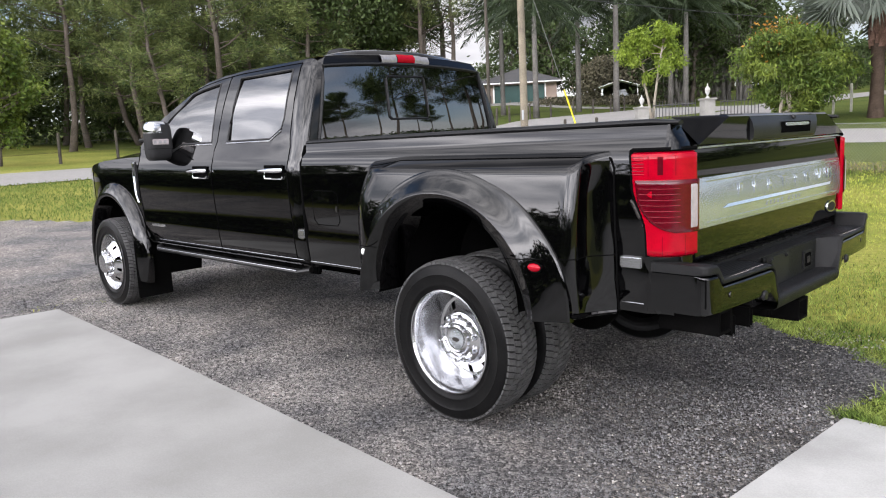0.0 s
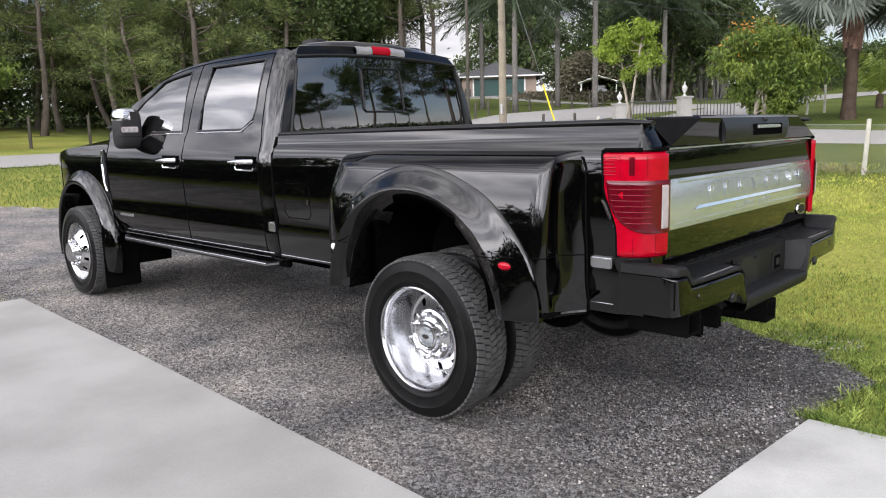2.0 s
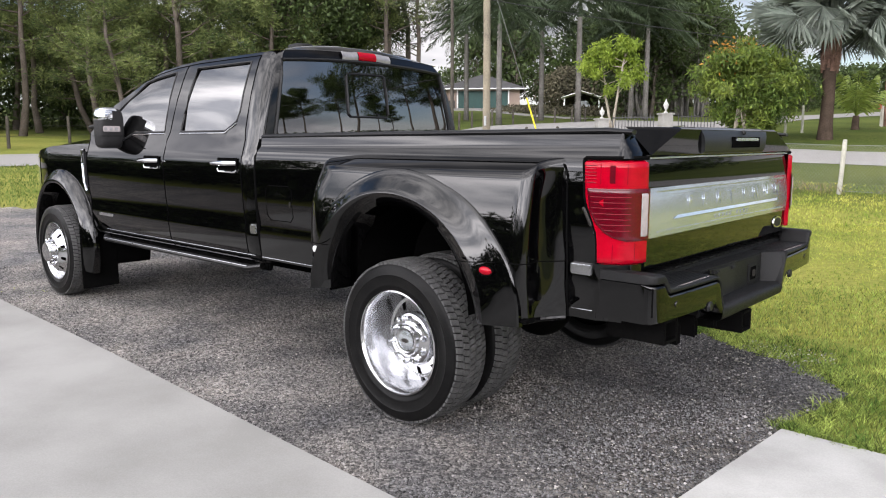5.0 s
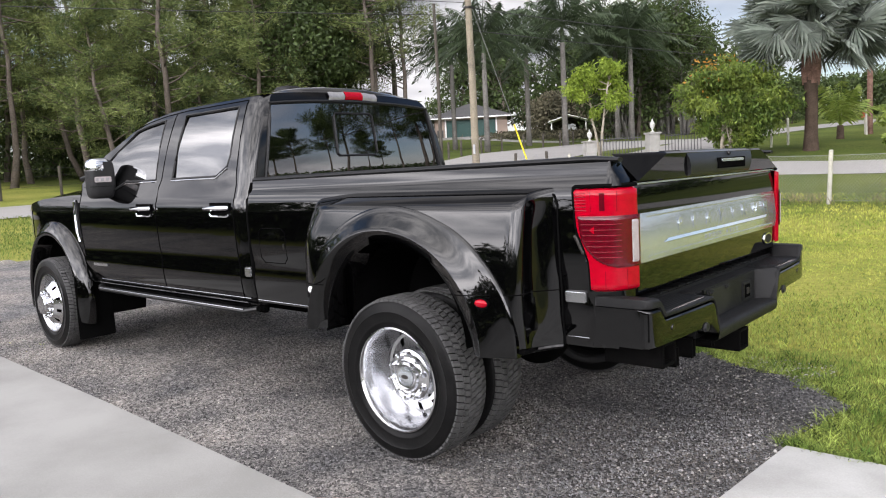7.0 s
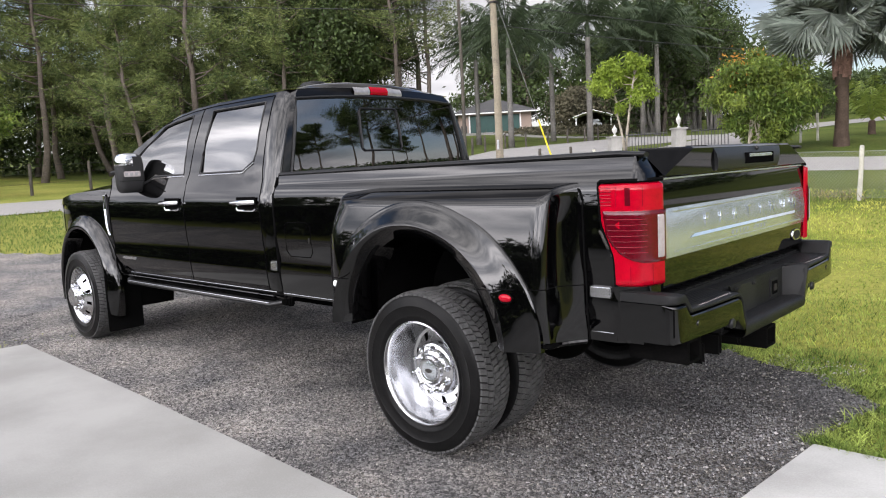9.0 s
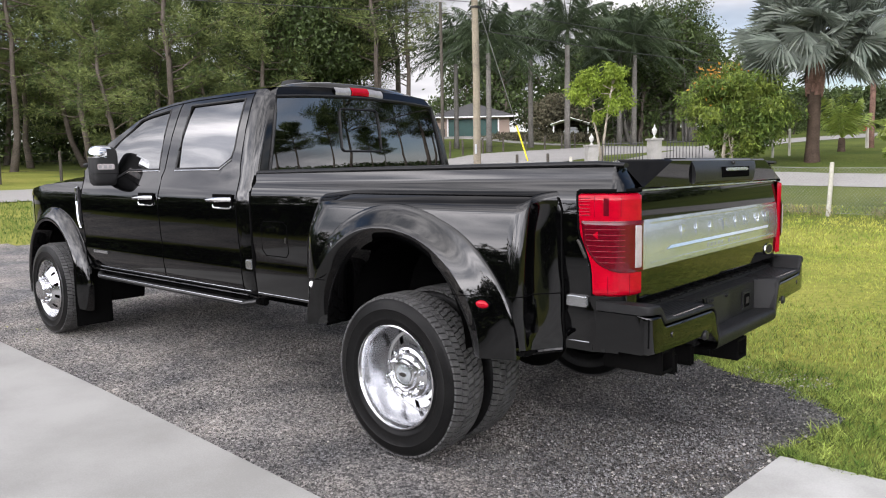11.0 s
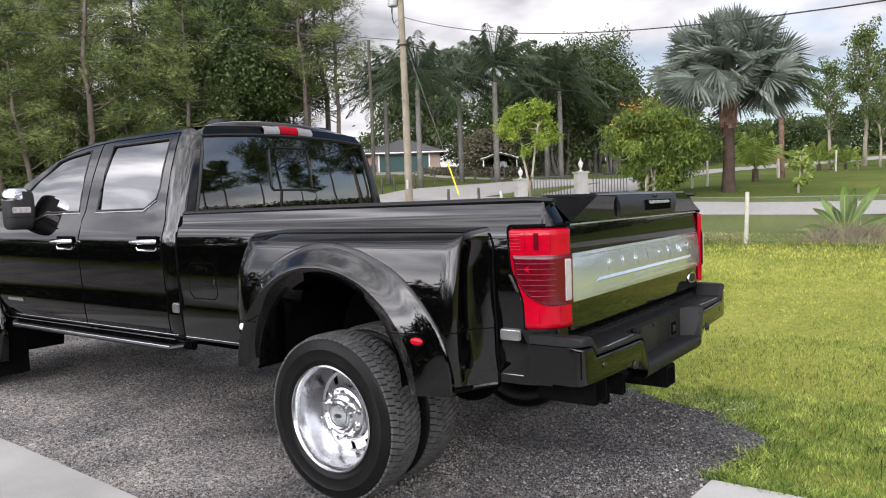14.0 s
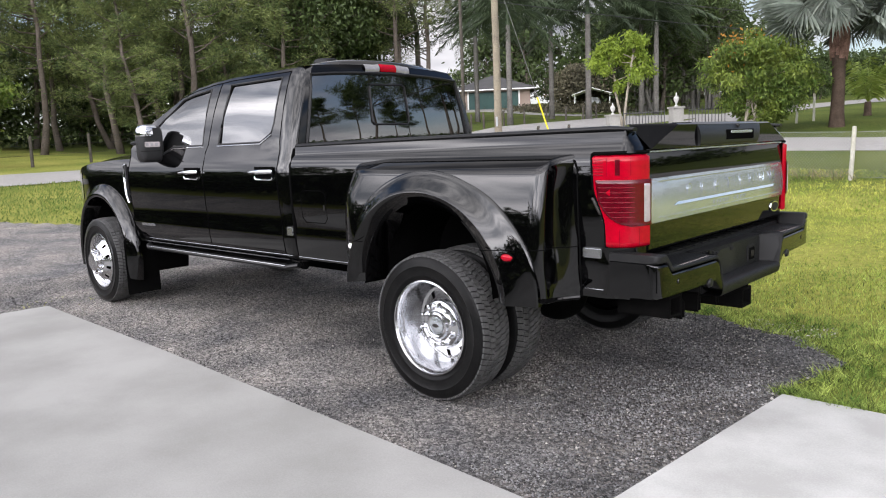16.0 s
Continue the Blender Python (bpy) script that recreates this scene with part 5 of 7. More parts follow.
    # hitch: cross tube, receiver, loops
    hitch = boxed("hitch_tube", (0.95, -0.72, 0.56), (1.10, 0.72, 0.66), STEEL_BLACK, truck, 0.01, "black steel tow hitch under the bumper")
    for y, x1, zl in ((-0.735, 1.22, 0.553), (0.03, 1.26, 0.462)):
        bm = bmesh.new()
        a, b, zh = y - 0.062, y + 0.062, zl + 0.105
        x0, w = 0.95, 0.014
        box(bm, (x0, a, zl), (x1, a + w, zh), 0.003)
        box(bm, (x0, b - w, zl), (x1, b, zh), 0.003)
        box(bm, (x0, a + w, zl), (x1, b - w, zl + w), 0.003)
        box(bm, (x0, a + w, zh - w), (x1, b - w, zh), 0.003)
        part("receiver", bm, STEEL_BLACK, hitch)
    for y in (-0.60, -0.42, -0.2, 0.2):
        boxed("chain_loop", (1.02, y - 0.012, 0.51), (1.20, y + 0.012, 0.61), STEEL_BLACK, hitch, 0.01)


bumper()


def tyre_profile():
    p = [(0.252, -0.082), (0.262, -0.098), (0.285, -0.106), (0.289, -0.109), (0.293, -0.108), (0.30, -0.11), (0.336, -0.1135), (0.34, -0.1165), (0.345, -0.114), (0.375, -0.110), (0.390, -0.101), (0.396, -0.092)]
    return p + [(0.398, 0.0)] + [(r, -a) for r, a in reversed(p)]


def wheel(x, y, s, rear, inner=False):
    """A wheel on the axle at x: rim with holes, nuts and hub, tyre with a block tread. s: -1 on the driver's side."""
    z = 0.41
    base = Matrix.Translation((x, y, z)) @ Matrix.Diagonal((1, -s, 1, 1))
    # profiles run outwards along -y
    if rear:
        prof = [(0.262, -0.094), (0.262, -0.104), (0.254, -0.106), (0.247, -0.096), (0.241, -0.07), (0.232, -0.01), (0.222, 0.04), (0.210, 0.062), (0.195, 0.066), (0.155, 0.052), (0.139, 0.038), (0.136, 0.01), (0.132, -0.006), (0.122, -0.012), (0.098, -0.013), (0.092, -0.017), (0.078, -0.021), (0.072, -0.034), (0.062, -0.037), (0.054, -0.034), (0.0, -0.03)]
        hole_ring, nut_y = 8, -0.018
    else:
        prof = [(0.262, -0.094), (0.262, -0.104), (0.254, -0.106), (0.245, -0.092), (0.238, -0.06), (0.232, -0.05), (0.222, -0.055), (0.208, -0.075), (0.192, -0.09), (0.158, -0.118), (0.14, -0.128), (0.132, -0.134), (0.120, -0.136), (0.098, -0.138), (0.094, -0.15), (0.090, -0.18), (0.082, -0.189), (0.05, -0.193), (0.0, -0.193)]
        hole_ring, nut_y = 8, -0.145
    bm = bmesh.new()
    n = 80
    lathe(bm, prof, n, skip=lambda j, k: j == hole_ring and k % 8 in (3, 4) and not inner)
    bmesh.ops.transform(bm, matrix=base, verts=bm.verts)
    rim = part("wheel_rim", bm, ALUMINIUM if not inner else STEEL, truck, "polished aluminium wheel rim" if not inner else "dark inner wheel rim", sharp=30)
    bm = bmesh.new()
    lathe(bm, [(0.255, 0.09), (0.236, 0.06), (0.236, -0.02 if rear else -0.03)], 40)
    lathe(bm, [(0.236, 0.085), (0.0, 0.085)], 40)
    bmesh.ops.transform(bm, matrix=base, verts=bm.verts)
    part("wheel_barrel", bm, SHADOW_PLASTIC, rim)
    bm = bmesh.new()
    lathe(bm, tyre_profile(), 72)
    bmesh.ops.transform(bm, matrix=base, verts=bm.verts)
    part("tyre", bm, RUBBER, rim, sharp=60)
    bm = bmesh.new()
    for a0 in (-0.083, -0.042, 0.0, 0.042, 0.083):
        edge = abs(a0) > 0.08
        count = 80 if not edge else 76
        for k in range(count):
            w = (k + (0.5 if abs(a0) in (0.042,) else 0)) * math.tau / count
            half = math.tau / count * 0.395
            skew = 0.35 * half * (1 if a0 >= 0 else -1)
            r0, r1 = (0.392, 0.409) if not edge else (0.385, 0.406)
            cs = []
            for da, sg in ((-0.0185, -1), (0.0185, 1)):
                for dw in (-half, half):
                    for r in (r0, r1 - (0.007 if edge and (da < 0) == (a0 < 0) else 0)):
                        ww = w + dw + skew * sg
                        cs.append(bm.verts.new((r * math.cos(ww), a0 + da, r * math.sin(ww))))
            a, b, c, d, e, f, g, h = cs
            for q in ((b, d, h, f), (a, c, d, b), (e, f, h, g), (a, b, f, e), (c, g, h, d)):
                bm.faces.new(q)
    bmesh.ops.transform(bm, matrix=base, verts=bm.verts)
    tagged(part("tread", bm, TREAD, rim, smooth=False), "worn block tread", kind="stuff")
    if not inner:
        for k in range(10):
            a = math.tau * k / 10 + 0.2
            bm = bmesh.new()
            r = 0.112
            lathe(bm, [(0.0145, nut_y + 0.012), (0.0145, nut_y - 0.008), (0.010, nut_y - 0.022), (0.0, nut_y - 0.025)], 8, centre=(r * math.cos(a), 0, r * math.sin(a)))
            bmesh.ops.transform(bm, matrix=base, verts=bm.verts)
            part("wheel_nut", bm, CHROME, rim, sharp=30)
        if rear:
            bm = bmesh.new()
            lathe(bm, [(0.05, -0.036), (0.03, -0.041), (0.0, -0.042)], 24)
            bmesh.ops.transform(bm, matrix=base, verts=bm.verts)
            part("hub_cap", bm, SATIN, rim)
            bm = bmesh.new()
            lathe(bm, [(0.024, -0.0425), (0.0, -0.0435)], 20)
            bmesh.ops.transform(bm, matrix=base @ Matrix.Diagonal((1.0, 1.0, 0.45, 1)), verts=bm.verts)
            part("hub_badge", bm, STEEL, rim)


for s in (-1, 1):
    wheel(-4.47, s * 0.975, s, False)
    wheel(0.0, s * 1.047, s, True)
    wheel(0.0, s * 0.757, s, True, inner=True)

# running gear
tubed("rear_axle", [(0, -0.95, 0.41), (0, -0.3, 0.41), (0, 0.3, 0.41), (0, 0.95, 0.41)], 0.055, STEEL_BLACK, truck, 12)
bm = bmesh.new()
bmesh.ops.create_uvsphere(bm, u_segments=18, v_segments=12, radius=1, matrix=Matrix.Translation((0.03, 0.05, 0.42)) @ Matrix.Diagonal((0.2, 0.2, 0.2, 1)))
part("differential", bm, STEEL_BLACK, truck)
tubed("front_axle", [(-4.47, -0.9, 0.41), (-4.47, 0.9, 0.41)], 0.05, STEEL_BLACK, truck, 12)
for s in (-1, 1):
    boxed("chassis_rail", (-5.1, s * 0.46 - 0.035, 0.58), (1.0, s * 0.46 + 0.035, 0.78), STEEL_BLACK, truck, 0.01)
    tubed("leaf_spring", [(-0.75, s * 0.55, 0.62), (-0.35, s * 0.55, 0.50), (0, s * 0.55, 0.475), (0.35, s * 0.55, 0.50), (0.78, s * 0.55, 0.64)], 0.035, STEEL_BLACK, truck, 6)
    tubed("shock_absorber", [(0.12, s * 0.66, 0.42), (0.30, s * 0.60, 0.86)], 0.03, STEEL_BLACK, truck, 10)
    # step under the doors
    bar = tubed("running_board", [(-3.66, s * 0.955, 0.605), (-3.6, s * 0.985, 0.59), (-1.5, s * 0.985, 0.59), (-1.42, s * 0.95, 0.605)], 0.028, RAIL, truck, 10, 0.7, "black powered running board")
    # thin bright bar standing for the highlight along the running board
    tubed("board_highlight", [(-3.58, s * 1.01, 0.602), (-1.5, s * 1.01, 0.602)], 0.005, DARK_CHROME, bar, 6)
    for x in (-3.3, -2.5, -1.75):
        boxed("board_bracket", (x - 0.03, min(s * 0.98, s * 0.5), 0.572), (x + 0.03, max(s * 0.97, s * 0.5), 0.6), SHADOW_PLASTIC, bar, 0.006)
    bm = bmesh.new()
    box(bm, (-3.945, min(s * 1.07, s * 0.76), 0.13), (-3.93, max(s * 1.07, s * 0.76), 0.64), 0.006)
    part("mud_flap", bm, SHADOW_PLASTIC, truck, "black rubber mud flap")
boxed("fuel_tank", (-2.9, -0.42, 0.45), (-1.2, 0.3, 0.72), SHADOW_PLASTIC, truck, 0.05)
boxed("transmission", (-4.2, -0.3, 0.42), (-2.9, 0.3, 0.75), STEEL, truck, 0.05)
tubed("drive_shaft", [(-2.9, 0, 0.5), (-0.2, 0.05, 0.43)], 0.05, STEEL, truck, 12)
tubed("exhaust_pipe", [(-2.5, 0.4, 0.5), (-0.6, 0.42, 0.52), (-0.3, 0.62, 0.75), (0.4, 0.66, 0.7), (0.85, 0.85, 0.53)], 0.05, STEEL, truck, 12)
bm = bmesh.new()
lathe(bm, [(0.1, 0.0), (0.25, -0.02), (0.36, -0.08), (0.4, 0.0), (0.38, 0.1), (0.25, 0.12), (0.1, 0.1), (0.1, 0.0)], 40, axis_y=False, centre=(0.58, 0.08, 0.57))
part("spare_tyre", bm, RUBBER, truck, "spare tyre slung under the bed")


def door_handles():
    for s in (-1, 1):
        for x in (-2.71, -1.69):
            bm = bmesh.new()
            tube(bm, [(x - 0.115, s * 1.012, 1.248), (x - 0.10, s * 1.045, 1.25), (x, s * 1.052, 1.252), (x + 0.09, s * 1.048, 1.252), (x + 0.11, s * 1.014, 1.25)], 0.019, 10, 0.85)
            h = part("door_handle", bm, CHROME, truck, "chrome door handle")
            boxed("handle_cup", (x - 0.105, s * 1.008 - 0.004, 1.20), (x + 0.125, s * 1.008 + 0.004, 1.285), SHADOW_PLASTIC, h, 0.003)
            tubed("cup_trim", [(x - 0.10, s * 1.013, 1.215), (x - 0.085, s * 1.015, 1.196), (x + 0.1, s * 1.015, 1.196), (x + 0.12, s * 1.013, 1.21)], 0.006, CHROME, h, 6)


door_handles()


def mirrors():
    """Folded tow mirrors: a deep rounded black shell, chrome cap on top, clear marker strip."""
    for s in (-1, 1):
        cx, cy = -3.285, 1.046

        def ring(z, f, dx=0.0):
            pts = []
            for q in range(28):
                w = math.tau * q / 28
                c, n = math.cos(w), math.sin(w)
                pts.append((cx + dx + f * 0.072 * math.copysign(abs(c) ** 0.55, c), s * (cy + f * 0.103 * math.copysign(abs(n) ** 0.55, n)), z))
            return pts

        def shell(levels):
            bm = bmesh.new()
            loops = [[bm.verts.new(p) for p in ring(z, f, dx)] for z, f, dx in levels]
            for u, v in zip(loops, loops[1:]):
                for q in range(28):
                    bm.faces.new((u[q], u[(q + 1) % 28], v[(q + 1) % 28], v[q]))
            bm.faces.new(loops[-1])
            bm.faces.new(loops[0][::-1])
            return bm

        head = part("door_mirror", shell([(1.338, 0.6, 0.0), (1.345, 0.82, 0.0), (1.362, 0.94, 0.0), (1.40, 0.99, 0.0), (1.50, 1.0, 0.0), (1.56, 0.985, 0.0), (1.60, 0.95, 0.0), (1.625, 0.85, 0.0), (1.638, 0.6, 0.0)]), PLASTIC, truck, "folded black tow mirror with a chrome cap", sharp=60)
        cap = shell([(1.552, 0.98, 0.002), (1.556, 1.008, 0.002), (1.575, 1.008, 0.002), (1.60, 0.99, 0.002), (1.62, 0.92, 0.0), (1.636, 0.8, -0.002), (1.645, 0.62, -0.004), (1.648, 0.3, -0.004)])
        bmesh.ops.delete(cap, geom=[f for f in cap.faces if abs(f.calc_center_median().y) < cy - 0.02 or f.calc_center_median().z < 1.5525], context="FACES")
        part("mirror_cap", cap, CHROME, head, "chrome mirror cap", sharp=60)
        strip = boxed("marker_strip", (cx + 0.064, min(s * (cy - 0.055), s * (cy + 0.075)), 1.462), (cx + 0.078, max(s * (cy - 0.055), s * (cy + 0.075)), 1.505), GREY_LENS, head, 0.005, "clear marker lens")
        for k in range(3):
            y = cy - 0.035 + 0.04 * k
            boxed("lens_cell", (cx + 0.076, min(s * y, s * (y + 0.026)), 1.470), (cx + 0.0795, max(s * y, s * (y + 0.026)), 1.497), CLEAR, strip, 0.002)
        boxed("mirror_seam", (cx - 0.074, min(s * (cy - 0.1), s * (cy + 0.1)), 1.428), (cx + 0.0735, max(s * (cy - 0.1), s * (cy + 0.1)), 1.431), SHADOW_PLASTIC, head, 0.0)
        tubed("mirror_arm", [(cx - 0.02, s * (cy - 0.05), 1.40), (cx - 0.05, s * 1.0, 1.385), (cx - 0.06, s * 0.95, 1.37)], 0.038, PLASTIC, head, 10)
        tubed("mirror_arm", [(cx - 0.03, s * (cy - 0.05), 1.53), (cx - 0.10, s * 0.985, 1.50), (cx - 0.14, s * 0.94, 1.46)], 0.02, PLASTIC, head, 8)
        tubed("indicator_pod", [(cx - 0.20, s * 1.09, 1.50), (cx - 0.08, s * 1.09, 1.51)], 0.03, PLASTIC, head, 8, 0.6)


mirrors()

# ---- plants ----
rng = np.random.default_rng(5)


def unit(v):
    return v / np.maximum(np.linalg.norm(v, axis=-1, keepdims=True), 1e-9)


def leaves(centres, length, width, droop=0.2, dirs=None):
    """Pointed leaves at the centres, as an array for quads()."""
    n = len(centres)
    d = unit(rng.normal(size=(n, 3)) + np.array([0, 0, -droop])) if dirs is None else unit(dirs)
    side = unit(np.cross(d, unit(rng.normal(size=(n, 3)))))
    ln = (length * rng.uniform(0.7, 1.25, n))[:, None]
    wd = (width * rng.uniform(0.7, 1.25, n))[:, None]
    c = np.asarray(centres)
    return np.stack([c, c + d * ln * 0.5 + side * wd, c + d * ln, c + d * ln * 0.5 - side * wd], 1)


def bent_trunk(h, r0, r1, lean, seed, n=9, bend=0.012):
    g = np.random.default_rng(seed)
    pts, rs, off = [], [], np.zeros(2)
    for k in range(n):
        t = k / (n - 1)
        pts.append((off[0] + lean[0] * h * t, off[1] + lean[1] * h * t, h * t - 0.15 * (k == 0)))
        rs.append((r0 + (r1 - r0) * t) * (1.25 if k == 0 else 1))
        off = off + g.normal(size=2) * bend * h
    return pts, rs


def pine(seed, h, bare, label, needles=NEEDLE, per=54, bend=0.012):
    """A slash pine: bare trunk, crooked limbs and tufts of long needles."""
    g = np.random.default_rng(seed)
    tree = empty("pine_tree", label=label, category="pine tree", group="pines")
    pts, rs = bent_trunk(h, 0.19 * h / 14, 0.04, g.normal(size=2) * 0.03, seed, bend=bend)
    bm = bmesh.new()
    tube(bm, pts, rs, 9)
    heads = []
    for k in range(44):
        t = bare + (1 - bare) * (k / 43) ** 0.9
        i = t * (len(pts) - 1)
        i0 = min(int(i), len(pts) - 2)
        p = np.array(pts[i0]) + (i - i0) * (np.array(pts[i0 + 1]) - np.array(pts[i0]))
        a = g.uniform(0, math.tau)
        ln = h * 0.25 * (1.12 - 0.85 * max((t - bare) / (1 - bare), 0) ** 1.3) * g.uniform(0.55, 1.1)
        up = g.uniform(-0.05, 0.45)
        q, limb = p.copy(), [tuple(p)]
        for m in range(4):
            q = q + np.array([math.cos(a), math.sin(a), up]) * ln / 4 + g.normal(size=3) * 0.05 * ln
            a += g.normal() * 0.25
            up += 0.1
            limb.append(tuple(q))
            if m > 0:
                for _ in range(3):
                    heads.append(q + g.normal(size=3) * np.array([0.10, 0.10, 0.05]) * ln)
        tube(bm, limb, [0.05, 0.04, 0.03, 0.02, 0.012], 4)
    heads.append(np.array(pts[-1]))
    part("trunk", bm, BARK, tree, sharp=180)
    heads = np.array(heads)
    c = np.repeat(heads, per, 0) + rng.normal(size=(len(heads) * per, 3)) * np.array([0.2, 0.2, 0.13])
    d = unit(c - np.repeat(heads, per, 0) + np.array([0, 0, 0.03])) + 0.15 * rng.normal(size=c.shape)
    quads("crown", leaves(c, 0.32, 0.02, dirs=d), needles, tree)
    return tree


def broad_tree(name, seed, h, spread, leaf, count, bark, mat, label, category="tree", trunks=1, low=0.3, r0=0.16, clumps=60, squash=0.8, slim=0.24, droop=0.5, lump=0.15):
    """A leafy tree: forked limbs that carry clumps of leaves."""
    g = np.random.default_rng(seed)
    tree = empty(name, label=label, category=category)
    bm = bmesh.new()
    heads = []
    for k in range(trunks):
        b = g.normal(size=2) * (0.10 * spread if trunks > 1 else 0.0)
        lean = g.normal(size=2) * (0.12 if trunks > 1 else 0.04)
        pts, rs = bent_trunk(h * 0.8, r0 / math.sqrt(trunks), 0.03, lean, seed + k, 7)
        pts = [(x + b[0], y + b[1], z) for x, y, z in pts]
        tube(bm, pts, rs, 8)
        for m in range(max(clumps // trunks, 3)):
            t = low + (0.98 - low) * g.uniform() ** 0.8
            i = t * (len(pts) - 1)
            i0 = min(int(i), len(pts) - 2)
            p = np.array(pts[i0]) + (i - i0) * (np.array(pts[i0 + 1]) - np.array(pts[i0]))
            a = g.uniform(0, math.tau)
            ring = math.sin(min(max((t - low) / (1 - low), 0.05), 1) * math.pi * 0.75 + 0.5)
            ln = spread * ring * g.uniform(0.35, 1.0)
            rise = h * (0.06 + 0.16 * g.uniform()) * squash
            q = p + np.array([math.cos(a) * ln, math.sin(a) * ln, rise])
            mid = (p + q) / 2 + g.normal(size=3) * 0.06 * spread
            tube(bm, [tuple(p), tuple(mid), tuple(q)], [0.028 * h / 5, 0.018 * h / 5, 0.006 * h / 5], 5)
            heads.append(q)
            heads.append((mid + q) / 2)
    part("trunk", bm, bark, tree, sharp=180)
    heads = np.array(heads)
    pick = rng.integers(0, len(heads), count)
    size = spread * lump
    off = np.clip(rng.normal(size=(count, 3)), -1.5, 1.5) * np.array([size, size, size * 0.75])
    quads("crown", leaves(heads[pick] + off, leaf, leaf * slim, droop), mat, tree)
    return tree, heads


def frond(bm_rows, base, a, rise, ln, sag, leaf, pairs, wd, hang):
    """Leaflets of one feather frond, with its midrib points."""
    d = np.array([math.cos(a), math.sin(a), 0.0])
    side = np.array([-math.sin(a), math.cos(a), 0.0])
    mid, quad_rows = [], []
    for k in range(pairs):
        t = (k + 1) / pairs
        p = np.array(base) + d * ln * t * math.cos(rise) + np.array([0, 0, ln * (math.sin(rise) * t - sag * t * t)])
        mid.append(p)
        if t < 0.12:
            continue
        size = leaf * math.sin(math.pi * (0.12 + 0.85 * t)) ** 0.6
        for s in (-1, 1):
            out = unit(side * s + d * 0.55 + np.array([0, 0, -hang + 0.25 * rng.normal()]))
            w = d * wd
            quad_rows.append([p - w, p + out * size * 0.5 - w * 0.8 + np.array([0, 0, -0.03]), p + out * size + np.array([0, 0, -hang * size * 0.35]), p + out * size * 0.5 + w])
    bm_rows.extend(quad_rows)
    return mid


def feather_palm(name, h, r0, fronds, ln, leaf, mat, bark, label, sag=0.55, hang=0.5, shaft=True, base_rise=(-0.3, 1.25), wd=0.03, lean=0.0):
    tree = empty(name, label=label, category="palm", group="palms")
    bm = bmesh.new()
    pts = [(lean * h * (k / 6) ** 2, 0, h * k / 6 - 0.1 * (k == 0)) for k in range(7)]
    tube(bm, pts, [r0 * f for f in (1.3, 1.05, 1, 1, 0.98, 0.92, 0.8)], 12)
    part("trunk", bm, bark, tree, sharp=180)
    top = pts[-1]
    if shaft:
        tubed("crown_shaft", [top, (top[0], 0, h + 0.6), (top[0], 0, h + 1.1)], [r0 * 0.85, r0 * 0.7, r0 * 0.35], PALM_LEAF, tree, 10)
        top = (top[0], 0, h + 0.95)
    for k in range(fronds):
        rows = []
        a = k * 2.399 + rng.normal() * 0.15
        rise = base_rise[0] + (base_rise[1] - base_rise[0]) * (k + 0.5) / fronds
        mid = frond(rows, top, a, rise, ln * rng.uniform(0.85, 1.1), sag, leaf, 42, wd, hang)
        line = [np.array(top)] + mid[::4] + [mid[-1]]
        flat = np.array([-math.sin(a), math.cos(a), 0.0])
        for i, (p, q) in enumerate(zip(line, line[1:])):
            for w in (flat, np.array([0, 0, 1.0])):
                r = 0.045 * (1 - i / len(line))
                rows.append([p - w * r, p + w * r, q + w * r * 0.85, q - w * r * 0.85])
        quads("frond", np.array(rows), mat, tree)
    return tree


def put(tree, x, y, turn=0.0, scale=1.0, copy=True):
    m = pose(x, y, ground(x, y) - 0.03, 0, 0, turn)
    if copy:
        t = copy_thing(tree, m)
    else:
        t = tree
        t.matrix_world = m
    t.scale = (scale, scale, scale)
    return t


# pines along the far side of the road, and those that the truck's glass mirrors
kinds = [pine(11, 15.0, 0.34, "tall slash pine with a bare grey trunk"), pine(12, 17.0, 0.22, "slash pine branched low with dense green needles"), pine(13, 13.0, 0.16, "young slash pine with needles almost to the ground")]
# shade put into the needle colour so the mirrored crowns read as silhouettes
kinds.append(pine(14, 13.0, 0.5, "flat-topped pine with a long bare trunk", OAK_LEAF, 62, 0.004))
kinds.append(pine(15, 17.0, 0.3, "slender open pine with sparse needles against the sky", DARK_NEEDLE, 24))
put(kinds[4], -34.6, 32.7, 0, 0.95, copy=False)
put(kinds[3], 29.9, 32.4, 0, 0.5, copy=False)
first = [(-45.0, 12.1), (-38.6, 18.2), (-36.5, 24.0)]
for tree, (x, y) in zip(kinds, first):
    put(tree, x, y, 0, 1, copy=False)
more = [(-33.0, 33.9, 4), (-36.8, 36.5, 4), (-49.4, 14.6, 0), (-41.5, 15.2, 1), (-44.0, 7.5, 2), (-47.0, 3.5, 1), (-46.0, -1.5, 0), (-52.0, 8.5, 1), (-43.5, 20.5, 0), (-47.5, 21.0, 1), (-40.5, 22.5, 2), (-46.0, 27.0, 0), (-52.0, 24.0, 1), (-55.0, 15.0, 1), (-56.0, 5.0, 0), (-44.5, 31.5, 0), (-39.5, 34.5, 0), (-50.0, 33.0, 1), (-34.0, 30.8, 0), (-50.5, -6.0, 1), (-53.0, 19.5, 2), (-58.0, 25.0, 1), (-49.0, 40.0, 0), (-37.5, 15.0, 2), (-48.0, 17.5, 2)]
for k, (x, y, kind) in enumerate(more):
    put(kinds[kind], x, y, 57 * k, 0.85 + 0.3 * ((k * 37) % 10) / 10)
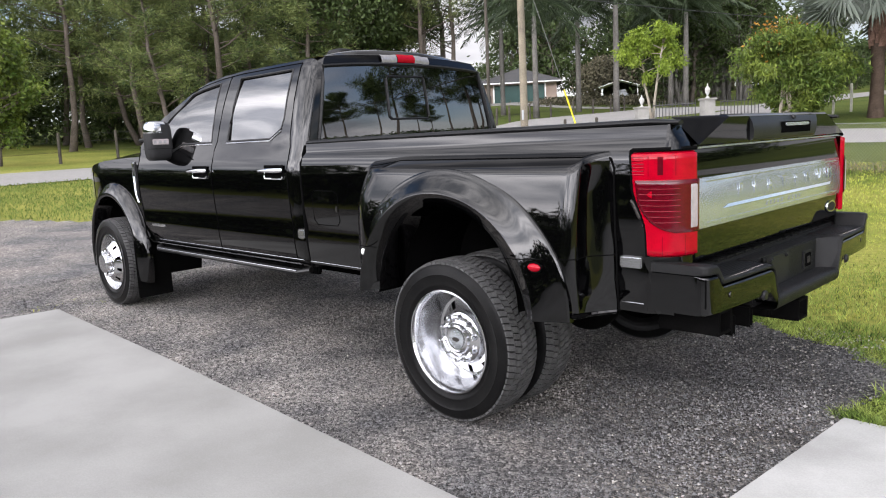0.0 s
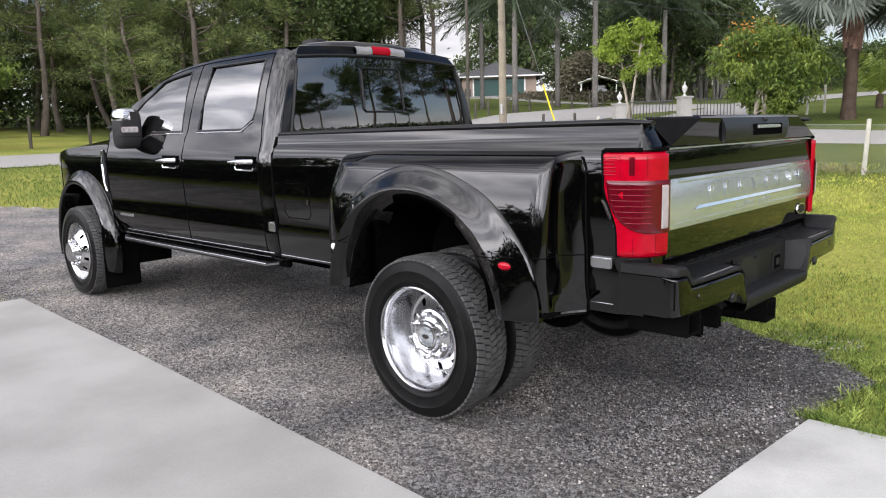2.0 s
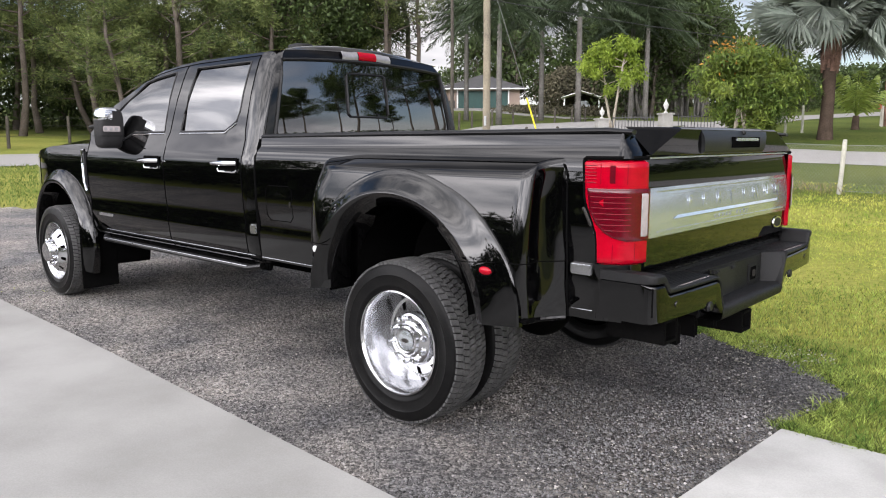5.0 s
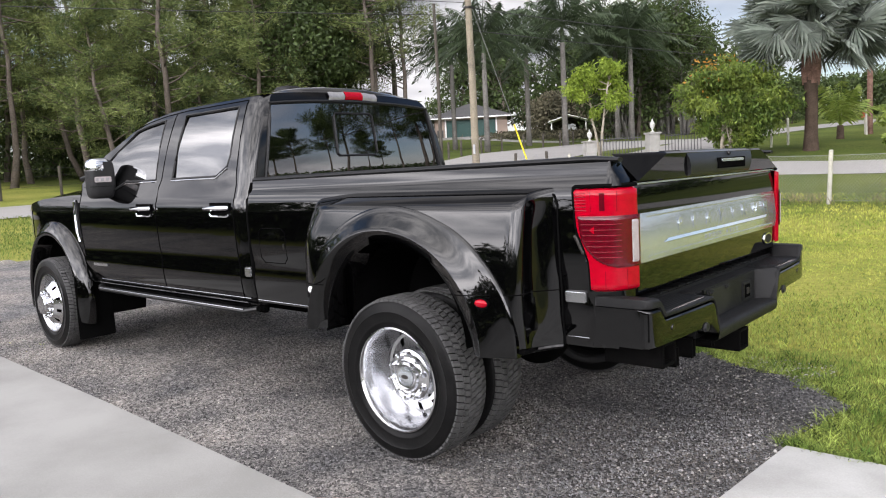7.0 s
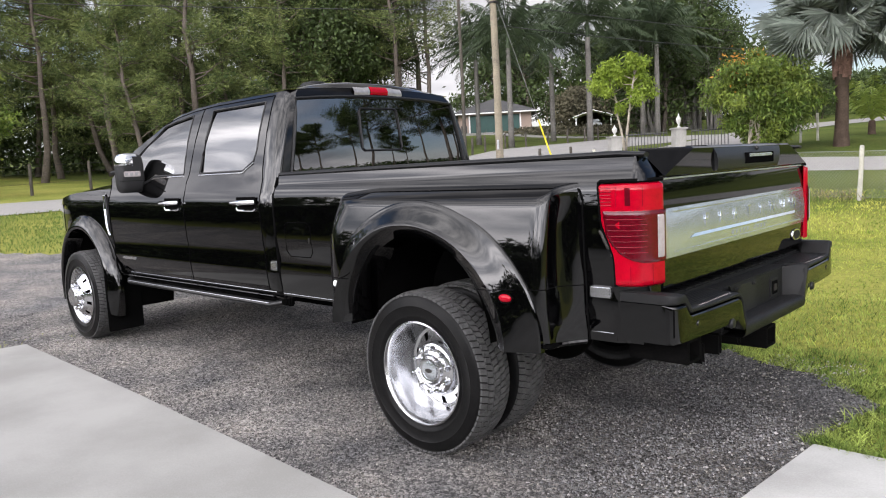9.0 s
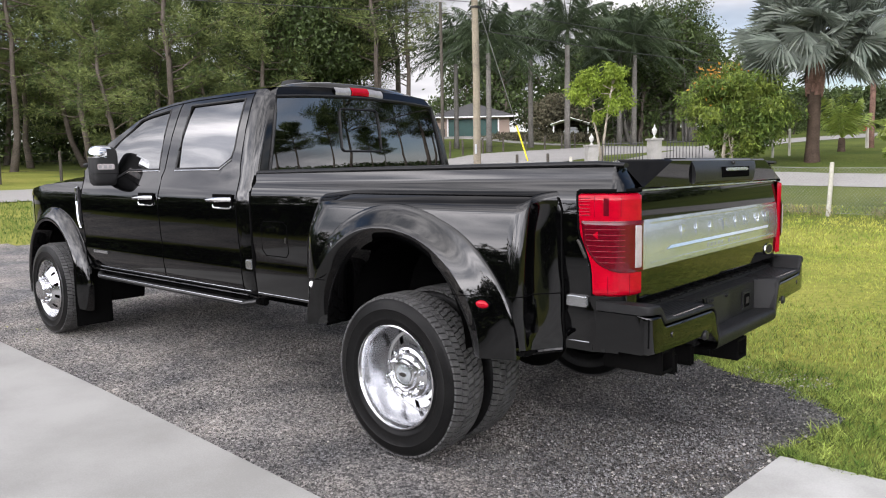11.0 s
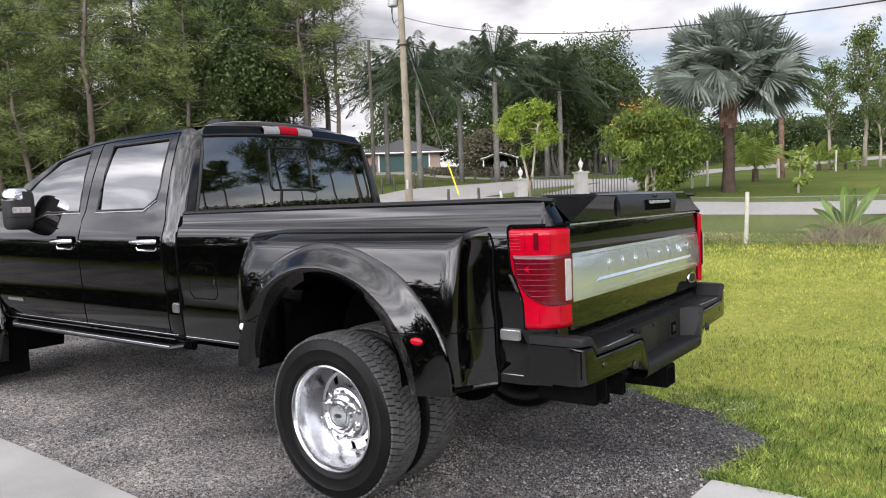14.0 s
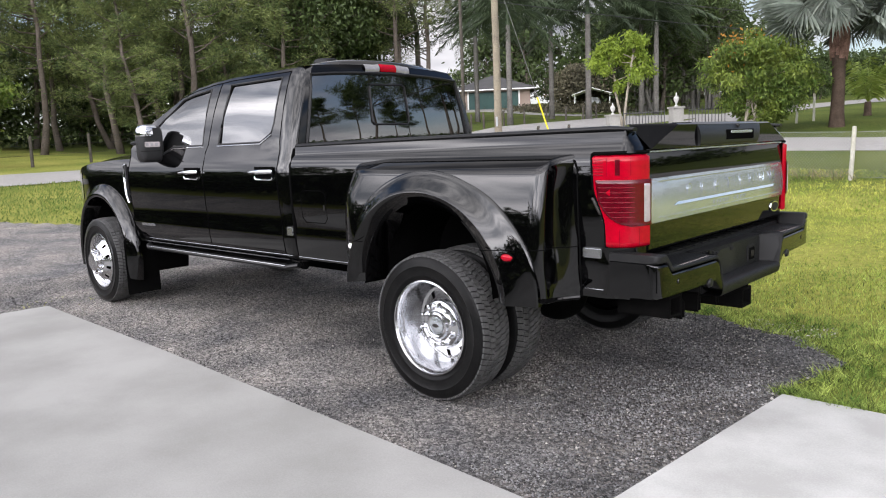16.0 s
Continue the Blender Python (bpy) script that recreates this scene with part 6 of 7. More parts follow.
mirrored = [(38.0, 21.8, 3, 0.67), (36.6, 24.0, 3, 0.76), (40.0, 23.5, 3, 0.73), (33.2, 29.0, 3, 1.22), (34.4, 27.4, 3, 0.81), (31.2, 31.2, 3, 0.63), (27.9, 34.1, 3, 0.98), (25.6, 36.0, 3, 1.34), (24.4, 36.8, 3, 1.22), (26.5, 38.5, 3, 0.88), (-12, -27, 2, 0.5), (-18, -38, 1, 0.56), (-6, -40, 1, 0.55), (8, -42, 0, 0.55), (40, 5, 1, 1.0), (44, -10, 0, 1.0)]
for k, (x, y, kind, sc) in enumerate(mirrored):
    put(kinds[kind], x, y, 71 * k, sc)

# dark undergrowth and broad trees behind the pines
oaks = [
    broad_tree("broadleaf_tree", 21, 12, 4.2, 0.25, 14500, BARK, OAK_LEAF, "tall dark broadleaf tree in dense leaf", trunks=2, low=0.12, r0=0.25, clumps=80)[0],
    broad_tree("broadleaf_tree", 22, 9, 4.4, 0.34, 8000, BARK, OAK_LEAF, "spreading dark broadleaf tree behind the pines", trunks=3, low=0.05, r0=0.25, clumps=80)[0],
]
oaks.append(broad_tree("broadleaf_tree", 23, 10, 4.4, 0.52, 2600, BARK, OAK_LEAF, "distant dark broadleaf tree on the skyline", trunks=2, low=0.06, r0=0.25, clumps=60)[0])
oaks.append(broad_tree("broadleaf_tree", 24, 12, 4.2, 0.25, 14500, PALM_BARK, OAK_LEAF, "tall dark tree with many upright grey stems", trunks=11, low=0.36, r0=0.5, clumps=99)[0])
put(oaks[3], -24.5, 48.5, 0, 0.9, copy=False)
put(oaks[2], -40.0, 92.0, 0, 1.0, copy=False)
put(oaks[0], -38.4, 29.6, 0, 1.25, copy=False)
put(oaks[1], -24.3, 50.1, 0, 1.15, copy=False)
for k, (x, y, kind, sc) in enumerate([(-37.0, 26.6, 0, 1.25), (-39.6, 31.6, 0, 1.3), (-22.6, 51.5, 3, 0.95), (-27.5, 53.0, 3, 0.8), (-60, 10, 1, 1.0), (-62, 2, 1, 1.0), (-60, 20, 1, 1.1), (-57, 30, 1, 1.0), (-52, 38, 1, 1.0), (-46, 45, 1, 0.9), (-64, -8, 1, 1.0), (-58, -2, 1, 0.8), (-56, 11, 1, 0.7), (-52, 29, 1, 0.7), (-66, 15, 1, 1.0), (-64, 26, 0, 1.0), (-20.4, 50.5, 3, 0.7), (-18.5, 56, 1, 0.62), (-29, 58, 1, 0.7), (-62, 62, 1, 1.1), (-55, 74, 1, 1.2), (-45, 84, 1, 1.2), (-36, 88, 1, 1.2), (-28, 90, 0, 1.0), (-20, 82, 1, 0.8), (-12, 90, 1, 0.9), (-5, 86, 1, 0.8), (2, 92, 1, 0.9), (8, 80, 0, 0.8), (-66, 50, 1, 1.1), (-70, 40, 1, 1.1), (-8, -26, 1, 0.5), (-2, -30, 1, 0.55), (-14, -23, 1, 0.4), (-17.5, -20.5, 1, 0.38), (-21, -18.5, 1, 0.4), (-24.5, -16.5, 1, 0.36), (-28, -15, 1, 0.4), (-31.5, -13.5, 1, 0.38), (-35, -12, 1, 0.4), (-39, -10.5, 1, 0.4), (-43, -9, 1, 0.42), (-70.6, 64.6, 0, 1.0), (-71.7, 72.1, 1, 1.1), (-72.2, 79.9, 0, 1.2), (-60.7, 73.9, 1, 1.3), (-60.7, 81.5, 0, 1.0), (-60.1, 89.3, 1, 1.1), (-49.6, 81.8, 0, 1.2), (-48.6, 89.3, 1, 1.3), (-46.9, 96.9, 0, 1.0), (-37.5, 88.0, 1, 1.1), (-35.5, 95.4, 0, 1.2), (-32.9, 102.7, 1, 1.3), (-24.7, 92.6, 0, 1.0), (-21.7, 99.6, 1, 1.1), (-18.1, 106.5, 0, 1.2), (-11.4, 95.4, 1, 1.3), (-7.5, 101.9, 0, 1.0), (16, 80, 1, 0.9), (30, 66, 1, 0.9), (-35, 67, 0, 0.9), (-30, 63, 0, 0.8), (-16, 60, 1, 0.45), (-60, 74, 0, 1.0), (-68, 66, 1, 1.2), (-50, 84, 0, 1.1), (-8, 70, 1, 0.6), (-14, 74, 0, 0.7), (-2, 74, 1, 0.5), (6, 76, 1, 0.5)]):
    far = math.hypot(x - 2.5, y + 3.6)
    if y > 40 and 41 < math.degrees(math.atan2(2.5 - x, y + 3.6)) < 47.5:
        sc = min(sc, (1.41 + 0.098 * far - ground(x, y)) / 10.5)
    if y > 40 and math.degrees(math.atan2(2.5 - x, y + 3.6)) < 21.5:
        sc = min(sc, (1.41 + 0.093 * far - ground(x, y)) / 10.5)
    put(oaks[2 if math.hypot(x, y) > 64 or y < -8 else kind], x, y, 83 * k, sc)

# shade-dark thickets that close the wood and the far fields


def thicket(line, h, n, label, mat=OAK_LEAF, leaf=0.9, loose=1.2):
    bank = []
    for (x0, y0), (x1, y1) in zip(line, line[1:]):
        for _ in range(n):
            t = rng.uniform()
            x, y = x0 + (x1 - x0) * t + rng.normal() * loose, y0 + (y1 - y0) * t + rng.normal() * loose
            top = h * (1 + 0.45 * noise.noise((x * 0.25, y * 0.25, 1)))
            bank.append((x, y, ground(x, y) + top * rng.uniform() ** 0.8))
    tagged(quads("thicket", leaves(np.array(bank), leaf, leaf * 0.24, 0.3), mat), label, "thicket", kind="stuff")


thicket([(-70, -26), (-70, -8), (-72, 10), (-70, 26), (-66, 38), (-62, 50)], 7.5, 4600, "dense dark thicket at the back of the wood", OAK_LEAF, 0.55)
thicket([(-57, -14), (-57, -2), (-56.5, 10), (-55.5, 20), (-52, 30), (-46, 38)], 6.0, 3200, "shady undergrowth among the pines", OAK_LEAF, 0.5)
thicket([(-60, -30), (-40, -30), (-24, -31), (0, -32), (20, -31)], 5.0, 1500, "dark hedge of trees beyond the drive")
thicket([(-22, 68), (-9, 73), (2, 76), (14, 78)], 3.8, 7000, "dark hedge of scrub behind the back lawn", OAK_LEAF, 0.42)
thicket([(-54, 80), (-38, 82), (-22, 76)], 7.0, 2600, "dull scrub behind the house and carport")
thicket([(-47.5, 70), (-44, 73), (-40, 76), (-35, 72), (-29, 66)], 4.6, 2600, "grey-brown brush beside the house and carport", BRUSH, 0.5, 0.9)
thicket([(-45, 60.5), (-39, 56), (-33, 52.5), (-27, 49)], 0.55, 1500, "low dull undergrowth beyond the pale path", BRUSH, 0.3, 1.6)
# added out of view so the truck's side mirrors a dark band
thicket([(-34, -7.1), (-20, -7.0), (-8, -6.9), (10, -6.9)], 1.5, 5200, "unseen dark low hedge added behind the concrete slabs", OAK_LEAF, 0.34, 0.22)
thicket([(58, 20), (48, 32), (38, 46), (24, 58)], 1.7, 2400, "low dark scrub under the flat-topped pines", OAK_LEAF, 0.6)

# royal palms
royal = feather_palm("royal_palm", 5.9, 0.165, 34, 3.9, 0.8, PALM_LEAF, PALM_BARK, "royal palm with a smooth grey trunk and drooping fronds", base_rise=(-0.4, 1.5), wd=0.034, sag=0.4, hang=0.55)
put(royal, -25.1, 32.0, 20, 1.0, copy=False)
for k, (x, y, sc) in enumerate([(-27.0, 39.2, 1.04), (-22.8, 37.2, 1.1), (-21.0, 42.8, 1.02), (-31.5, 36.5, 1.0), (-23.0, 44.5, 1.05)]):
    put(royal, x, y, 100 * k + 30, sc)

# broad silver fan palm
fan = empty("fan_palm", label="large silver-blue fan palm with a dark trunk and red-brown leaf boots", category="palm")
tubed("trunk", [(0, 0, -0.1), (0, 0, 0.5), (0.02, 0, 1.3), (0, 0.03, 2.3)], [0.25, 0.2, 0.18, 0.2], DARK_BARK, fan, 14)
for k in range(54):
    a, z = k * 2.399, 2.2 + 1.2 * k / 54
    r = 0.17 - 0.03 * k / 54
    b = Vector((r * math.cos(a), r * math.sin(a), z))
    tip = b + Vector((math.cos(a) * 0.12, math.sin(a) * 0.12, 0.3))
    bm = tube(bmesh.new(), [b - Vector((0, 0, 0.15)), b + Vector((0.05 * math.cos(a), 0.05 * math.sin(a), 0.1)), tip], [0.10, 0.075, 0.03], 5, 0.5)
    part("leaf_boot", bm, BOOT, fan)
tubed("heart", [(0, 0, 2.2), (0, 0, 3.8)], [0.18, 0.14], BOOT, fan, 10)
for k in range(66):
    rows = []
    a = k * 2.399
    rise = -0.35 + 1.85 * (k + 0.5) / 66
    reach = (1.75 - 0.35 * (k / 66)) * rng.uniform(0.7, 1.05)
    d = np.array([math.cos(a) * math.cos(rise), math.sin(a) * math.cos(rise), math.sin(rise)])
    hub = np.array([0, 0, 3.65]) + d * reach
    line = [np.array([0, 0, 3.5]), (np.array([0, 0, 3.6]) + hub) / 2 + np.array([0, 0, 0.1]), hub]
    for p, q in zip(line, line[1:]):
        for w in (np.array([-math.sin(a), math.cos(a), 0.0]), np.array([0, 0, 1.0])):
            rows.append([p - w * 0.04, p + w * 0.04, q + w * 0.03, q - w * 0.03])
    side = unit(np.cross(d, [0, 0, 1.0]) + 1e-6)
    d = unit(d + np.array([0, 0, -0.3 + 0.3 * k / 66]) + 0.25 * rng.normal(size=3))
    up = np.cross(side, d)
    roll = rng.normal() * 0.95
    side, up = math.cos(roll) * side + math.sin(roll) * up, math.cos(roll) * up - math.sin(roll) * side
    seg = 46
    for i in range(seg):
        w0, w1 = (radians(-125 + 250 * (i + e) / seg) for e in (0.0, 0.82))
        ln = 1.14 * (1 - 0.18 * abs(i / seg - 0.5)) * rng.uniform(0.92, 1.06)
        fold = 0.05 * (1 if i % 2 else -1)
        p0 = hub + (math.cos(w0) * d + math.sin(w0) * side) * ln * 0.62 + up * (fold - 0.12 * abs(math.sin(w0)))
        p1 = hub + (math.cos(w1) * d + math.sin(w1) * side) * ln * 0.62 + up * (-fold - 0.12 * abs(math.sin(w1)))
        wm = (w0 + w1) / 2
        tip = hub + (math.cos(wm) * d + math.sin(wm) * side) * ln - np.array([0, 0, rng.uniform(0.0, 0.15)]) + up * -0.1
        rows.append([hub, p0, tip, p1])
    quads("fan_leaf", np.array(rows), SILVER_LEAF, fan)
put(fan, -5.4, 26.4, 40, 1.18, copy=False)

# other palms, small tree, bush, banana
tall = feather_palm("tall_palm", 5.0, 0.12, 22, 2.3, 0.6, PALM_LEAF, BOOT, "tall palm with a reddish trunk behind the fan palm", shaft=False, sag=0.6, hang=0.7)
put(tall, -5.3, 35.6, 10, 1.0, copy=False)
coco = feather_palm("young_palm", 0.6, 0.15, 11, 2.7, 0.62, COCO_LEAF, DARK_BARK, "young yellow-green palm on the lawn", shaft=False, sag=0.36, hang=0.3, base_rise=(0.7, 1.5), wd=0.024)
put(coco, -5.75, 32.2, 0, 1.0, copy=False)
put(coco, -4.6, 41.8, 60, 0.7)
put(coco, -3.4, 42.6, 150, 0.55)
sapling, heads = broad_tree("sapling_tree", 31, 4.3, 1.12, 0.17, 7000, PALE_BARK, LIME_LEAF, "small lime-green tree with two pale stems", trunks=2, low=0.5, r0=0.085, clumps=34, slim=0.19, droop=0.8, lump=0.13)
put(sapling, -12.6, 23.5, 30, 1.0, copy=False)
bush, heads = broad_tree("garden_bush", 32, 3.8, 1.8, 0.19, 38000, PALE_BARK, BUSH_LEAF, "large rounded bush with glossy green and rust-tipped leaves", category="bush", trunks=9, low=0.08, r0=0.10, clumps=110, slim=0.13, droop=1.1, lump=0.115)
high = heads[(heads[:, 2] > 2.7) & (heads[:, 0] < 0.4)]
pick = rng.integers(0, len(high), 420)
quads("rust_foliage", leaves(high[pick] + rng.normal(size=(420, 3)) * 0.25, 0.17, 0.035), RUST_LEAF, bush, "rust-orange young leaves")["kind"] = "stuff"
put(bush, -7.95, 24.5, 0, 1.02, copy=False)
slim, heads = broad_tree("slender_tree", 33, 9.2, 1.5, 0.19, 4200, PALE_BARK, SLIM_LEAF, "slender tree with a pale stem and loose crown", trunks=1, low=0.35, r0=0.13, clumps=46)
put(slim, -2.9, 46.1, 0, 1.0, copy=False)
put(slim, -4.4, 43.9, 120, 0.76)
put(slim, -1.6, 48.3, 210, 0.8)
put(slim, -1.9, 44.0, 60, 0.6)
lefty, heads = broad_tree("roadside_tree", 34, 7.0, 1.9, 0.24, 8000, BARK, BUSH_LEAF, "leafy young tree beside the wire fence", trunks=2, low=0.12, r0=0.14, clumps=70)
put(lefty, -35.2, 5.6, 0, 1.0, copy=False)
shrub, heads = broad_tree("garden_shrub", 35, 1.7, 0.42, 0.19, 620, PALE_BARK, COCO_LEAF, "slim yellow-green shrub on the lawn", category="shrub", low=0.1, r0=0.04, clumps=14)
put(shrub, -2.8, 25.9, 0, 1.0, copy=False)
for k, (x, y, sc) in enumerate([(-4.0, 42.4, 0.7), (-2.6, 41.0, 0.6), (-5.4, 44.0, 0.8)]):
    put(shrub, x, y, 90 * k, sc)


def banana(x, y):
    plant = empty("banana_plant", label="banana plant with broad bright green leaves at the wire fence", category="plant")
    spread = [(178, 0.30, 0.75, 0.15), (150, 1.0, 0.8, 0.17), (100, 1.36, 0.95, 0.18), (70, 1.2, 0.9, 0.17), (15, 1.05, 1.1, 0.17), (2, 0.5, 0.95, 0.14), (205, 0.85, 0.7, 0.15), (-50, 1.15, 0.7, 0.15), (-110, 1.0, 0.6, 0.15), (188, -0.2, 0.45, 0.1)]
    for k, (deg, rise, ln, half) in enumerate(spread):
        a, stalk, ln, half = radians(deg), 0.4, ln * 1.2, half * 0.68
        d = np.array([math.cos(a) * math.cos(rise), math.sin(a) * math.cos(rise), math.sin(rise)])
        side = unit(np.cross(d, [0.25 * (-1) ** k, 1.0, 0.2]))
        rows = []
        for i in range(10):
            t = i / 9
            p = np.array([0, 0, 0.12]) + d * (stalk + ln * t) + np.array([0, 0, -0.26 * t**2.2 * math.cos(rise)])
            w = half * math.sin(math.pi * min(0.06 + 0.94 * t, 0.985)) ** 0.7
            rows.append([tuple(p + side * w * u + np.array([0, -0.05 * abs(u), 0.012 * math.sin(9 * t + 3 * u)])) for u in (-1, -0.5, 0, 0.5, 1)])
        lay("leaf", *grid(rows), BANANA_LEAF if k != 9 else DRY, plant, sharp=180)
        tubed("leaf_stalk", [(0, 0, 0), tuple(np.array([0, 0, 0.12]) + d * stalk), rows[6][2]], [0.035, 0.025, 0.008], COCO_LEAF, plant, 6)
    plant.matrix_world = pose(x, y, ground(x, y) - 0.02, 0, 0, 0)
    plant.scale = (0.85, 0.85, 0.85)


banana(0.0, 15.9)

# ---- fence, pole, gate, houses ----


def posts(name, spots, h, r, mat, label, cap=None):
    """Round fence posts, each a thing of its own."""
    made = None
    for k, (x, y) in enumerate(spots):
        m = pose(x, y, ground(x, y) - 0.1, 2.0 * math.sin(k * 3.1), 2.0 * math.cos(k * 1.7), 40 * k)
        if made is None:
            bm = bmesh.new()
            tube(bm, [(0, 0, 0), (0.004, 0, h * 0.5), (0, 0.004, h * 0.97 + 0.1), (0, 0, h + 0.1)], [r * 1.05, r, r * 0.97, r * 0.8], 10)
            made = tagged(part(name, bm, mat, None), label, "fence post", group=label)
            made.matrix_world = m
        else:
            copy_thing(made, m)


posts("fence_post", [(-1.95, 14.75), (1.6, 14.4), (5.2, 14.1), (-5.6, 15.2), (-9.3, 15.7)], 1.22, 0.05, POST_WOOD, "weathered pale round wooden fence post")
fence_line = [(-13, 16.2), (-9.3, 15.75), (-5.6, 15.25), (-1.95, 14.8), (1.6, 14.45), (5.2, 14.15), (9, 14.0), (13, 14.0)]


def chain_link():
    verts, faces = [], []

    def at(s, h):
        xs = [p[0] for p in fence_line]
        x = s
        y = float(np.interp(x, xs, [p[1] for p in fence_line]))
        return np.array([x, y + 0.07, ground(x, y) + 0.04 + h])

    def ribbon(a, b, w):
        k = len(verts)
        d = unit(b - a)
        n = np.cross(d, [0, 1.0, 0]) * w
        verts.extend([tuple(a - n), tuple(a + n), tuple(b + n), tuple(b - n)])
        faces.append((k, k + 1, k + 2, k + 3))

    step, top = 0.075, 1.05
    n = int(19 / step)
    for k in range(n):
        x0 = -6 + k * step
        for sg in (1, -1):
            a = [at(x0 + sg * top * 0.9 * t, top * t) for t in (0, 0.5, 1)]
            if all(-6 <= p[0] <= 13 for p in a):
                ribbon(a[0], a[1], 0.0022)
                ribbon(a[1], a[2], 0.0022)
    for x in np.arange(-6, 12.9, 1.0):
        ribbon(at(x, top), at(x + 1.0, top), 0.006)
        ribbon(at(x, 0.02), at(x + 1.0, 0.02), 0.004)
    tagged(lay("chain_link_fence", verts, faces, GALVANISED, smooth=False), "low galvanised chain-link fence along the lawn", "fence", kind="stuff")


chain_link()
posts("road_post", [(-7.3, 27.9), (-7.0, 29.1), (-6.6, 31.0), (-5.9, 33.0), (-5.3, 35.0), (-4.6, 37.5), (-3.6, 40.5)], 1.1, 0.05, POST_WOOD, "pale wooden post along the back lawn")
posts("field_post", [(-33.8, 7.8), (-34.8, 10.8), (-32.9, 4.4), (-32.5, 0.5), (-33.9, 14.5), (-33.0, 18.0), (-31.5, 22.0), (-28.8, 25.6)], 1.4, 0.07, DARK_POST, "dark weathered fence post at the wood's edge")
GARDEN = [(-22.4, 25.2), (-23.7, 27.8), (-24.4, 30.5), (-24.4, 32.5), (-23.8, 34.0), (-23.4, 35.5), (-23.1, 37.0), (-22.9, 38.3)]
posts("garden_post", GARDEN, 0.86, 0.06, DARK_POST, "short dark post of the garden fence")
for h in (0.5, 0.95, 1.3):
    bm = bmesh.new()
    tube(bm, [(x, y, ground(x, y) + h) for x, y in [(-32.5, 0.5), (-32.9, 4.4), (-33.8, 7.8), (-34.8, 10.8), (-33.9, 14.5), (-33.0, 18.0), (-31.5, 22.0), (-28.8, 25.6)]], 0.006, 4)
    tagged(part("fence_wire", bm, CABLE, None), "thin dark fence wire between field posts", "fence wire")
for h in (0.35, 0.7):
    bm = bmesh.new()
    tube(bm, [(x, y, ground(x, y) + h) for x, y in GARDEN], 0.006, 4)
    tagged(part("fence_wire", bm, CABLE, None), "thin dark wire of the garden fence", "fence wire")
posts("road_marker", [(-15.3, 21.2), (-14.3, 22.0), (-12.9, 22.9)], 0.55, 0.06, DARK_POST, "short dark wooden marker post at the roadside")


def utility_pole(x, y):
    z = ground(x, y)
    pole = empty("utility_pole", (x, y, z - 0.2), label="weathered wooden utility pole with a grey transformer", category="utility pole")
    tubed("shaft", [(0, 0, 0), (0.0, 0, 4), (-0.06, 0, 8), (-0.1, 0, 10.6)], [0.165, 0.15, 0.135, 0.12], POLE_WOOD, pole, 14)
    bm = bmesh.new()
    lathe(bm, [(0.0, 8.35), (0.19, 8.37), (0.21, 8.42), (0.21, 9.25), (0.19, 9.32), (0.0, 9.36)], 20, axis_y=False, centre=(-0.36, -0.16, 0))
    can = part("transformer", bm, GREY_METAL, pole, "grey transformer can")
    for k in range(3):
        bm = bmesh.new()
        lathe(bm, [(0.0, 9.30), (0.045, 9.32), (0.03, 9.42), (0.045, 9.46), (0.02, 9.56), (0.0, 9.58)], 10, axis_y=False, centre=(-0.45 + 0.09 * k, -0.16, 0))
        part("bushing", bm, GREY_METAL, can)
    boxed("bracket", (-0.2, -0.16, 8.6), (0.0, 0.02, 8.68), GREY_METAL, pole, 0.01)
    for pts in ([(-0.12, 0, 7.9), (-0.4, -0.1, 7.7), (-0.5, -0.1, 8.2), (-0.42, -0.16, 9.4)], [(-0.1, 0, 7.95), (-0.3, 0.05, 7.5), (-0.55, 0.0, 7.9), (-0.36, -0.16, 9.3)]):
        tubed("lead", pts, 0.018, CABLE, pole, 5)
    boxed("strap", (-0.17, -0.17, 6.7), (0.15, 0.17, 6.78), STEEL, pole, 0.01)
    boxed("meter_tag", (0.02, -0.19, 0.75), (0.12, -0.15, 1.15), GREY_METAL, pole, 0.01)
    return z


PX, PY = -16.9, 20.6
pz = utility_pole(PX, PY)


def hang(name, a, b, sag, r, label):
    a, b = Vector(a), Vector(b)
    pts = [a.lerp(b, t) - Vector((0, 0, 4 * sag * t * (1 - t))) for t in [k / 24 for k in range(25)]]
    return tagged(tubed(name, pts, r, CABLE), label, "cable")


hang("power_cable", (PX - 0.05, PY, 9.2), (8.0, 4.5, 3.36), 1.06, 0.012, "black twisted service cable from the pole")
hang("power_cable", (PX, PY, 8.2), (-30, -10, 8.2), 0.1, 0.012, "thin black cable along the road")
hang("power_cable", (PX, PY, 7.7), (-30, -10, 7.2), 0.15, 0.014, "thin black cable along the road")
hang("power_cable", (PX, PY, 8.0), (-4.3, 75.2, 9.0), 0.6, 0.018, "thin black cable crossing behind the palms")
hang("power_cable", (PX, PY, 7.1), (-4.3, 75.2, 8.0), 0.6, 0.018, "thin black cable crossing behind the palms")
gx, gy = -16.2, 23.3
guy = tagged(empty("guy_wire", (0, 0, 0)), "steel guy wire with a yellow guard", "guy wire")
tubed("wire", [(PX, PY, pz + 6.9), (gx, gy, ground(gx, gy) + 0.1)], 0.017, GALVANISED, guy, 5)
top_g, foot = Vector((PX, PY, pz + 6.9)), Vector((gx, gy, ground(gx, gy) + 0.05))
tubed("guard", [foot, foot.lerp(top_g, 0.23)], 0.035, YELLOW, guy, 8, label="yellow plastic guard")
thin = empty("wooden_post", (-21.3, 23.4, ground(-21.3, 23.4) - 0.1), label="thin dark wooden pole at the wood's edge", category="post")
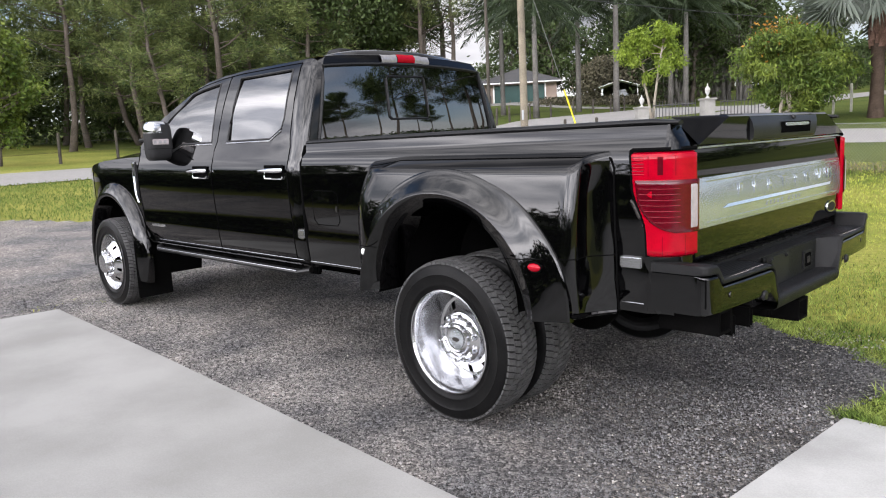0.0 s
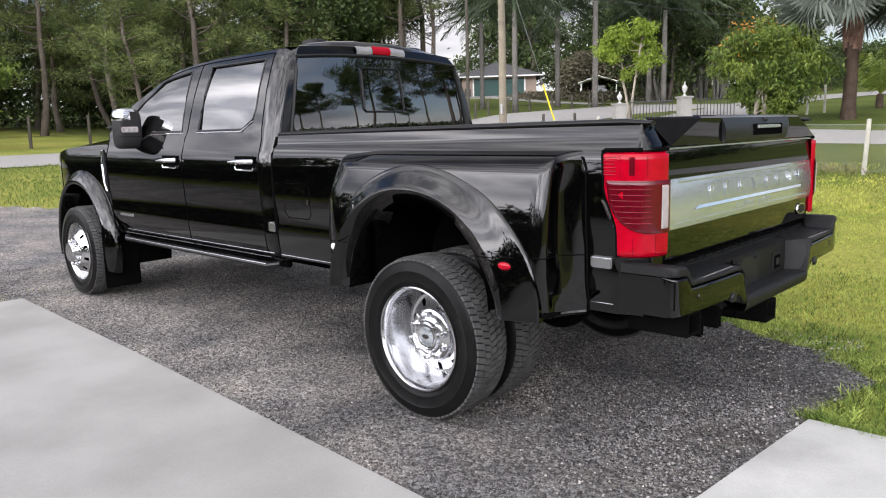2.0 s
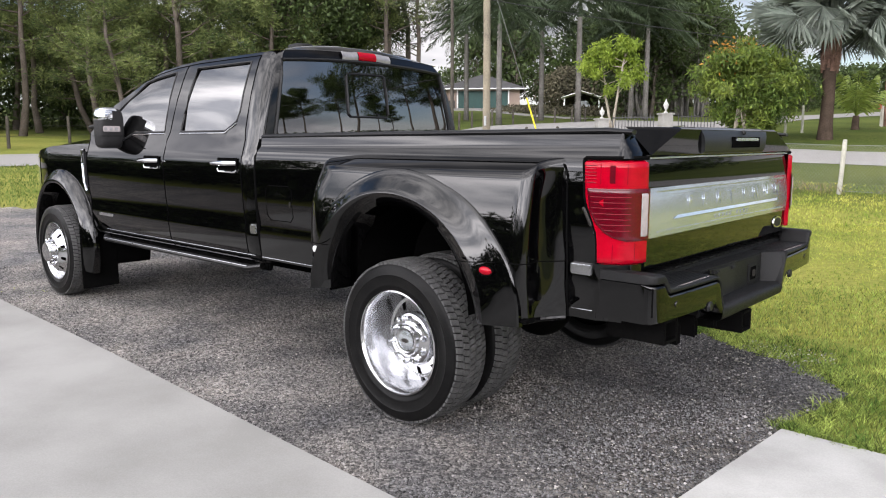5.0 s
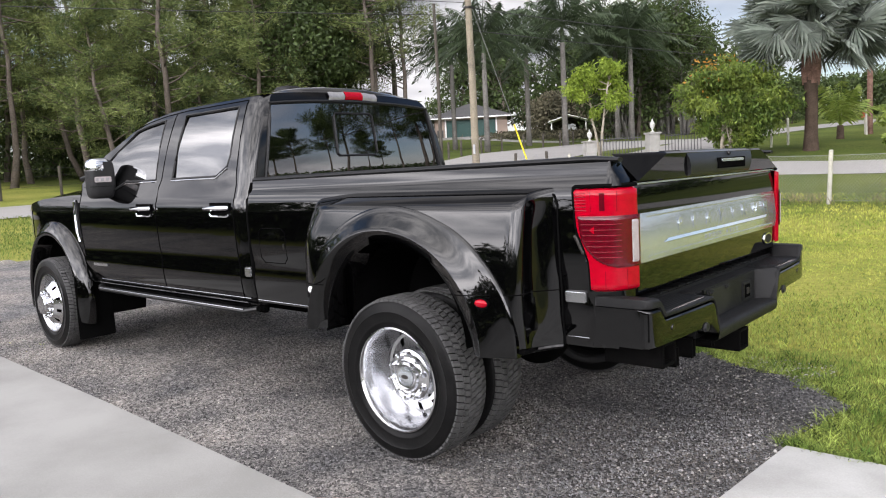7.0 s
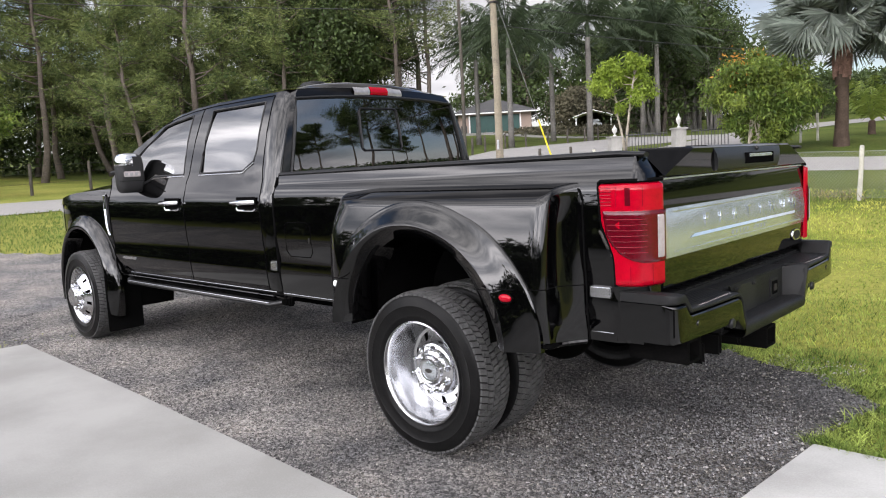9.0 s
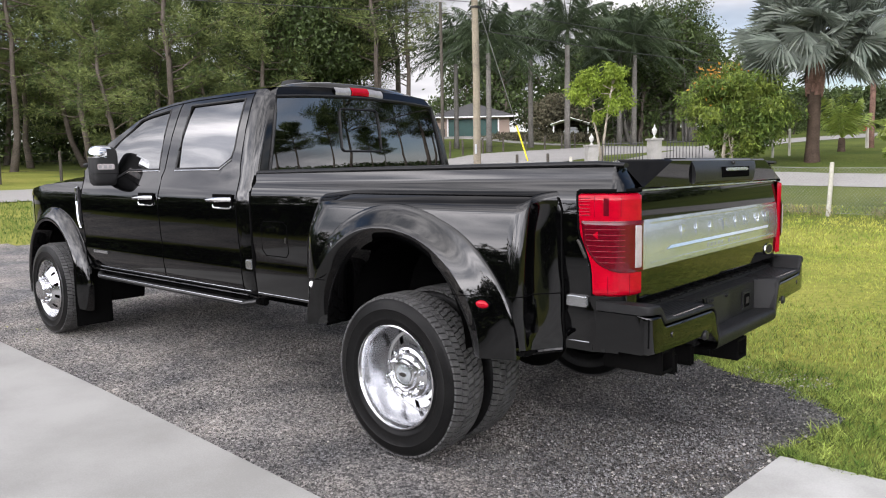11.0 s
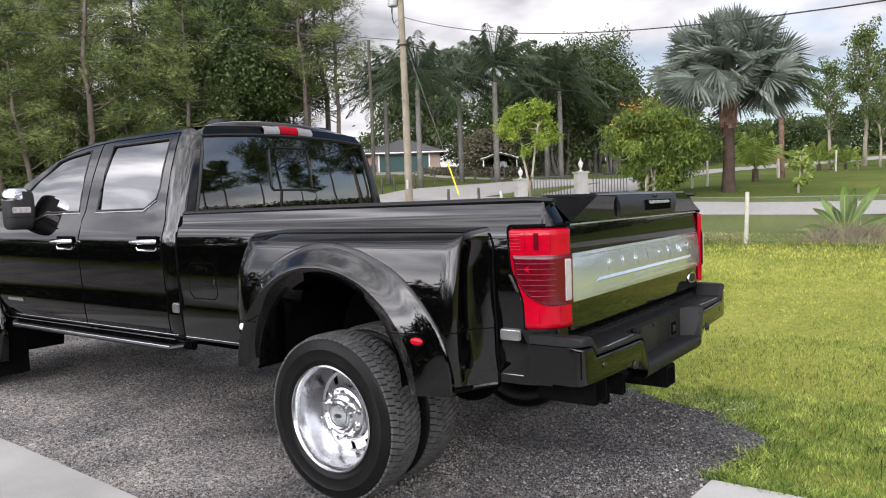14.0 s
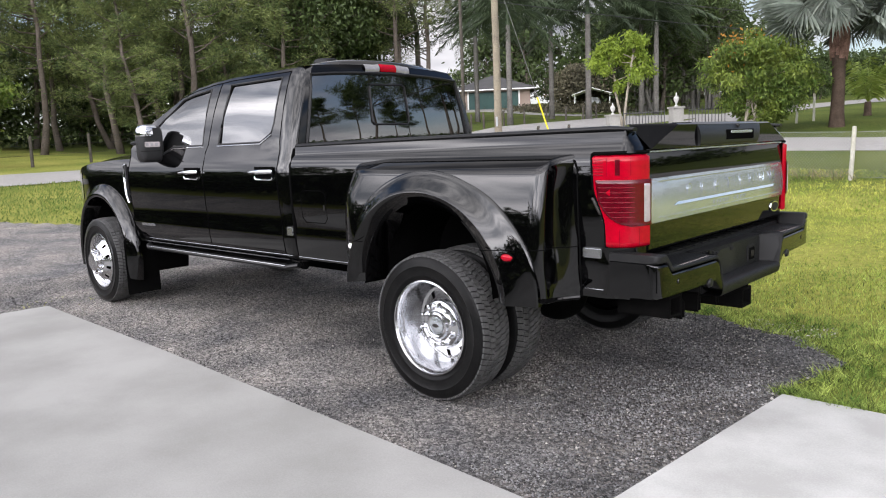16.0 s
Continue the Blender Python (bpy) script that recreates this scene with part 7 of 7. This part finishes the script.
tubed("shaft", [(0, 0, 0), (0.03, 0, 4), (0, 0, 7.6)], [0.09, 0.08, 0.07], DARK_POST, thin, 8)


def pillar(x, y, tall):
    z = ground(x, y)
    p = empty("gate_pillar", (x, y, z), -38, "grey stucco gate pillar with a white urn", "pillar", "gate pillars")
    p.scale = (0.74, 0.74, tall)
    bm = bmesh.new()
    box(bm, (-0.29, -0.29, -0.1), (0.29, 0.29, 1.12), 0.012)
    part("shaft", bm, STUCCO, p)
    boxed("cap", (-0.36, -0.36, 1.12), (0.36, 0.36, 1.2), STUCCO, p, 0.02)
    bm = bmesh.new()
    lathe(bm, [(0.0, 1.2), (0.1, 1.2), (0.1, 1.24), (0.04, 1.28), (0.05, 1.33), (0.12, 1.45), (0.14, 1.54), (0.11, 1.6), (0.07, 1.64), (0.035, 1.70), (0.04, 1.73), (0.0, 1.8)], 16, axis_y=False)
    part("urn", bm, PALE_CONCRETE, p, "pale finial urn")


P1, P2 = (-12.5, 22.4), (-10.4, 23.6)
pillar(*P1, 0.78)
pillar(*P2, 0.93)
d = Vector((P2[0] - P1[0], P2[1] - P1[1], 0)).normalized()
gate = tagged(empty("iron_gate", (0, 0, 0)), "black wrought-iron gate with upright bars", "gate")
for side, a, b in ((1, 0.42, 2.0), (1, 2.9, 4.3)):
    for h in (0.12, 0.85):
        q0, q1 = (Vector((P1[0], P1[1], 0)) + d * t for t in (a, b))
        tubed("rail", [(q0.x, q0.y, ground(q0.x, q0.y) + h + 0.1), (q1.x, q1.y, ground(q1.x, q1.y) + h + 0.1)], 0.026, IRON, gate, 6)
    k = a
    while k < b:
        q = Vector((P1[0], P1[1], 0)) + d * k
        z = ground(q.x, q.y)
        tubed("bar", [(q.x, q.y, z + 0.05), (q.x, q.y, z + 0.98), (q.x, q.y, z + 1.12)], [0.017, 0.017, 0.006], IRON, gate, 5)
        k += 0.12


def garage():
    """A low house end with a hipped roof and a green door."""
    z = 4.95
    h = empty("house", (-52.6, 64.4, z), 39, "pink stucco house with dark hip roof and green door", "house")
    boxed("wall", (-4.3, 0.0, -0.5), (4.3, 9.0, 2.55), PINK, h, 0.02)
    bm = bmesh.new()
    lo = [bm.verts.new(p) for p in ((-5.1, -0.8, 2.5), (5.1, -0.8, 2.5), (5.1, 9.8, 2.5), (-5.1, 9.8, 2.5))]
    hi = [bm.verts.new(p) for p in ((0, 3.6, 4.45), (0, 5.4, 4.45))]
    for f in ((lo[0], lo[1], hi[0]), (lo[1], lo[2], hi[1], hi[0]), (lo[2], lo[3], hi[1]), (lo[3], lo[0], hi[0], hi[1])):
        bm.faces.new(f)
    bm.faces.new(lo)
    part("roof", bm, SHINGLE, h, "dark grey shingle hip roof", smooth=False)
    boxed("fascia", (-5.12, -0.84, 2.36), (5.12, -0.78, 2.5), WHITE, h, 0.01, "white fascia board")
    door = boxed("garage_door", (-2.9, -0.05, 0.0), (2.9, 0.0, 2.2), GREEN_DOOR, h, 0.01, "dark green garage door")
    for k in range(4):
        boxed("door_panel", (-2.85, -0.075, 0.06 + 0.54 * k), (2.85, -0.045, 0.54 + 0.54 * k), GREEN_DOOR, door, 0.01)
    boxed("door_trim", (-3.08, -0.06, 0.0), (-2.92, 0.02, 2.3), WHITE, h, 0.01)
    boxed("door_trim", (2.92, -0.06, 0.0), (3.08, 0.02, 2.3), WHITE, h, 0.01)
    boxed("utility_box", (-4.0, -0.45, -0.1), (-3.3, 0.0, 1.1), IRON, h, 0.02, "dark cabinet beside the garage")
    boxed("apron", (-4.6, -5.5, -0.6), (4.6, -0.08, 0.0), ROAD, h, 0.02, "pale concrete apron")


garage()


def carport():
    x, y = -42.0, 68.9
    c = empty("carport", (x, y, ground(x, y)), 30, "small white open-fronted carport with a pale vehicle inside", "carport")
    c.scale = (0.74, 0.74, 0.6)
    for px, py in ((-2.6, 0), (2.6, 0), (-2.6, 5), (2.6, 5)):
        boxed("post", (px - 0.08, py - 0.08, -0.6), (px + 0.08, py + 0.08, 2.2), WHITE, c, 0.01)
    for s in (-1, 1):
        bm = bmesh.new()
        q = [(0, -0.4, 3.3), (s * 3.1, -0.4, 2.1), (s * 3.1, 5.4, 2.1), (0, 5.4, 3.3)]
        f = bm.faces.new([bm.verts.new(p) for p in q])
        up = bmesh.ops.extrude_face_region(bm, geom=[f])
        bmesh.ops.translate(bm, vec=(0, 0, 0.12), verts=[v for v in up["geom"] if isinstance(v, bmesh.types.BMVert)])
        part("roof", bm, WHITE, c, smooth=False)
    boxed("back_wall", (-2.6, 4.9, -0.5), (2.6, 5.0, 2.6), DARK_POST, c, 0.01)
    boxed("stored_vehicle", (-1.2, 0.8, 0.4), (1.2, 4.4, 1.1), GREY_METAL, c, 0.15)
    boxed("vehicle_cabin", (-1.0, 1.4, 1.1), (1.0, 3.8, 1.7), GREY_METAL, c, 0.2)


carport()
sx, sy = -5.5, 35.6
sign = empty("red_sign", (sx, sy, ground(sx, sy)), label="small red sign on a post beside the back road", category="sign")
tubed("post", [(0, 0, -0.1), (0, 0, 0.9)], 0.03, POST_WOOD, sign, 8)
boxed("board", (-0.13, -0.03, 0.76), (0.13, 0.03, 0.98), DULL_RED, sign, 0.01)

# ---- loose cover on the ground ----


def scatter(n, x0, x1, y0, y1, test):
    p = np.stack([rng.uniform(x0, x1, n), rng.uniform(y0, y1, n)], 1)
    return np.array([q for q in p if test(q[0], q[1])])


def on_lawn(x, y):
    w = 0.09 * noise.noise((x * 2.3, y * 2.3, 9)) + 0.05 * noise.noise((x * 9, y * 9, 4))
    return not inside(x + w, y + w, DRIVE) and not (x > 1.40 and y < 0.03 + 0.05 * noise.noise((x * 6, 0, 0))) and not (y < -1.4 and x > -5)


def blades(name, p, h, w, mat, label, lean=0.5):
    n = len(p)
    z = np.array([ground(x, y) for x, y in p]) - 0.03
    base = np.column_stack([p, z])
    a = rng.uniform(0, math.tau, n)
    side = np.column_stack([np.cos(a), np.sin(a), np.zeros(n)]) * (w * rng.uniform(0.6, 1.3, n))[:, None]
    hh = (h * rng.uniform(0.45, 1.25, n))[:, None]
    tilt = np.column_stack([rng.normal(size=n), rng.normal(size=n), np.zeros(n)]) * lean
    mid = base + (tilt * 0.4 + [0, 0, 0.62]) * hh
    tip = base + (tilt + [0, 0, 0.95]) * hh
    q = np.stack([base - side, mid + side * 0.7, tip, mid - side * 0.7], 1)
    return tagged(quads(name, q, mat), label, "grass", kind="stuff")


near = np.concatenate([scatter(26000, 0.2, 4.6, 0.0, 4.2, on_lawn), scatter(14000, 0.0, 2.3, 0.0, 1.9, on_lawn)])
blades("grass", near, 0.055, 0.003, LUSH, "short coarse green grass at the gravel's edge")
edge = scatter(26000, -1.0, 1.9, -0.1, 2.0, lambda x, y: on_lawn(x, y) and any(inside(x + dx, y + dy, DRIVE) for dx, dy in ((-0.2, 0), (0, -0.2), (-0.15, 0.15), (-0.15, -0.15))))
blades("grass", edge, 0.07, 0.0034, LUSH, "longer ragged grass leaning over the gravel", 0.8)
tips = scatter(9000, 1.4, 4.5, -0.02, 0.14, lambda x, y: y > 0.02 + 0.05 * noise.noise((x * 6, 0, 0)))
blades("grass", tips, 0.065, 0.0034, LUSH, "grass leaning over the slab's edge", 0.7)
mid_l = scatter(95000, -6.0, 7.0, 2.0, 10.0, on_lawn)
blades("grass", mid_l, 0.05, 0.004, BLADE, "short mown yellow-green lawn grass")
far_l = scatter(40000, -9.0, 9.0, 9.5, 16.5, on_lawn)
blades("grass", far_l, 0.07, 0.009, BLADE, "short mown yellow-green lawn grass")
left_l = scatter(16000, -24.0, -11.5, -1.0, 8.0, on_lawn)
blades("grass", left_l, 0.10, 0.013, VERGE, "short mown grass beside the road")
weeds = scatter(3000, -8, 8, 14.3, 15.4, lambda x, y: noise.noise((x * 0.9, y, 2)) > -0.15)
blades("dry_weeds", weeds, 0.26, 0.009, DRY, "dry brown weeds under the wire fence", 0.7)
weeds = scatter(2600, -8, 8, 14.2, 15.2, lambda x, y: noise.noise((x * 1.3, y, 8)) > 0.0)
blades("fence_weeds", weeds, 0.24, 0.009, VERGE, "unmown green weeds along the wire fence", 0.6)
weeds = scatter(700, -0.7, 0.8, 15.2, 16.3, lambda x, y: True)
blades("dry_weeds", weeds, 0.4, 0.014, DRY, "dry brown leaves round the banana plant", 0.9)
weeds = scatter(240, -5.2, -4.5, -1.9, -1.1, lambda x, y: noise.noise((x * 4, y * 4, 7)) > 0.05 and y > -1.45 - 0.4 * (x < -4.8))
if len(weeds):
    blades("grass", weeds, 0.05, 0.004, BLADE, "small tuft of weeds at the slab corner", 0.8)


def stones(p, lo, hi, mat=STONE, label="loose grey chips of crushed asphalt"):
    n = len(p)
    size = rng.uniform(lo, hi, n) * rng.uniform(0.6, 1.0, n)
    shape = np.array([(1, 0, 0), (0, 1, 0), (-1, 0, 0), (0, -1, 0), (0, 0, 0.8), (0, 0, -0.6)], float)
    v = shape[None] * size[:, None, None] * rng.uniform(0.65, 1.3, (n, 6, 3))
    a = rng.uniform(0, math.tau, n)
    c, s = np.cos(a), np.sin(a)
    x = v[..., 0] * c[:, None] - v[..., 1] * s[:, None]
    y = v[..., 0] * s[:, None] + v[..., 1] * c[:, None]
    v = np.stack([x + p[:, :1], y + p[:, 1:], v[..., 2] + 0.003], -1).reshape(-1, 3)
    tri = np.array([(0, 1, 4), (1, 2, 4), (2, 3, 4), (3, 0, 4), (1, 0, 5), (2, 1, 5), (3, 2, 5), (0, 3, 5)])
    f = (tri[None] + 6 * np.arange(n)[:, None, None]).reshape(-1, 3)
    tagged(lay("gravel", v.tolist(), f.tolist(), mat, smooth=False), label, "gravel", kind="stuff")


def on_gravel(x, y):
    return inside(x, y, DRIVE) and not (y < -1.5 - 0.035 * (x + 4.75) and x > -4.75) and not (x > 1.45 - 0.07 * max(-y, 0) and y < 0.03)


def dark_end(x, y):
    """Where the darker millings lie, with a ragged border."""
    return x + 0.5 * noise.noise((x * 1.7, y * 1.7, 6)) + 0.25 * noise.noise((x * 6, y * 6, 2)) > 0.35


stones(scatter(60000, -1.6, 1.65, -1.78, 1.5, lambda x, y: on_gravel(x, y) and not dark_end(x, y)), 0.0025, 0.0078)
stones(scatter(50000, -0.4, 1.65, -1.78, 1.5, lambda x, y: on_gravel(x, y) and dark_end(x, y)), 0.0025, 0.0085, DARK_STONE, "dark chips of crushed asphalt")
stones(scatter(900, -0.2, 1.65, -1.78, 1.5, lambda x, y: on_gravel(x, y) and dark_end(x, y)), 0.003, 0.008, PALE_STONE, "scattered pale chips among the dark gravel")
stones(scatter(7500, -2.2, 1.65, -1.78, 1.5, on_gravel), 0.006, 0.0125)
stones(scatter(1100, -2.6, 1.65, -1.78, 1.5, on_gravel), 0.004, 0.010, PALE_STONE, "scattered pale chips among the dark gravel")
stones(scatter(30000, -6.5, -1.6, -1.8, 1.5, on_gravel), 0.004, 0.0095)
stones(scatter(500, -6.5, -2.0, -1.8, 0.6, on_gravel), 0.005, 0.010, PALE_STONE, "scattered pale chips among the dark gravel")
stones(scatter(420, 0.75, 1.35, 1.0, 1.6, lambda x, y: noise.noise((x * 3, y * 3, 5)) > -0.1), 0.004, 0.011, PALE_STONE, "pale stone chips and leaf litter at the gravel's end")
